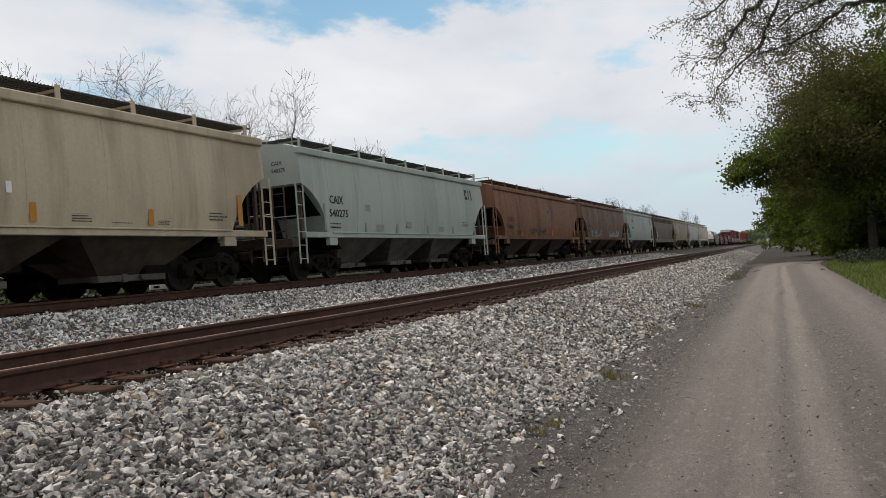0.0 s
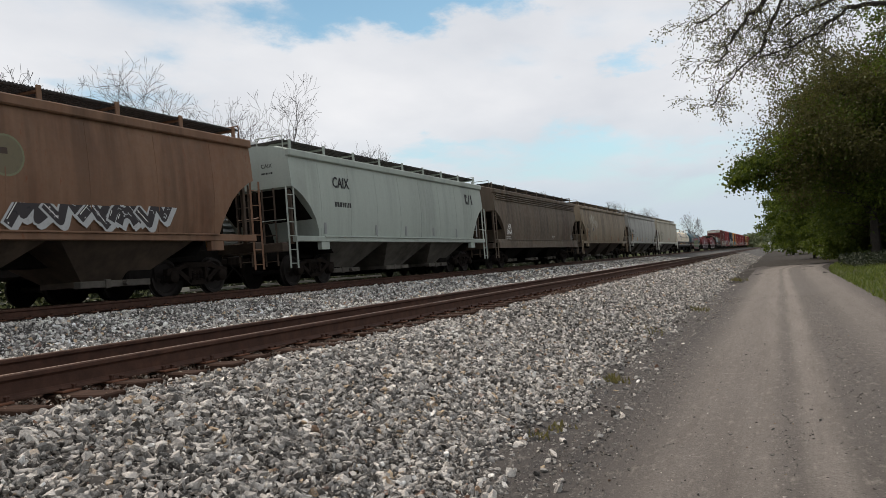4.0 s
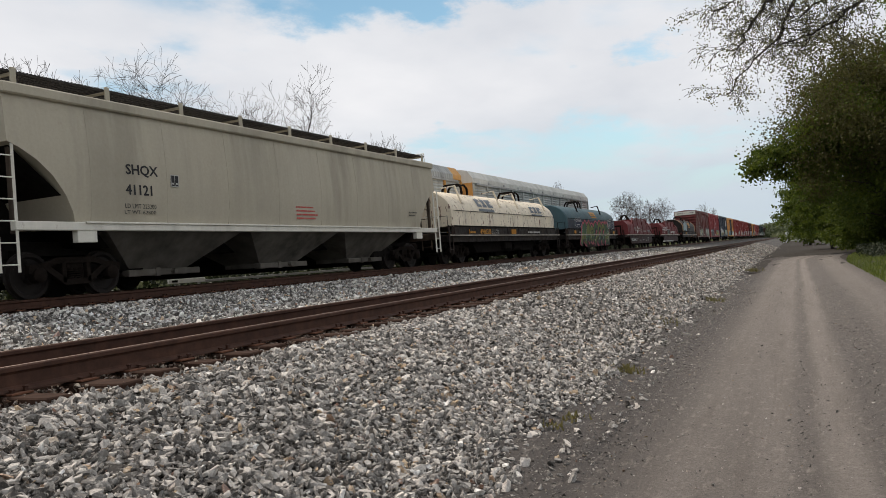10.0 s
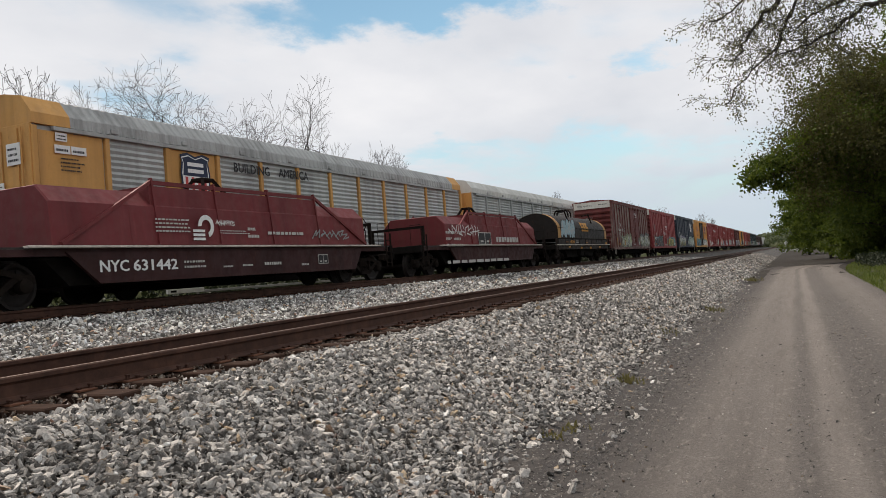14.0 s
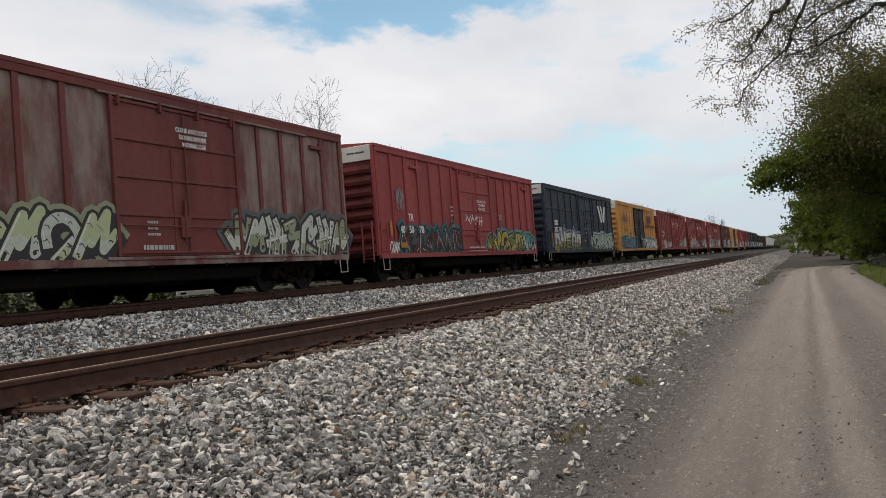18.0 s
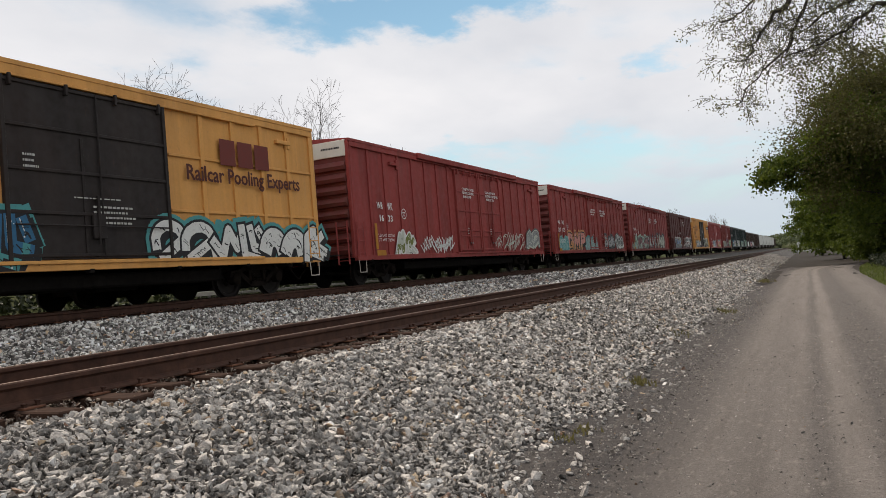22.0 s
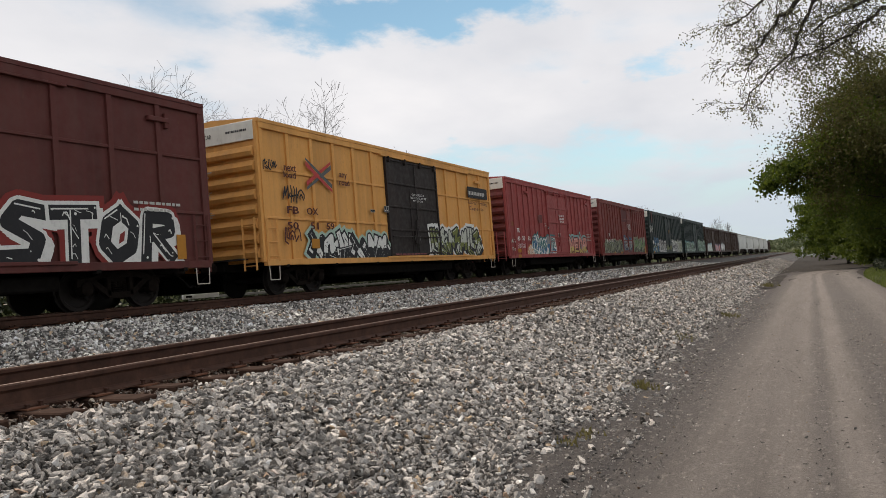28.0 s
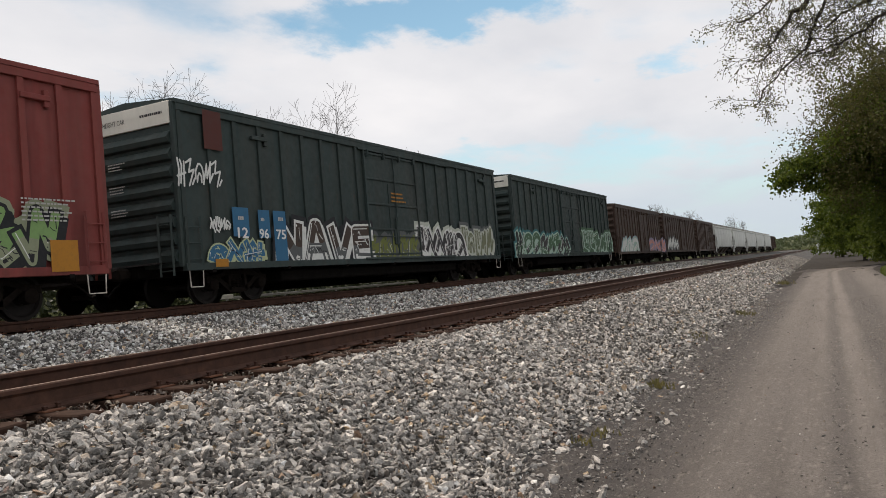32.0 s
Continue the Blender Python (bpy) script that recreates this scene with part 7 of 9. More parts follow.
    fit_text(k, '40', 1.585, -6.98, 1.69, 0.34, 0.27, M_WHITE, 0.012)
    fit_text(k, '50', 1.585, -6.31, 1.69, 0.38, 0.27, M_WHITE, 0.012)
    fit_text(k, '78', 1.585, -5.48, 1.70, 0.39, 0.27, M_WHITE, 0.012)
    graffiti(k, 1.585, -6.94, 0.72, 5.22, 1.37, 6, (G_SMOKE, G_BROWND,), G_BLACK, G_TEALD, 189, 0)
    graffiti(k, 1.585, 1.47, 0.72, 4.63, 1.32, 4, (G_GOLD, G_OLIVE,), G_BLACK, G_TEAL, 190, 0)
    graffiti(k, 1.585, 6.17, 0.72, 2.05, 1.17, 3, (G_TEAL, G_MINT,), G_BLACK, G_TEAL, 191, 0)
    graffiti(k, 1.585, -7.78, 0.84, 0.64, 0.63, 3, (None,), G_WHITE, None, 192, 2)
    graffiti(k, 1.585, -7.10, 2.46, 0.59, 0.94, 3, (None,), G_GREY, None, 193, 2)
    graffiti(k, 1.585, -0.96, 2.01, 1.87, 0.70, 3, (None,), G_WHITE, None, 194, 2)
    door_note(k, 0.3, 3.15)
    fit_text(k, '25', 1.586, 2.95, 2.45, 0.42, 0.26, G_TEALP, 0.0)
    fit_text(k, 'YEARS', 1.586, 2.95, 2.15, 0.62, 0.2, G_TEALD, 0.0)
    bars(k, 1.587, -2.52, 2.42, 0.30, 0.49, 3, M_WHITE, 196)
    patch(k, 'placard', 1.585, -2.51, 2.01, 0.32, 0.25, M_WHITE)
    patch(k, 'placard', 1.585, -7.05, 1.16, 0.50, 0.19, M_YELLOW)
    bars(k, 1.587, -0.82, 0.93, 2.03, 0.33, 2, M_WHITE, 199)
    patch(k, 'reflector', 1.585, -7.76, 1.57, 0.16, 0.55, M_YELLOW)
    cap_writing(k)
    k = c[17]
    patch(k, 'plate', 1.585, -6.83, 2.43, 0.58, 0.29, M_WHITE)
    patch(k, 'plate', 1.585, -6.83, 2.04, 0.55, 0.26, M_WHITE)
    patch(k, 'plate', 1.585, -6.04, 2.07, 0.55, 0.25, M_WHITE)
    fit_text(k, '473', 1.622, -6.79, 2.06, 0.47, 0.20, M_DARKINK, 0.012)
    fit_text(k, '525', 1.622, -6.01, 2.07, 0.49, 0.21, M_DARKINK, 0.012)
    bars(k, 1.622, -6.73, 2.48, 0.40, 0.18, 1, M_DARKINK, 2)
    slant_emblem(k, 1.60, 3.75, 2.87, 2.38, 1.16)
    graffiti(k, 1.585, -6.97, 0.72, 5.88, 1.51, 6, (G_PALE, G_OLIVE,), G_BLACK, G_LILAC, 211, 0, 'DNEOR')
    graffiti(k, 1.585, 1.69, 0.80, 6.32, 1.36, 6, (G_MINT, G_PALE,), G_BLACK, G_MINT, 212, 0)
    patch(k, 'reflector', 1.585, -7.53, 1.13, 0.17, 0.82, M_YELLOW)
    patch(k, 'reflector', 1.585, -5.33, 1.09, 0.12, 0.45, M_YELLOW)
    patch(k, 'reflector', 1.585, -1.79, 1.17, 0.17, 0.42, M_YELLOW)
    patch(k, 'placard', 1.585, -6.81, 0.86, 0.44, 0.19, M_YELLOW)
    bars(k, 1.587, -0.35, 2.29, 1.51, 0.08, 1, M_WHITE, 217)
    patch(k, 'placard', 1.585, -0.35, 1.48, 0.42, 0.14, M_YELLOW)
    patch(k, 'placard', 1.585, -5.11, 2.27, 0.27, 0.25, M_DARKINK)
    bars(k, 1.587, 0.09, 1.73, 0.50, 0.49, 2, M_WHITE, 220)
    cap_writing(k)
    k = c[18]
    fit_text(k, 'next', 1.585, -6.87, 3.40, 0.48, 0.17, G_BROWND, 0.012)
    fit_text(k, 'load', 1.585, -6.88, 3.23, 0.48, 0.17, G_BROWND, 0.012)
    fit_text(k, 'any', 1.585, -4.71, 3.36, 0.45, 0.20, G_BROWND, 0.012)
    fit_text(k, 'road', 1.585, -4.77, 3.22, 0.53, 0.20, G_BROWND, 0.012)
    cross_emblem(k, 1.60, -6.20, 2.95, 1.26, 0.97, G_RED, G_BLUE)
    fit_text(k, 'FB', 1.585, -6.16, 2.36, 0.48, 0.25, G_BROWND, 0.012)
    fit_text(k, 'OX', 1.585, -5.44, 2.36, 0.47, 0.26, G_BROWND, 0.012)
    graffiti(k, 1.585, -7.40, 0.72, 6.03, 1.24, 6, (G_TEAL, G_BLUE,), G_BLACK, G_TEAL, 230, 0)
    graffiti(k, 1.585, 1.74, 0.72, 6.57, 1.26, 6, (G_WHITE,), G_BLACK, G_TEAL, 231, 0)
    patch(k, 'plate', 1.585, -6.16, 1.71, 0.46, 0.27, G_BLACK)
    patch(k, 'plate', 1.585, -5.47, 1.71, 0.52, 0.28, G_BLACK)
    patch(k, 'plate', 1.585, -6.20, 1.13, 0.45, 0.35, G_BLACK)
    patch(k, 'plate', 1.585, -5.52, 1.08, 0.59, 0.39, G_BLACK)
    fit_text(k, '505', 1.624, -6.14, 1.74, 0.43, 0.20, M_WHITE, 0.008)
    fit_text(k, '772', 1.624, -5.45, 1.74, 0.47, 0.20, M_WHITE, 0.008)
    fit_text(k, 'LD LMT', 1.624, -6.18, 1.32, 0.43, 0.09, M_WHITE, 0.008)
    fit_text(k, '214700', 1.624, -5.47, 1.31, 0.47, 0.10, M_WHITE, 0.008)
    fit_text(k, 'LT WT', 1.624, -6.19, 1.15, 0.43, 0.09, M_WHITE, 0.008)
    fit_text(k, '71300', 1.624, -5.35, 1.13, 0.34, 0.10, M_WHITE, 0.008)
    for y in (4.04, 4.72, 5.40):
        patch(k, 'emblem', 1.600, y, 3.30, 0.58, 0.66, G_BROWNR)
    fit_text(k, 'Railcar Pooling Experts', 1.585, 2.83, 2.72, 4.49, 0.50, G_BROWND, 0.012)
    patch(k, 'placard', 1.585, -3.89, 2.13, 0.28, 0.25, G_BROWND)
    patch(k, 'placard', 1.585, -6.91, 0.89, 0.48, 0.12, M_YELLOW)
    bars(k, 1.587, -1.41, 2.74, 0.33, 0.33, 3, M_WHITE, 246)
    bars(k, 1.587, -0.34, 2.22, 1.37, 0.06, 1, M_WHITE, 247)
    bars(k, 1.587, 0.11, 1.71, 1.15, 0.43, 4, M_WHITE, 248)
    cap_writing(k)
    k = c[19]
    fit_text(k, 'WR', 1.585, -8.28, 2.52, 0.42, 0.24, M_WHITE, 0.012)
    fit_text(k, 'WK', 1.585, -7.56, 2.50, 0.37, 0.26, M_WHITE, 0.012)
    fit_text(k, '16', 1.585, -8.14, 2.10, 0.29, 0.23, M_WHITE, 0.012)
    fit_text(k, '33', 1.585, -7.57, 2.10, 0.34, 0.23, M_WHITE, 0.012)
    ring(k, 1.586, -6.31, 2.42, 0.19)
    graffiti(k, 1.585, -7.0, 0.79, 1.3, 1.08, 2, (G_OLIVE, G_PALE,), G_WHITE, None, 256, 0)
    graffiti(k, 1.585, -5.05, 0.85, 2.84, 0.96, 4, (None,), G_WHITE, None, 257, 1)
    graffiti(k, 1.585, 2.78, 0.83, 3.78, 1.25, 5, (None,), G_PALE, None, 258, 1)
    graffiti(k, 1.585, 7.10, 1.08, 1.99, 1.08, 2, (G_GREY,), G_PALE, G_GREYD, 259, 0)
    patch(k, 'reflector', 1.585, -8.53, 1.15, 0.16, 0.87, M_YELLOW)
    patch(k, 'placard', 1.585, -8.49, 0.94, 0.61, 0.18, M_YELLOW)
    fit_text(k, 'LD LMT 207500', 1.585, -8.30, 1.57, 1.12, 0.10, M_WHITE, 0)
    fit_text(k, 'LT WT 78500', 1.585, -8.31, 1.42, 1.12, 0.10, M_WHITE, 0)
    door_writing(k)
    cap_writing(k)
    k = c[20]
    fit_text(k, 'WR', 1.585, -8.71, 2.49, 0.43, 0.25, M_WHITE, 0.012)
    fit_text(k, 'WK', 1.585, -7.92, 2.49, 0.43, 0.26, M_WHITE, 0.012)
    fit_text(k, '737', 1.585, -8.74, 2.07, 0.51, 0.24, M_WHITE, 0.012)
    fit_text(k, '175', 1.585, -7.86, 2.06, 0.50, 0.25, M_WHITE, 0.012)
    ring(k, 1.586, -6.67, 2.41, 0.19)
    graffiti(k, 1.585, -8.46, 0.81, 1.64, 1.01, 4, (G_TEALP,), G_TEAL, G_TEALP, 272, 0)
    graffiti(k, 1.585, -6.87, 0.72, 4.27, 1.48, 3, (G_ROSE, G_PEACH,), G_BLACK, G_PEACH, 273, 0, 'DMP')
    graffiti(k, 1.585, -2.70, 0.72, 3.05, 1.14, 4, (G_TEALP,), G_GREY, G_TEAL, 274, 0)
    graffiti(k, 1.585, 2.62, 0.90, 2.94, 1.22, 4, (G_SILVER,), G_BLACK, G_SMOKE, 275, 0)
    graffiti(k, 1.585, 6.18, 0.86, 2.38, 1.28, 3, (G_GREYD,), G_WHITE, G_GREYD, 276, 0)
    patch(k, 'reflector', 1.585, -8.84, 1.16, 0.13, 0.81, M_YELLOW)
    patch(k, 'placard', 1.585, -8.75, 0.93, 0.48, 0.17, M_YELLOW)
    fit_text(k, 'LD LMT 207900', 1.585, -8.62, 1.52, 1.24, 0.11, M_WHITE, 0)
    fit_text(k, 'LT WT 78100', 1.585, -8.63, 1.40, 1.24, 0.10, M_WHITE, 0)
    door_writing(k)
    cap_writing(k)
    k = c[21]
    fit_text(k, 'WR', 1.585, -8.19, 2.48, 0.43, 0.25, M_WHITE, 0.012)
    fit_text(k, 'WK', 1.585, -7.46, 2.49, 0.42, 0.25, M_WHITE, 0.012)
    fit_text(k, '16', 1.585, -8.06, 2.09, 0.33, 0.22, M_WHITE, 0.012)
    fit_text(k, '31', 1.585, -7.48, 2.08, 0.31, 0.22, M_WHITE, 0.012)
    ring(k, 1.586, -6.22, 2.42, 0.19)
    graffiti(k, 1.585, -9.14, 0.79, 2.13, 0.73, 3, (G_MINT,), G_TEAL, G_MINT, 289, 0)
    graffiti(k, 1.585, -7.44, 0.72, 5.36, 1.46, 5, (G_ROSED, G_MINT,), G_BLACK, G_MINT, 290, 0)
    graffiti(k, 1.585, -2.07, 0.81, 4.50, 1.48, 4, (G_SILVER,), G_BLACK, G_SMOKE, 291, 0)
    graffiti(k, 1.585, 2.43, 0.75, 4.26, 1.71, 4, (G_PALE,), G_BLACK, G_SMOKE, 292, 0)
    patch(k, 'reflector', 1.585, -8.43, 1.13, 0.11, 0.86, M_YELLOW)
    patch(k, 'placard', 1.585, -8.37, 0.94, 0.57, 0.19, M_YELLOW)
    door_writing(k)
    cap_writing(k)
    k = c[22]
    graffiti(k, 1.585, -5.60, 0.74, 4.5, 1.42, 3, (G_BLUEP, G_GREY,), G_BLACK, G_PALE, 298, 0, 'UNK')
    graffiti(k, 1.585, 0.51, 0.76, 6.54, 1.50, 6, (G_BLACK,), G_WHITE, G_EMBER, 299, 0, 'PASTOR')
    door_note(k, 0.45, 3.85, 0.16, 'DOOR')
    bars(k, 1.587, 5.82, 2.04, 1.51, 0.30, 2, M_WHITE, 301)
    patch(k, 'notice_plate', 1.585, -3.07, 2.45, 0.34, 0.11, M_WHITE)
    patch(k, 'notice_plate', 1.585, -1.56, 2.55, 0.25, 0.10, M_WHITE)
    patch(k, 'notice_plate', 1.585, -1.97, 2.45, 0.12, 0.29, M_WHITE)
    patch(k, 'notice_plate', 1.585, -4.09, 2.00, 0.24, 0.20, M_WHITE)
    patch(k, 'reflector', 1.585, -1.55, 1.38, 0.13, 0.47, M_YELLOW)
    patch(k, 'reflector', 1.585, 7.01, 1.01, 0.28, 0.56, M_YELLOW)
    bars(k, 1.587, -0.05, 2.28, 0.65, 0.08, 1, M_WHITE, 308)
    k = c[23]
    fit_text(k, 'next', 1.585, -7.27, 3.42, 0.57, 0.18, G_BROWND, 0.012)
    fit_text(k, 'load', 1.585, -7.30, 3.23, 0.57, 0.18, G_BROWND, 0.012)
    fit_text(k, 'any', 1.585, -4.45, 3.41, 0.44, 0.20, G_BROWND, 0.012)
    fit_text(k, 'road', 1.585, -4.48, 3.22, 0.59, 0.19, G_BROWND, 0.012)
    cross_emblem(k, 1.60, -6.20, 2.96, 1.32, 0.95, G_RED, G_GREYD)
    fit_text(k, 'FB', 1.585, -7.25, 2.23, 0.56, 0.21, G_BROWND, 0.012)
    fit_text(k, 'OX', 1.585, -6.32, 2.23, 0.58, 0.21, G_BROWND, 0.012)
    fit_text(k, '50', 1.585, -7.28, 1.80, 0.53, 0.20, G_BROWND, 0.012)
    fit_text(k, '51', 1.585, -6.17, 1.81, 0.41, 0.21, G_BROWND, 0.012)
    fit_text(k, '59', 1.585, -5.36, 1.82, 0.43, 0.21, G_BROWND, 0.012)
    graffiti(k, 1.585, -6.25, 0.72, 4.55, 1.15, 5, (G_WHITE, G_BLACK,), G_BLACK, G_MINT, 320, 0)
    graffiti(k, 1.585, 1.71, 0.88, 4.86, 1.34, 6, (G_PALE, G_OLIVE,), G_BLACK, G_WHITE, 321, 0)
    graffiti(k, 1.585, -7.36, 2.49, 1.03, 0.62, 3, (None,), G_BLACK, None, 322, 2)
    graffiti(k, 1.585, -8.14, 3.36, 0.59, 0.37, 3, (None,), G_BLACK, None, 323, 2)
    graffiti(k, 1.585, -7.43, 1.34, 0.76, 0.57, 3, (None,), G_BROWND, None, 324, 2)
    patch(k, "plate", 1.585, 5.55, 3.45, 2.18, 0.47, G_BLACK)
    bars(k, 1.622, 5.65, 3.50, 1.98, 0.37, 1, M_WHITE, 2)
    fit_text(k, 'Railcar Pooling', 1.585, 5.53, 3.12, 2.14, 0.21, G_BROWND, 0.004)
    fit_text(k, 'Experts', 1.585, 5.65, 2.87, 1.54, 0.20, G_BROWND, 0.004)
    fit_text(k, 'CLOSE AND LOCK', 1.585, 0.34, 3.20, 1.03, 0.08, M_WHITE, 0)
    fit_text(k, 'BOTH DOORS BEFORE', 1.585, 0.26, 3.08, 1.23, 0.08, M_WHITE, 0)
    fit_text(k, 'MOVING CAR', 1.585, 0.43, 2.98, 0.80, 0.07, M_WHITE, 0)
    patch(k, 'placard', 1.585, -1.78, 2.50, 0.32, 0.22, M_WHITE)
    patch(k, 'placard', 1.585, -2.70, 2.46, 0.30, 0.09, M_WHITE)
    patch(k, 'placard', 1.585, 0.38, 1.55, 0.39, 0.22, M_WHITE)
    patch(k, 'placard', 1.585, -6.17, 1.26, 0.39, 0.28, M_YELLOW)
    bars(k, 1.587, -1.16, 0.92, 2.78, 0.20, 2, G_ROSED, 336)
    cap_writing(k)
    k = c[24]
    fit_text(k, 'TR', 1.585, -7.04, 2.06, 0.41, 0.23, M_WHITE, 0.012)
    fit_text(k, '40', 1.585, -7.05, 1.65, 0.42, 0.22, M_WHITE, 0.012)
    fit_text(k, '50', 1.585, -6.33, 1.67, 0.40, 0.23, M_WHITE, 0.012)
    fit_text(k, '81', 1.585, -5.46, 1.67, 0.36, 0.23, M_WHITE, 0.012)
    fit_text(k, 'LD LMT 211300', 1.585, -7.05, 1.41, 1.16, 0.10, M_WHITE, 0)
    fit_text(k, 'LT WT 74300', 1.585, -7.06, 1.28, 1.16, 0.10, M_WHITE, 0)
    graffiti(k, 1.585, -5.47, 0.72, 0.85, 0.70, 3, (G_PEACH,), G_WHITE, G_PEACH, 345, 0)
    graffiti(k, 1.585, -4.71, 0.72, 3.83, 1.32, 4, (G_TEALD, G_BLUE,), G_WHITE, G_TEALD, 346, 0)
    graffiti(k, 1.585, 2.09, 0.72, 3.99, 1.43, 5, (G_ROSE, G_GOLDP,), G_WINE, G_TEALP, 347, 0, 'NEOR')
    patch(k, 'placard', 1.585, -7.08, 1.07, 0.47, 0.19, M_YELLOW)
    patch(k, 'placard', 1.585, -7.05, 0.82, 0.41, 0.15, M_YELLOW)
    patch(k, 'paint_patch', 1.585, -3.42, 2.66, 0.62, 0.42, P_PLUM)
    patch(k, 'plate', 1.60, -2.3, 1.52, 0.8, 0.46, G_GREY)
    door_note(k, 0.2, 3.12)
    patch(k, 'placard', 1.585, -4.76, 1.66, 0.31, 0.25, M_WHITE)
    patch(k, 'placard', 1.585, -0.08, 1.63, 0.43, 0.52, M_WHITE)
    bars(k, 1.587, -2.51, 2.47, 0.28, 0.21, 2, M_WHITE, 354)
    patch(k, 'placard', 1.585, -2.00, 2.36, 0.20, 0.12, M_WHITE)
    bars(k, 1.587, 6.08, 1.75, 1.21, 0.48, 5, M_WHITE, 356)
    graffiti(k, 1.585, -7.84, 1.44, 0.58, 0.38, 2, (None,), G_PALE, None, 357, 2)
    graffiti(k, 1.585, -7.83, 1.08, 0.51, 0.32, 2, (None,), G_PALE, None, 358, 2)
    graffiti(k, 1.585, -7.71, 2.33, 0.32, 0.29, 3, (None,), G_BROWN, None, 359, 2)
    cap_writing(k)
    k = c[25]
    fit_text(k, '40', 1.585, -6.81, 1.71, 0.43, 0.24, M_WHITE, 0.012)
    fit_text(k, '51', 1.585, -6.08, 1.72, 0.39, 0.25, M_WHITE, 0.012)
    fit_text(k, '92', 1.585, -5.26, 1.74, 0.39, 0.25, M_WHITE, 0.012)
    fit_text(k, 'TR', 1.585, -6.05, 2.14, 0.39, 0.25, M_WHITE, 0.012)
    graffiti(k, 1.585, -7.37, 0.72, 5.65, 1.19, 7, (G_OLIVEG, G_SAGE,), G_BLACK, G_SAGE, 368, 0)
    graffiti(k, 1.585, -0.95, 1.04, 2.67, 1.18, 5, (G_SILVER,), G_NAVY, G_BLUE, 369, 0)
    graffiti(k, 1.585, 2.46, 0.80, 4.45, 1.41, 5, (G_GREENL, G_SAGE,), G_BLACK, G_SAGE, 370, 0)
    patch(k, 'placard', 1.585, -4.69, 0.92, 0.43, 0.12, M_YELLOW)
    patch(k, 'placard', 1.585, -2.51, 0.91, 0.49, 0.13, M_YELLOW)
    patch(k, 'placard', 1.585, -0.18, 0.91, 0.52, 0.12, M_YELLOW)
    door_note(k, 0.45, 3.12)
    patch(k, 'placard', 1.585, -4.61, 1.68, 0.30, 0.28, M_WHITE)
    patch(k, 'placard', 1.585, 6.81, 0.87, 0.60, 0.60, M_YELLOW)
    bars(k, 1.587, 6.27, 1.81, 1.18, 0.47, 6, M_WHITE, 377)
    patch(k, 'paint_patch', 1.585, 0.61, 3.57, 0.09, 0.86, G_WINE)
    patch(k, "paint_patch", 1.574, -1.35, 3.37, 1.96, 1.02, G_WINE)
    cap_writing(k)
    k = c[26]
    patch(k, 'paint_patch', 1.585, -7.84, 1.60, 0.60, 0.73, G_BLUE)
    patch(k, 'paint_patch', 1.585, -6.87, 1.57, 0.45, 0.73, G_BLUE)
    patch(k, 'paint_patch', 1.585, -6.26, 0.94, 0.52, 1.36, G_BLUE)
    fit_text(k, '12', 1.598, -7.70, 1.56, 0.40, 0.27, M_WHITE, 0.012)
    fit_text(k, '96', 1.598, -6.87, 1.55, 0.37, 0.26, M_WHITE, 0.012)
    fit_text(k, '75', 1.598, -6.19, 1.54, 0.41, 0.26, M_WHITE, 0.012)
    bars(k, 1.598, -7.65, 1.97, 0.22, 0.23, 1, M_WHITE, 3)
    bars(k, 1.598, -6.78, 1.97, 0.21, 0.21, 1, M_WHITE, 3)
    bars(k, 1.598, -6.07, 1.99, 0.22, 0.23, 1, M_WHITE, 3)
    graffiti(k, 1.585, -9.59, 2.65, 1.45, 0.88, 5, (None,), G_WHITE, None, 391, 2)
    graffiti(k, 1.585, -8.63, 1.64, 0.69, 0.47, 4, (None,), G_WHITE, None, 392, 2)
    graffiti(k, 1.585, -8.70, 0.77, 1.87, 0.83, 3, (G_BLUE,), G_LIME, None, 393, 0)
    patch(k, 'placard', 1.585, -8.57, 0.86, 0.44, 0.19, M_YELLOW)
    graffiti(k, 1.585, -6.21, 0.72, 4.87, 1.44, 5, (G_UMBER, G_GREYD,), G_WHITE, G_BLACK, 395, 0, 'NAVE')
    graffiti(k, 1.585, -1.52, 0.80, 3.25, 1.09, 4, (G_OLIVE,), G_GREYD, G_GREYD, 396, 0)
    graffiti(k, 1.585, 1.66, 0.72, 4.04, 1.41, 4, (G_CHAR,), G_WHITE, G_PALE, 397, 0)
    graffiti(k, 1.585, 5.49, 0.72, 3.17, 1.49, 4, (G_OLIVEG,), G_PALE, G_GREYD, 398, 0)
    patch(k, 'paint_patch', 1.585, -8.64, 3.69, 0.63, 0.95, G_BROWND)
    bars(k, 1.587, 0.08, 2.83, 1.03, 0.39, 3, M_YELLOW, 400)
    cap_writing(k)
    k = c[27]
    graffiti(k, 1.585, -8.88, 0.72, 8.01, 1.46, 6, (G_GREEN, G_CHAR,), G_MINT, G_TEALD, 403, 0)
    graffiti(k, 1.585, 1.96, 0.72, 7.04, 1.65, 4, (G_GREEN,), G_MINT, G_GREEN, 404, 0)
    cap_writing(k)
    k = c[28]
    graffiti(k, 1.585, -6.72, 0.72, 5.18, 1.39, 3, (G_WHITE,), G_MINT, G_SKY, 407, 0)
    graffiti(k, 1.585, 2.76, 0.72, 6.71, 1.42, 3, (G_ROSE,), G_LILAC, G_LILAC, 408, 0)
    k = c[29]
    graffiti(k, 1.585, -7.79, 0.82, 5.14, 1.50, 3, (G_WHITE,), G_GREYD, G_GREYD, 410, 0)


marks(TRAIN)

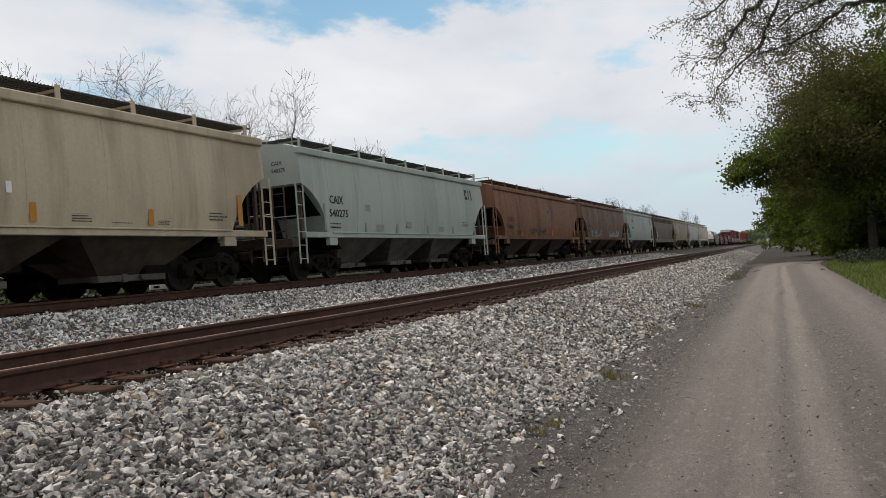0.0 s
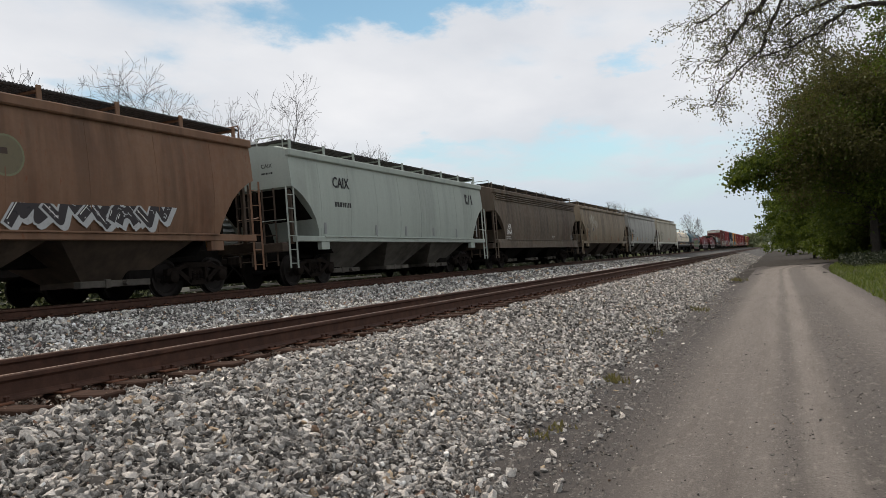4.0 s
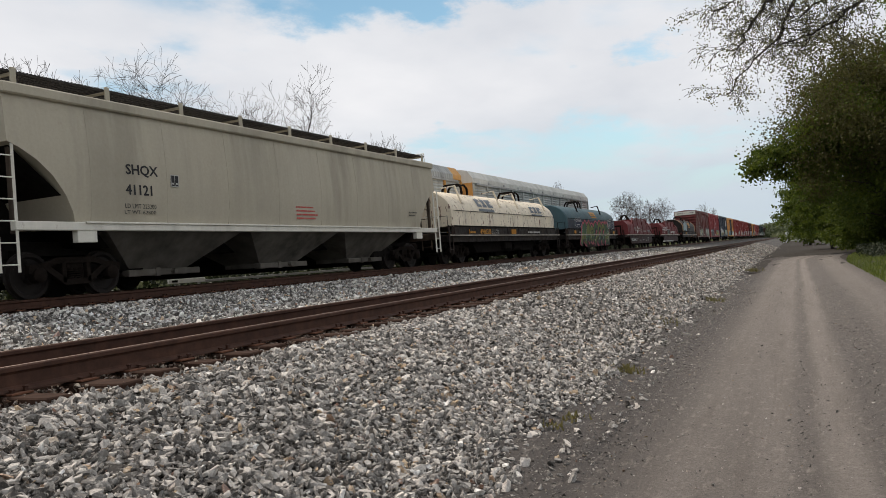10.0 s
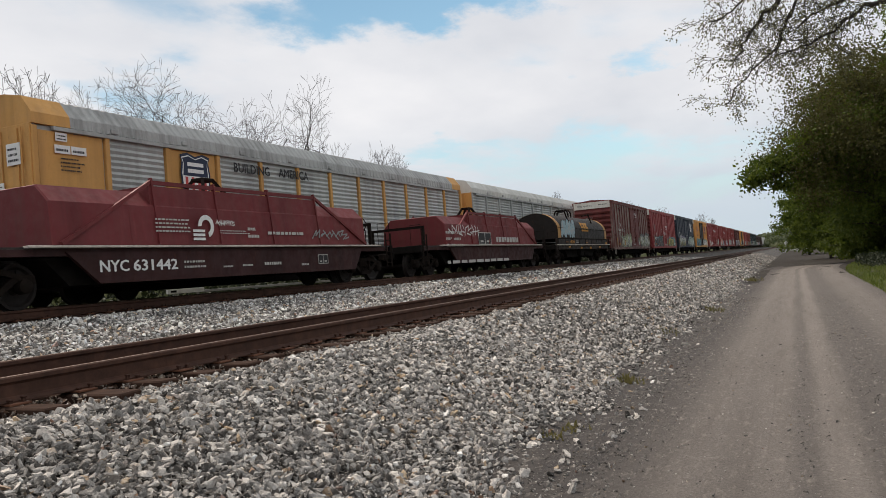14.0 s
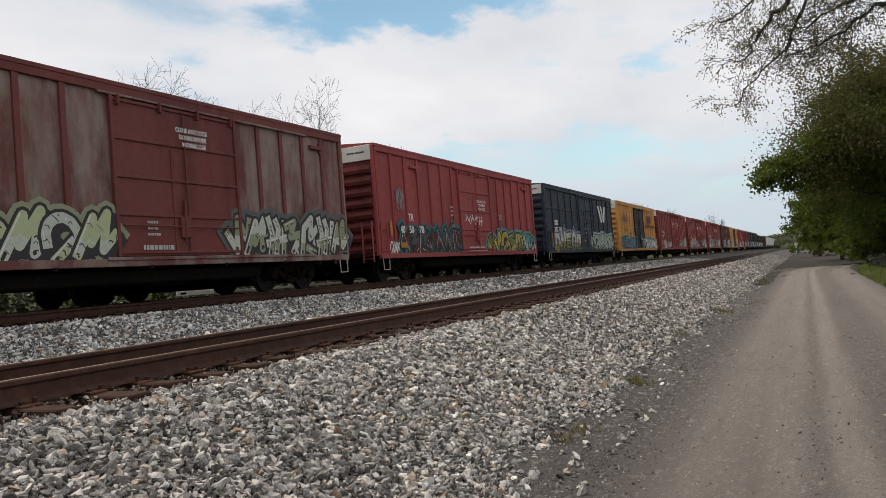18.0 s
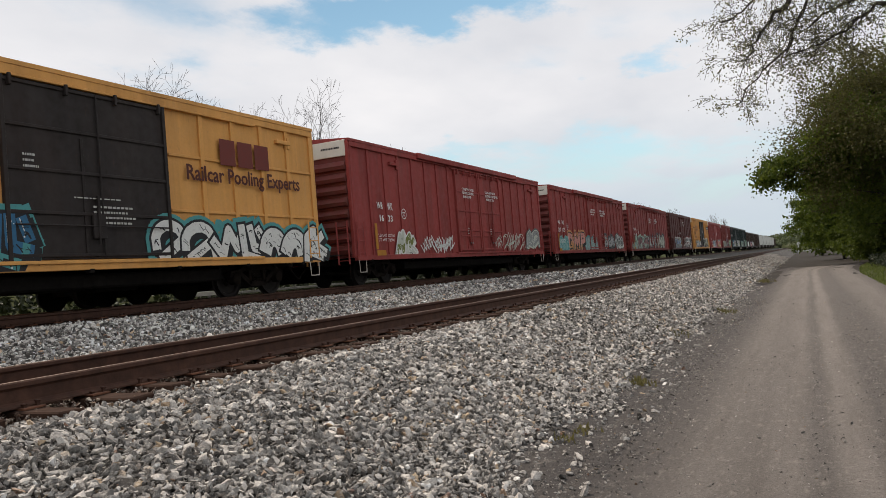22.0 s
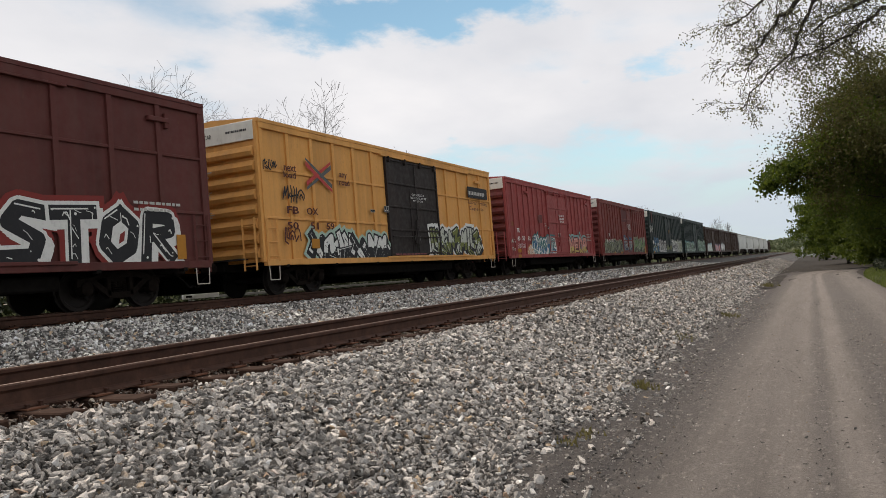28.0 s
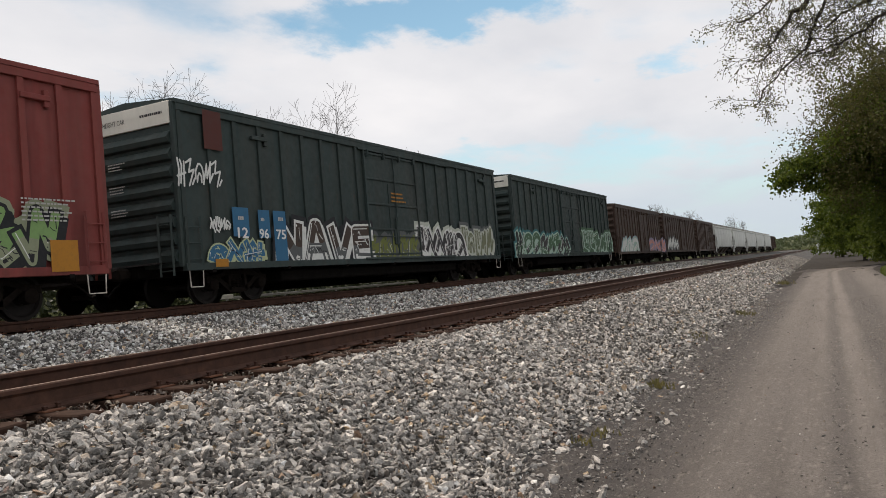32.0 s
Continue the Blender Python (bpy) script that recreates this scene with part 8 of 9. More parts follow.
# ---- things standing around ----
M_BARK = plain("grey bark", (0.045, 0.038, 0.032), 0.95, 0, 0.4, 9.0)
M_TWIG = plain("bare twigs", (0.080, 0.066, 0.060), 0.95, 0, 0.25, 6.0)


def leaf_material(name, a, b_, through=0.35):
    mt, nt, b = nodes(name, 0.55, 0, 0.3)
    g = nt.nodes.new("ShaderNodeNewGeometry")
    c = blend(nt, g.outputs["Random Per Island"], a, b_)
    c = blend(nt, ramp(nt, noise_of(nt, 0.6, 4), 0.4, 0.7, 0, 0.45), c, tuple(x * 0.6 for x in a))
    nt.links.new(c, b.inputs["Base Color"])
    tl = nt.nodes.new("ShaderNodeBsdfTranslucent")
    nt.links.new(blend(nt, 0.0, c, c), tl.inputs["Color"])
    mx = nt.nodes.new("ShaderNodeMixShader")
    mx.inputs[0].default_value = through
    nt.links.new(b.outputs[0], mx.inputs[1]); nt.links.new(tl.outputs[0], mx.inputs[2])
    nt.links.new(mx.outputs[0], nt.nodes["Material Output"].inputs["Surface"])
    return mt


M_LEAF = leaf_material("spring leaves", (0.050, 0.082, 0.010), (0.135, 0.170, 0.022), 0.50)
# dark leaves; the strip beside the grass uses them as tree shade
M_SCRUB = leaf_material("dark scrub leaves", (0.010, 0.016, 0.004), (0.026, 0.034, 0.010), 0.08)
M_LEAF_THIN = leaf_material("young leaves", (0.12, 0.122, 0.062), (0.24, 0.235, 0.125), 0.62)
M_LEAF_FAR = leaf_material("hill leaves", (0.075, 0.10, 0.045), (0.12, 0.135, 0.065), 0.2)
M_LEAF_OLIVE = leaf_material("olive leaves", (0.066, 0.064, 0.018), (0.125, 0.117, 0.036), 0.45)


def grow(rng, start, way, length, radius, depth, spread=0.55, droop=0.0, ratio=0.72, kids=(2, 3), out=None, tips=None, wob=0.18, steps=3, thin=0.006):
    """A limb as bent tapered tubes, then its branches."""
    p, d = Vector(start), Vector(way).normalized()
    r = radius
    for k in range(steps):
        d = (d + Vector((rng.gauss(0, wob), rng.gauss(0, wob), rng.gauss(0, wob) - droop))).normalized()
        q = p + d * (length / steps)
        r2 = max(thin, r * (0.88 if depth else 0.6))
        out.append((p.copy(), q.copy(), r, r2))
        if depth > 0 and k < steps - 1 and rng.random() < 0.65:
            a = Vector((rng.gauss(0, 1), rng.gauss(0, 1), rng.gauss(0.1, 0.6))).normalized()
            grow(rng, q, (d + a * spread * 1.3).normalized(), length * ratio * rng.uniform(0.6, 0.95), r2 * 0.55, depth - 1, spread, droop, ratio, kids, out, tips, wob, steps, thin)
        p, r = q, r2
    if depth == 0:
        if tips is not None:
            tips.append((p.copy(), d.copy()))
        return
    for k in range(rng.randint(*kids)):
        a = Vector((rng.gauss(0, 1), rng.gauss(0, 1), rng.gauss(0.15, 0.6))).normalized()
        grow(rng, p, (d + a * spread).normalized(), length * ratio * rng.uniform(0.75, 1.1), r * 0.68, depth - 1, spread, droop, ratio, kids, out, tips, wob, steps, thin)


def limbs_mesh(name, segs, mat, n_big=7, n_small=4):
    vs, fs = [], []
    for p, q, r0, r1 in segs:
        n = n_big if r0 > 0.05 else n_small if r0 > 0.015 else 3
        d = (q - p).normalized()
        a = d.orthogonal().normalized()
        c = d.cross(a)
        k = len(vs)
        for o, r in ((p, r0), (q, r1)):
            for i in range(n):
                t = 2 * math.pi * i / n
                vs.append(o + a * (r * math.cos(t)) + c * (r * math.sin(t)))
        fs += [(k + i, k + (i + 1) % n, k + n + (i + 1) % n, k + n + i) for i in range(n)]
    me = bpy.data.meshes.new(name)
    me.from_pydata(vs, [], fs)
    me.materials.append(mat)
    me.update()
    return me


def leaves_mesh(name, pts, size, mat, seed, flat=0.5):
    """Small folded leaves: two triangles on a bent rib each."""
    rng = np.random.default_rng(seed)
    n = len(pts)
    pts = np.asarray(pts, float)
    u = rng.normal(size=(n, 3)); u /= np.linalg.norm(u, axis=1, keepdims=True)
    w = rng.normal(size=(n, 3)); w[:, 2] *= flat
    w = np.cross(u, w); w /= np.linalg.norm(w, axis=1, keepdims=True)
    nn = np.cross(u, w)
    s = rng.uniform(0.6, 1.3, (n, 1)) * size
    a = pts - u * s * 0.5
    b = pts + u * s * 0.5
    c = pts + w * s * 0.32 + nn * s * 0.12
    d = pts - w * s * 0.32 + nn * s * 0.12
    v = np.stack([a, c, b, d], 1).reshape(-1, 3)
    k = 4 * np.arange(n)[:, None]
    f = np.concatenate([np.stack([k[:, 0], k[:, 0] + 1, k[:, 0] + 2], 1), np.stack([k[:, 0], k[:, 0] + 2, k[:, 0] + 3], 1)])
    return bulk(name, v, f, mat)


def bare_tree(x, y, height, seed, width=1.0):
    """A short trunk whose limbs fork again and again, ever finer, out to a broad dome."""
    rng = random.Random(seed)
    segs = []
    fork = height * rng.uniform(0.26, 0.32)
    segs.append((Vector((0, 0, 0)), Vector((0.05, 0, fork)), height * 0.020, height * 0.016))

    def limb(p, d, length, r, level):
        bend = Vector((rng.gauss(0, 1), rng.gauss(0, 1), rng.gauss(0, 1))) * 0.13
        for k in range(3):
            d = (d + bend + Vector((rng.gauss(0, 0.07), rng.gauss(0, 0.07), rng.gauss(-0.01, 0.06)))).normalized()
            q, r2 = p + d * (length / 3), max(0.0125, r * 0.90)
            segs.append((p, q, r, r2))
            if level < 5 and k < 2 and level > 0 and rng.random() < 0.5:      # a spur off the side
                limb(q, turned(d, rng.uniform(0.6, 1.0)), length * rng.uniform(0.45, 0.7), r2 * 0.5, max(level + 2, 4))
            p, r = q, r2
        if level < 6:
            a, az = rng.uniform(0.36, 0.66), rng.uniform(0, 2 * math.pi)
            for k in range(2 if rng.random() < 0.72 else 3):
                limb(p, turned(d, a * rng.uniform(0.7, 1.3), az + math.pi * k * 0.9), length * rng.uniform(0.66, 0.92), r * (0.80 if k == 0 else 0.66), level + 1)

    def turned(d, angle, az=None):
        az = rng.uniform(0, 2 * math.pi) if az is None else az
        a = d.orthogonal().normalized()
        return (d * math.cos(angle) + (a * math.cos(az) + d.cross(a) * math.sin(az)) * math.sin(angle)).normalized()

    for k in range(6):
        az, lean = 2.39996 * k + rng.uniform(-0.4, 0.4), (0.05, 0.25, 0.38, 0.5, 0.6, 0.7)[k] * rng.uniform(0.85, 1.1)
        limb(Vector((0.05, 0, fork * (1.0 - 0.04 * k))), Vector((math.cos(az) * math.sin(lean), math.sin(az) * math.sin(lean), math.cos(lean))), height * 0.16 * rng.uniform(0.85, 1.15), height * 0.0085, 0)
    top = max(q.z for p, q, a, b in segs)
    reach = sorted(math.hypot(q.x, q.y) for p, q, a, b in segs)[int(len(segs) * 0.97)]
    fit = Matrix.Diagonal((width * 0.42 * height / reach, width * 0.42 * height / reach, height / top))
    segs = [(fit @ p, fit @ q, a, b) for p, q, a, b in segs]
    ob = tagged(new("bare_tree"), "bare grey tree with fine spreading twigs", "tree", "leafless trees behind the tracks")
    ob.location = (x, y, z_of_tree(x))
    part("trunk", limbs_mesh("trunk", [s for s in segs if s[2] > height * 0.0045], M_TWIG), None, ob)
    part("crown", limbs_mesh("crown", [s for s in segs if s[2] <= height * 0.0045], M_TWIG), None, ob)
    return ob


def z_of_tree(x):
    return ground_z(x) - 0.1


for k, (ratio, tall, far, wd) in enumerate(((0.74, 0.345, 46, 0.9), (0.96, 0.365, 50, 0.9), (1.13, 0.422, 47, 1.12), (1.45, 0.452, 46, 1.12), (1.89, 0.372, 48, 0.75), (3.5, 0.338, 34, 0.7), (4.97, 0.362, 32, 0.9), (5.5, 0.375, 33, 1.0), (6.1, 0.36, 33, 1.0), (6.75, 0.41, 31, 1.0), (10.2, 0.5, 24, 0.7))):
    bare_tree(-far, ratio * far, tall * far + 1.55 - ground_z(-far), 40 + k, wd)


def crown_points(rng, clumps, per, height, spread, low, core=0.25):
    """Leaf places: clumps spread over an uneven egg, denser outside."""
    u = rng.normal(size=(clumps, 3))
    u /= np.linalg.norm(u, axis=1, keepdims=True)
    r = core + (1 - core) * rng.uniform(0, 1, (clumps, 1)) ** 0.5
    wave = 1 + 0.22 * np.sin(3 * np.arctan2(u[:, 1], u[:, 0]) + 4 * u[:, 2])[:, None]
    mid, half = (height + low) / 2, (height - low) / 2
    c = u * r * wave * np.array([spread, spread, half]) + np.array([0, 0, mid])
    size = rng.uniform(0.06, 0.16, (clumps, 1, 1)) * spread
    off = rng.normal(size=(clumps, per, 3)) * np.array([1, 1, 0.55]) * size
    p = (c[:, None] + off).reshape(-1, 3)
    return p[p[:, 2] > 0.08], c


def leafy_tree(x, y, height, spread, seed, label, leaf=0.30, clumps=260, per=110, mat=None, low=0.4, group="green trees along the lane"):
    """Trunk, limbs out to the clumps, and a crown of many small leaves."""
    nr, rng = np.random.default_rng(seed), random.Random(seed)
    pts, centres = crown_points(nr, clumps, per, height, spread, low)
    segs = []
    fork = Vector((0, 0, height * 0.3))
    segs.append((Vector((0, 0, -0.2)), fork, height * 0.022, height * 0.017))
    segs.append((fork, Vector((rng.uniform(-0.6, 0.6), rng.uniform(-0.6, 0.6), height * 0.75)), height * 0.016, height * 0.006))
    for c in centres[::11]:
        c = Vector(c)
        s = Vector((0, 0, min(height * 0.7, max(height * 0.15, c.z * 0.65))))
        m = s.lerp(c, 0.5) + Vector((rng.uniform(-0.4, 0.4), rng.uniform(-0.4, 0.4), rng.uniform(0, 0.5)))
        segs += [(s, m, height * 0.006, height * 0.004), (m, c, height * 0.004, 0.012)]
    ob = tagged(new("leafy_tree"), label, "tree", group)
    ob.location = (x, y, ground_z(x) - 0.05)
    part("trunk", limbs_mesh("trunk", segs, M_BARK), None, ob)
    part("crown", leaves_mesh("crown", pts, leaf, mat or M_LEAF, seed), None, ob)
    return ob


for k, (x, y, hgt, spr, cl, lf, lo) in enumerate(((6.3, 64, 14.6, 6.6, 330, 0.27, 0.6), (11.5, 61, 18.5, 6.4, 360, 0.28, 0.3), (17.5, 63, 19.5, 6.5, 110, 0.42, 0.3), (2.9, 79, 8.6, 3.0, 170, 0.28, 0.2), (6.5, 82, 12, 5.0, 160, 0.34, 0.2), (13, 80, 16, 6, 130, 0.4, 0.3), (1.6, 112, 9.5, 3.6, 110, 0.36, 0.2), (9, 74, 5.0, 4.0, 110, 0.28, 0.0), (15, 70, 4.5, 5.0, 110, 0.28, 0.0), (4.6, 73, 4.2, 2.6, 90, 0.26, 0.0))):
    leafy_tree(x, y, hgt, spr, 70 + k, "dense dark green tree with leaves down to the ground" if hgt > 6 else "low green thicket under the trees", lf * 0.84, cl, 150, low=lo)


leafy_tree(6.2, 62, 15.1, 7.0, 95, "tall olive green tree with an open crown", 0.18, 430, 160, M_LEAF_OLIVE, 3.6)
for k, (x, y, hgt, spr, cl) in enumerate(((4.6, 67.5, 3.2, 2.2, 80), (7.4, 65.5, 3.4, 2.4, 80), (10.5, 60.5, 3.0, 2.8, 90))):
    leafy_tree(x, y, hgt, spr, 120 + k, "dark green shrub at the foot of the trees", 0.2, cl, 90, low=0.0)


def overhang():
    """A nearer tree whose thin boughs hang over the lane."""
    rng, nr = random.Random(11), np.random.default_rng(11)
    segs, twigs = [], []
    trunk = [(9.0, 24.0, 0.0), (8.7, 23.8, 3.0), (8.2, 23.4, 6.5), (7.6, 23.0, 10.0), (7.2, 22.6, 13.5)]
    for p, q, r in zip(trunk, trunk[1:], (0.30, 0.26, 0.22, 0.16)):
        segs.append((Vector(p), Vector(q), r, r * 0.85))
    boughs = [((8.4, 23.6, 5.6), (5.2, 22.4, 6.9), (2.4, 21.8, 7.2), (1.5, 21.5, 7.2), (0.95, 21.5, 6.8), (0.15, 21.5, 6.45), (-0.45, 21.5, 6.35)),
              ((8.2, 23.4, 6.5), (5.2, 22.2, 8.2), (2.4, 21.8, 8.5), (0.3, 21.5, 7.9), (-0.2, 21.5, 7.2), (-0.5, 21.5, 6.5), (-1.15, 21.5, 6.05), (-1.85, 21.4, 5.25)),
              ((7.9, 23.2, 8.0), (4.8, 21.8, 9.0), (1.6, 21.5, 8.8), (-0.2, 21.3, 8.2), (-1.3, 21.3, 7.75), (-2.0, 21.2, 7.4)),
              ((1.6, 21.5, 8.8), (0.0, 21.3, 8.0), (-0.75, 21.2, 7.4), (-1.2, 21.2, 6.75), (-1.5, 21.1, 6.3)),
              ((5.2, 22.2, 8.2), (2.2, 21.9, 7.9), (1.3, 21.8, 7.55), (0.6, 21.7, 7.3), (0.0, 21.6, 6.95))]
    for b in boughs:
        n = len(b) - 1
        for i, (p, q) in enumerate(zip(b, b[1:])):
            p, q = Vector(p), Vector(q)
            r = 0.075 * (1 - i / n) + 0.011
            steps = 4
            last = p
            for j in range(1, steps + 1):
                m = p.lerp(q, j / steps) + Vector((rng.gauss(0, 0.05), rng.gauss(0, 0.05), rng.gauss(0, 0.05))) * (j < steps)
                segs.append((last, m, r * (1 - 0.1 * j / steps), r * (1 - 0.1 * (j + 1) / steps)))
                if i >= 1:
                    for _ in range(2):
                        way = Vector((rng.gauss(-0.5, 0.7), rng.gauss(0, 0.7), rng.gauss(0.0, 0.55)))
                        tips = []
                        own = []
                        grow(rng, m, way, rng.uniform(0.34, 0.66), min(0.014, r * 0.36), 2, 0.7, 0.10, 0.75, (1, 2), own, tips, 0.2)
                        segs += own
                        twigs += [s for s in own if s[2] < 0.016]
                last = m
    pts = []
    for p, q, a, b in twigs:
        for _ in range(3 if rng.random() < 0.55 else 0):
            c = p.lerp(q, rng.random())
            pts.append((c.x + rng.gauss(0, 0.11), c.y + rng.gauss(0, 0.11), c.z + rng.gauss(-0.05, 0.10)))
    ob = tagged(new("overhanging_tree"), "tree with thin drooping boughs of small olive leaves", "tree")
    ob.location = (0.5, 0, 0)
    part("trunk", limbs_mesh("trunk", [s for s in segs if s[2] > 0.02], M_BARK), None, ob)
    part("twig", limbs_mesh("twigs", [s for s in segs if s[2] <= 0.02], M_BARK), None, ob)
    part("leaves", leaves_mesh("leaves", pts, 0.062, M_LEAF_THIN, 12), None, ob)
    # a leafy bough of the next tree reaching over the lane
    nr2 = np.random.default_rng(21)
    pts2, segs2 = [], []
    for k in range(90):
        t = nr2.uniform(0, 1)
        c = np.array([-2.6 + 6.0 * t, 60.5 + nr2.normal(0, 0.8), 6.3 + 2.2 * t + nr2.normal(0, 0.35 + 0.9 * t)])
        pts2.append(c + nr2.normal(size=(75, 3)) * np.array([0.36, 0.36, 0.2]))
        if k % 3 == 0:
            segs2.append((Vector((5.0, 62, 7.5)).lerp(Vector(c), 0.45), Vector(c), 0.035, 0.012))
    segs2.append((Vector((6.3, 64, 5.0)), Vector((1.0, 61, 7.6)), 0.10, 0.06))
    segs2.append((Vector((1.0, 61, 7.6)), Vector((-1.9, 60.5, 6.5)), 0.06, 0.015))
    ob = tagged(new("leafy_bough"), "green bough reaching out from the dense trees", "tree")
    tagged(part("twig", limbs_mesh("twig", segs2, M_BARK), None, ob), kind="stuff")
    part("leaves", leaves_mesh("leaves", np.concatenate(pts2), 0.26, M_LEAF, 22), None, ob)


overhang()


def scrub():
    """Low undergrowth behind the far track."""
    rng = np.random.default_rng(31)
    n = 42000
    y = rng.uniform(0, 130, n)
    x = rng.uniform(-30.5, -23.4, n)
    z = ground_of(x) + rng.uniform(0, 1, n) ** 1.3 * (1.3 + 0.4 * np.sin(y * 0.6) + 0.3 * np.sin(y * 1.7))
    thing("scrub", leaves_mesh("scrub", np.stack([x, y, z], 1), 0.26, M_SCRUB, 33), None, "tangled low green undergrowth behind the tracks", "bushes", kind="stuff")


scrub()


def undergrowth():
    """Low growth between the mown grass and the trees, dark in place of their shade."""
    rng = np.random.default_rng(35)
    n = 26000
    x, y = rng.uniform(3.0, 24, n), rng.uniform(46, 60, n)
    keep = x > 3.2 + 0.05 * np.abs(y - 52)
    x, y = x[keep], y[keep]
    z = ground_of(x) + rng.uniform(0, 1, len(x)) ** 1.4 * (0.35 + 0.25 * np.clip((y - 46) / 10, 0, 1))
    thing("undergrowth", leaves_mesh("undergrowth", np.stack([x, y, z], 1), 0.14, M_SCRUB, 36), None, "low green growth by the trees, coloured dark for their shade", "bushes", kind="stuff")


undergrowth()
M_WEED = leaf_material("dry weeds", (0.12, 0.11, 0.035), (0.20, 0.17, 0.07), 0.3)
M_GRASS = leaf_material("grass blades", (0.075, 0.11, 0.016), (0.15, 0.17, 0.03), 0.3)


def blades(name, x, y, z, tall, seed, label, mat=None):
    rng = np.random.default_rng(seed)
    n = len(x)
    a = rng.uniform(0, 2 * math.pi, n)
    h = rng.uniform(0.5, 1.1, n) * tall
    w = 0.012 + h * 0.05
    lean = rng.normal(0, 0.35, (n, 2)) * h[:, None]
    base = np.stack([x, y, z], 1)
    d = np.stack([np.cos(a) * w, np.sin(a) * w, np.zeros(n)], 1)
    tip = base + np.stack([lean[:, 0], lean[:, 1], h], 1)
    v = np.stack([base - d, base + d, tip], 1).reshape(-1, 3)
    f = np.arange(3 * n).reshape(-1, 3)
    return thing(name, bulk(name, v, f, mat or M_GRASS), None, label, "grass", kind="stuff")


def grasses():
    rng = np.random.default_rng(41)
    n = 30000
    x, y = rng.uniform(2.0, 13, n), rng.uniform(16, 59, n)
    keep = x > 2.15 + np.clip(y - 40, 0, None) ** 2 * 0.004
    x, y = x[keep], y[keep]
    blades("grass", x, y, ground_of(x) - 0.02, 0.16, 42, "bright green mown grass beside the lane")
    for k, (cx, cy, r, m, tall) in enumerate(((-2.0, 9.7, 0.12, 60, 0.09), (-2.0, 20.9, 0.2, 70, 0.11), (-1.9, 38.0, 0.3, 90, 0.2), (-2.0, 7.0, 0.08, 30, 0.06), (-2.05, 6.6, 0.07, 26, 0.06), (-2.3, 15.0, 0.2, 30, 0.08))):
        rr = np.random.default_rng(50 + k)
        x, y = cx + rr.normal(0, r * 0.6, m), cy + rr.normal(0, r, m)
        blades("weed_tuft", x, y, ground_of(x) + 0.01, tall, 60 + k, "small tuft of yellow-green weeds in the stones", M_WEED)


grasses()


def white_gate():
    s = new("gate_frame")
    tagged(s, "white steel frame gate across the far lane", "gate")
    m = plain("white gate paint", (0.62, 0.63, 0.63), 0.6, 0, 0.12, 6.0)
    for x in (-1.75, 0.35):
        part("post", Shape().box(x - 0.13, x + 0.13, 169.9, 170.1, 0.0, 2.2, 0, 0.01), m, s)
    part("crossbar", Shape().box(-1.95, 0.55, 169.85, 170.15, 1.75, 2.2, 0, 0.01), m, s)
    part("lower_rail", Shape().box(-1.75, 2.2, 169.95, 170.05, 0.35, 0.5, 0, 0.01), m, s)
    part("box", Shape().box(-2.6, -2.1, 169.7, 170.2, 0.0, 1.1, 0, 0.03), m, s)


white_gate()


def kerb_beam():
    b = new("low_barrier")
    tagged(b, "low white barrier with a grey rail behind the tracks", "barrier")
    m, g = plain("white board", (0.70, 0.70, 0.67), 0.7, 0, 0.15, 5.0), plain("grey rail", (0.30, 0.30, 0.29), 0.7, 0, 0.2, 5.0)
    part("board", Shape().box(-21.66, -21.58, 22.6, 24.6, 1.49, 1.665, 0, 0.01), m, b)
    part("rail", Shape().box(-21.66, -21.60, 24.6, 41.0, 1.47, 1.57, 0, 0.01), g, b)
    for y in (23.0, 24.3, 28, 32, 36, 40.5):
        part("post", Shape().box(-21.68, -21.62, y - 0.05, y + 0.05, 0.95, 1.5), g, b)
    part("marker", Shape().box(-21.58, -21.57, 22.75, 23.05, 1.54, 1.62), M_BLACK, b)


kerb_beam()


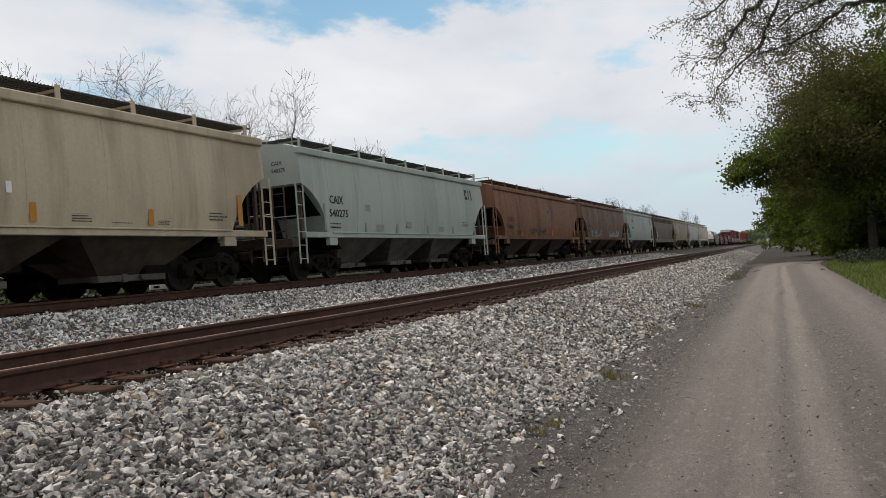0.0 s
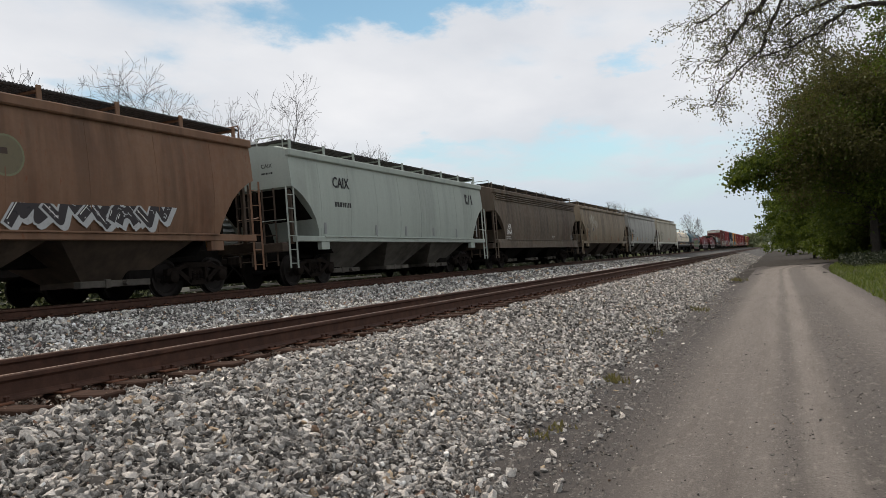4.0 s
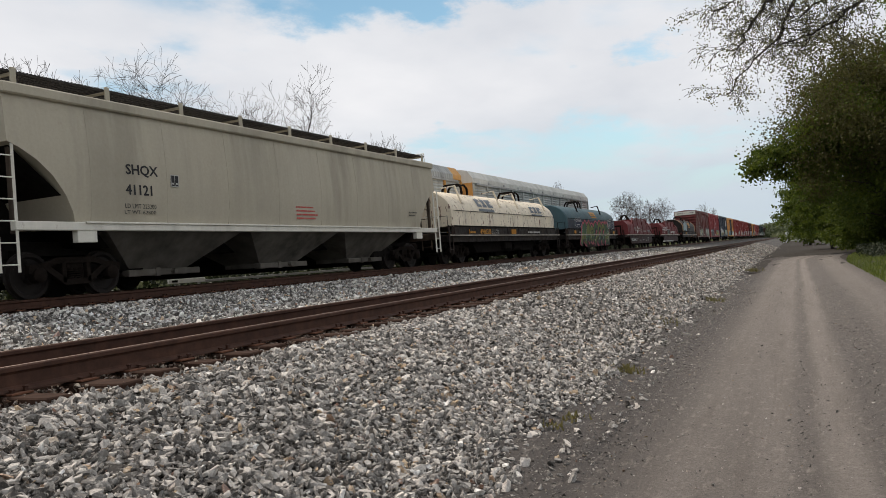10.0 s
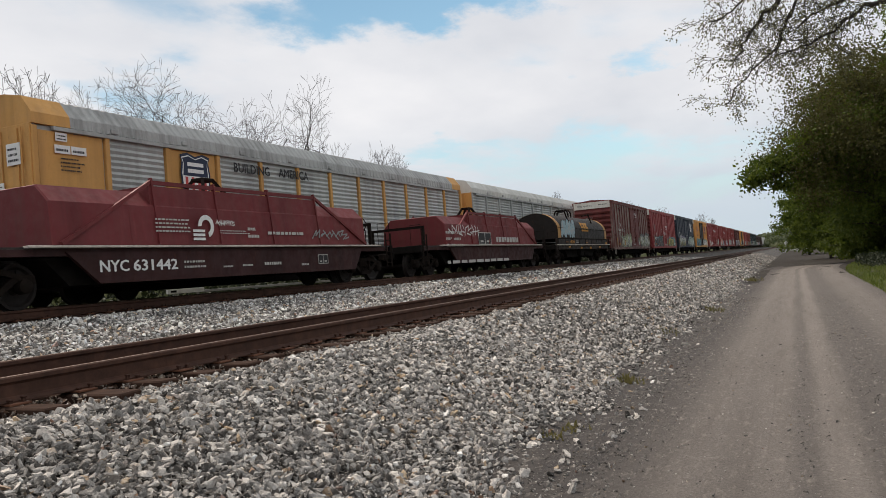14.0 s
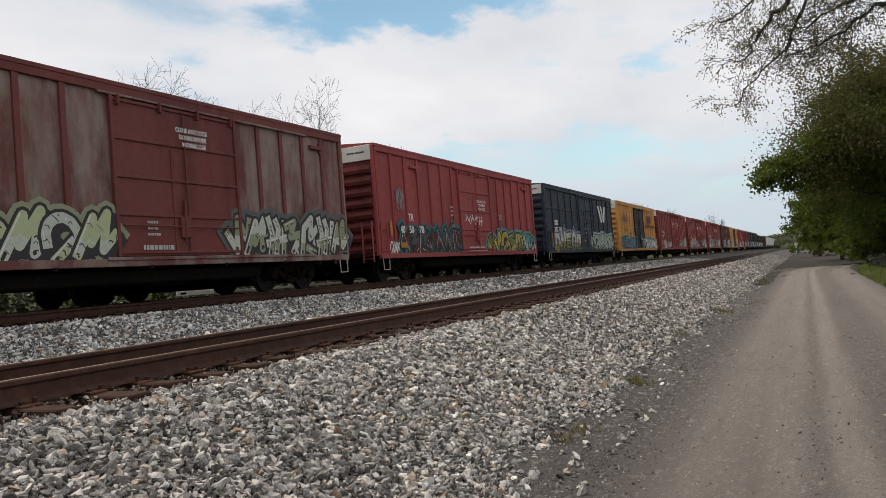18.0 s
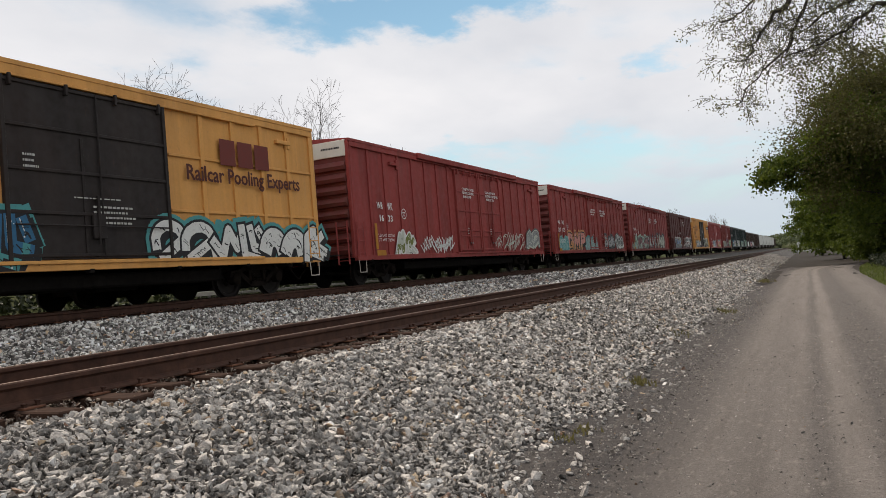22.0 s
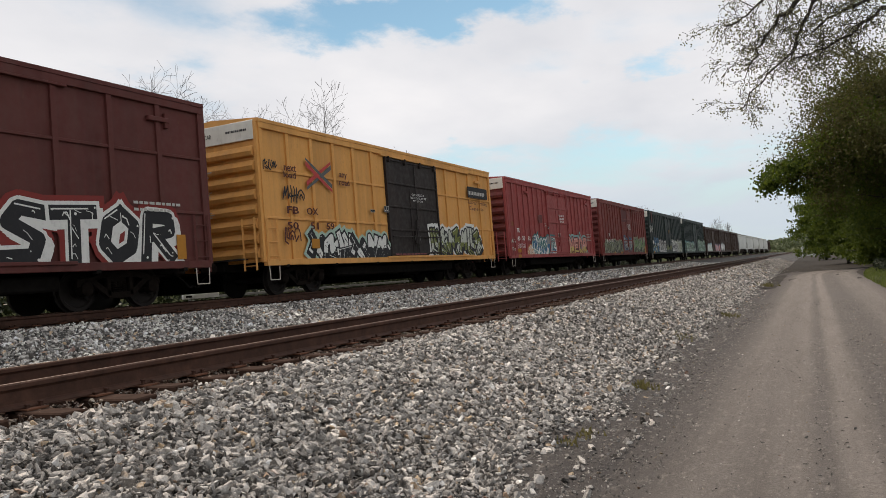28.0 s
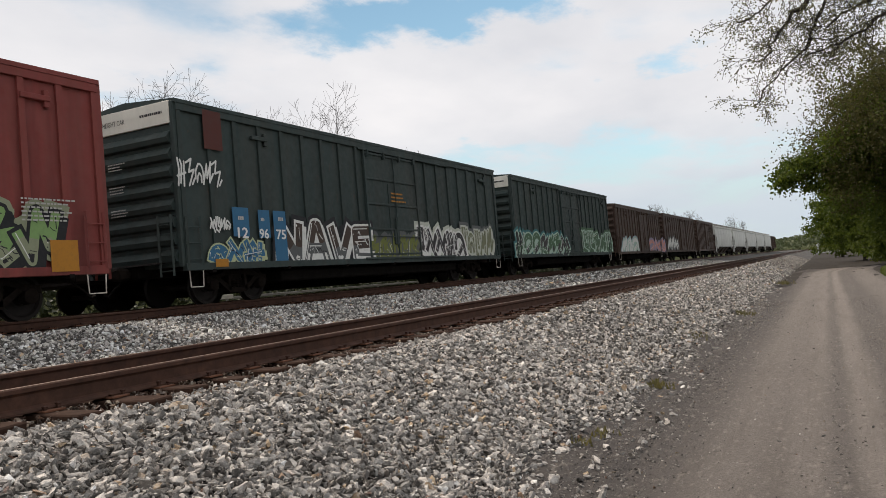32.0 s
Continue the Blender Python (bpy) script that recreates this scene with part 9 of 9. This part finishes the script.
def autorack(y0, y1, label, yellow_end=True):
    car = new_car("autorack", label, "freight car", "car carriers standing on the far track")
    car.location = (TRACK_C, (y0 + y1) / 2, RAIL_B)
    h = (y1 - y0) / 2
    sx, eave, top = 1.55, 4.62, 5.46
    part("body", Shape().box(-sx + 0.06, sx - 0.06, -h, h, 1.05, eave, 0, 0.02), P_RACK, car)
    roof = Shape()
    prof = [(sx, eave), (sx - 0.02, eave + 0.28), (sx - 0.35, top - 0.12), (0.6, top), (-0.6, top), (-sx + 0.35, top - 0.12), (-sx + 0.02, eave + 0.28), (-sx, eave)]
    n = int(2 * (h - 1.2) / 0.30)
    rings = []
    for i in range(n + 1):
        y = -h + 1.2 + 2 * (h - 1.2) * i / n
        for d, k in ((-0.10, 1.0), (-0.05, 1.022), (0.05, 1.022), (0.10, 1.0)):
            rings.append([(x * k, y + d, eave + (z - eave) * k) for x, z in prof])
    roof.loft(rings)
    part("roof", roof, P_ROOF if yellow_end else P_CHALK, car, "corrugated steel roof", smooth=False)
    for sg in (1, -1):
        part("roof_end", Shape().loft([[(x * 1.02, sg * y, eave + (z - eave) * 1.02) for x, z in prof] for y in (h - 1.25, h)]), P_GOLD if yellow_end else P_CHALK, car, "yellow end hood")
    for sg in (1, -1):
        e = Shape().box(-sx, sx, min(sg * (h - 0.02), sg * (h + 0.06)), max(sg * (h - 0.02), sg * (h + 0.06)), 1.0, eave, 0, 0.01)
        for x in (-1.1, -0.5, 0.5, 1.1):
            e.box(x - 0.04, x + 0.04, min(sg * h, sg * (h + 0.10)), max(sg * h, sg * (h + 0.10)), 1.05, eave - 0.1)
        part("end_door", e, P_GOLD, car)
        part("end_panel", Shape().box(-1.3, 1.3, min(sg * (h + 0.06), sg * (h + 0.075)), max(sg * (h + 0.06), sg * (h + 0.075)), 1.1, 2.6, 0, 0.004), P_CHALK, car, "white lower door panel")
    bays = 12
    for i in range(bays + 1):
        y = -h + 0.05 + (2 * h - 0.1) * i / bays
        part("side_post", Shape().box(sx - 0.08, sx + 0.05, y - 0.08, y + 0.08, 1.05, eave - 0.05, 0, 0.015), P_GOLD if yellow_end else P_RACK, car)
    for i in range(bays):
        y = -h + 0.05 + (2 * h - 0.1) * (i + 0.5) / bays
        w = (2 * h - 0.1) / bays / 2 - 0.13
        for r in range(2):
            za, zb = (1.15, 2.90) if r == 0 else (2.98, eave - 0.14)
            s = Shape()
            m = 9
            rings = []
            for j in range(m * 4 + 1):
                z = za + (zb - za) * j / (m * 4)
                rings.append([(sx - 0.03 + 0.022 * math.sin(j * math.pi / 2), y - w, z), (sx - 0.03 + 0.022 * math.sin(j * math.pi / 2), y + w, z)])
            s.loft(rings, cap=False, closed=False)
            if i in ((0,) if yellow_end else ()) or (i == 2 and yellow_end):
                part("side_panel", Shape().box(sx - 0.06, sx - 0.02, y - w, y + w, za, zb), P_GOLD, car, "flat yellow panel")
            else:
                part("side_panel", s, P_RACK, car)
    for k in (1, -1):
        part("eave_rail", Shape().box(min(k * (sx - 0.04), k * (sx + 0.07)), max(k * (sx - 0.04), k * (sx + 0.07)), -h + 0.6, h - 0.6, eave - 0.13, eave - 0.02, 0, 0.01), P_ROOF, car)
    for i in range(9):
        y = -h + 2.6 + (2 * h - 5.2) * i / 8
        part("roof_lug", Shape().box(sx - 0.06, sx + 0.06, y - 0.12, y + 0.12, eave + 0.02, eave + 0.16, 0, 0.015), P_ROOF, car)
    part("side_sill", Shape().box(-sx, sx, -h, h, 0.75, 1.08, 0, 0.02), M_BLACK, car)
    # added low black block keeps the view under the train dark
    part("shade_block", Shape().box(-1.2, 1.2, -h + 3.9, h - 3.9, 0.24, 0.78, 0, 0.03), M_BLACK, car)
    if yellow_end:
        shield(car, sx + 0.05, -h + 5.75, 3.62, 0.86)
        fit_text(car, "BUILDING", sx + 0.06, -h + 7.61, 4.01, 1.98, 0.33, M_DARKINK, 0.012)
        fit_text(car, "AMERICA", sx + 0.06, -h + 10.12, 4.03, 1.93, 0.33, M_DARKINK, 0.012)
        for y in (0.62, 1.13):
            patch(car, "board", sx + 0.02, -h + y, 3.92, 0.48, 0.22, M_WHITE)
            bars(car, sx + 0.03, -h + y + 0.05, 3.95, 0.38, 0.15, 1, M_DARKINK, 3)
        patch(car, "board", sx + 0.02, -h + 0.66, 4.24, 0.36, 0.22, M_WHITE)
        bars(car, sx + 0.03, -h + 0.70, 4.26, 0.28, 0.17, 2, M_DARKINK, 4)
        bars(car, sx + 0.03, -h + 0.78, 3.45, 0.75, 0.40, 4, M_DARKINK, 5)
        for x, z, w, hh in ((-1.35, 3.3, 0.7, 0.5), (0.75, 3.6, 0.5, 0.55), (0.2, 2.9, 0.4, 0.3)):
            part("notice_plate", Shape().box(x, x + w, -h - 0.125, -h - 0.115, z, z + hh, 0, 0.002), M_WHITE, car)
            bars(car, x + 0.06, -h - 0.128, z + 0.06, w - 0.12, hh - 0.12, 3, M_DARKINK, 8, ENDW)
        for x in (-0.06, 0.06, 1.3, -1.3):
            part("lock_rod", Shape().tube((x, -h - 0.12, 1.1), (x, -h - 0.12, eave - 0.1), 0.022, 0.022, 6), P_GOLD, car)
    running_gear_still(car, h)
    return car


def shield(car, x, y, z, size=1.0):
    """A striped shield, a plain badge without its lettering."""
    s = Shape()
    out = [(0, -0.95), (0.45, -0.72), (0.72, -0.35), (0.78, 0.2), (0.70, 0.62), (0.78, 0.85), (0.40, 0.95), (0, 0.82), (-0.40, 0.95), (-0.78, 0.85), (-0.70, 0.62), (-0.78, 0.2), (-0.72, -0.35), (-0.45, -0.72)]
    for m, k, dx in ((0, 1.0, 0.0), (1, 0.9, 0.003)):
        s.add([(x + dx, y + a * k, z + b * k) for a, b in out], [tuple(range(14))], m)
    s.add([(x + 0.006, y + a * 0.86, z + b * 0.86) for a, b in ((0.76, 0.12), (0.70, 0.62), (0.78, 0.85), (0.40, 0.95), (0, 0.82), (-0.40, 0.95), (-0.78, 0.85), (-0.70, 0.62), (-0.76, 0.12))], [tuple(range(9))], 0)
    for i in range(4):
        a = -0.56 + i * 0.32
        s.add([(x + 0.006, y + a, z - 0.55), (x + 0.006, y + a + 0.14, z - 0.55), (x + 0.006, y + a + 0.14, z + 0.06), (x + 0.006, y + a, z + 0.06)], [(0, 1, 2, 3)], 2)
    for j in range(2):
        s.add([(x + 0.009, y - 0.42, z + 0.22 + 0.24 * j), (x + 0.009, y + 0.42, z + 0.22 + 0.24 * j), (x + 0.009, y + 0.42, z + 0.36 + 0.24 * j), (x + 0.009, y - 0.42, z + 0.36 + 0.24 * j)], [(0, 1, 2, 3)], 1)
    s.v = [(a, y + (b - y) * size, z + (c - z) * size) for a, b, c in s.v]
    part("shield", s, [G_NAVY, M_WHITE, G_RED], car, "blue shield badge with red stripes")


def running_gear_still(car, half):
    k = len(WHEELS)
    running_gear(car, half, 2.6)
    del WHEELS[k:]


P_RACK = paint("galvanised sheet", (0.44, 0.46, 0.445), 0.35, 0.02, rough=0.45, shift=31)
P_ROOF = paint("dull zinc roof", (0.40, 0.41, 0.40), 0.4, 0.03, rough=0.5, shift=32)
autorack(13.6, 41.0, "yellow and grey enclosed car carrier standing still")
autorack(42.7, 70.6, "grey enclosed car carrier with a pale roof standing still", False)


def far_hill():
    rng = np.random.default_rng(5)
    n = 30000
    x = rng.uniform(-420, 60, n)
    y = rng.uniform(380, 640, n)
    top = np.clip(3.5 + 5.5 * np.clip((y - 380) / 150, 0, 1) + 1.6 * np.sin(x * 0.03) + 1.0 * np.sin(x * 0.11 + 1), 1, None)
    z = top + rng.uniform(-2.0, 1.8, n) + 0.9 * np.sin(x * 0.7) * np.sin(y * 0.5)
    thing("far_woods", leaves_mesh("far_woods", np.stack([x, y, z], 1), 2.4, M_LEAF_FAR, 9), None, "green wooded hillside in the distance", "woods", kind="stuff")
    xs, ys = np.linspace(-430, 70, 40), np.linspace(375, 660, 16)
    s = Shape()
    vs = [(a, b, max(0, 2 + 5.5 * min(1, max(0, (b - 380) / 150)) + 1.6 * math.sin(a * 0.03)) if b > 376 else 0) for b in ys for a in xs]
    s.add(vs, [(j * 40 + i, j * 40 + i + 1, (j + 1) * 40 + i + 1, (j + 1) * 40 + i) for j in range(15) for i in range(39)])
    thing("hill", s, M_GROUND, "low green hill under the far woods", "hill", kind="structure")


far_hill()

motions()
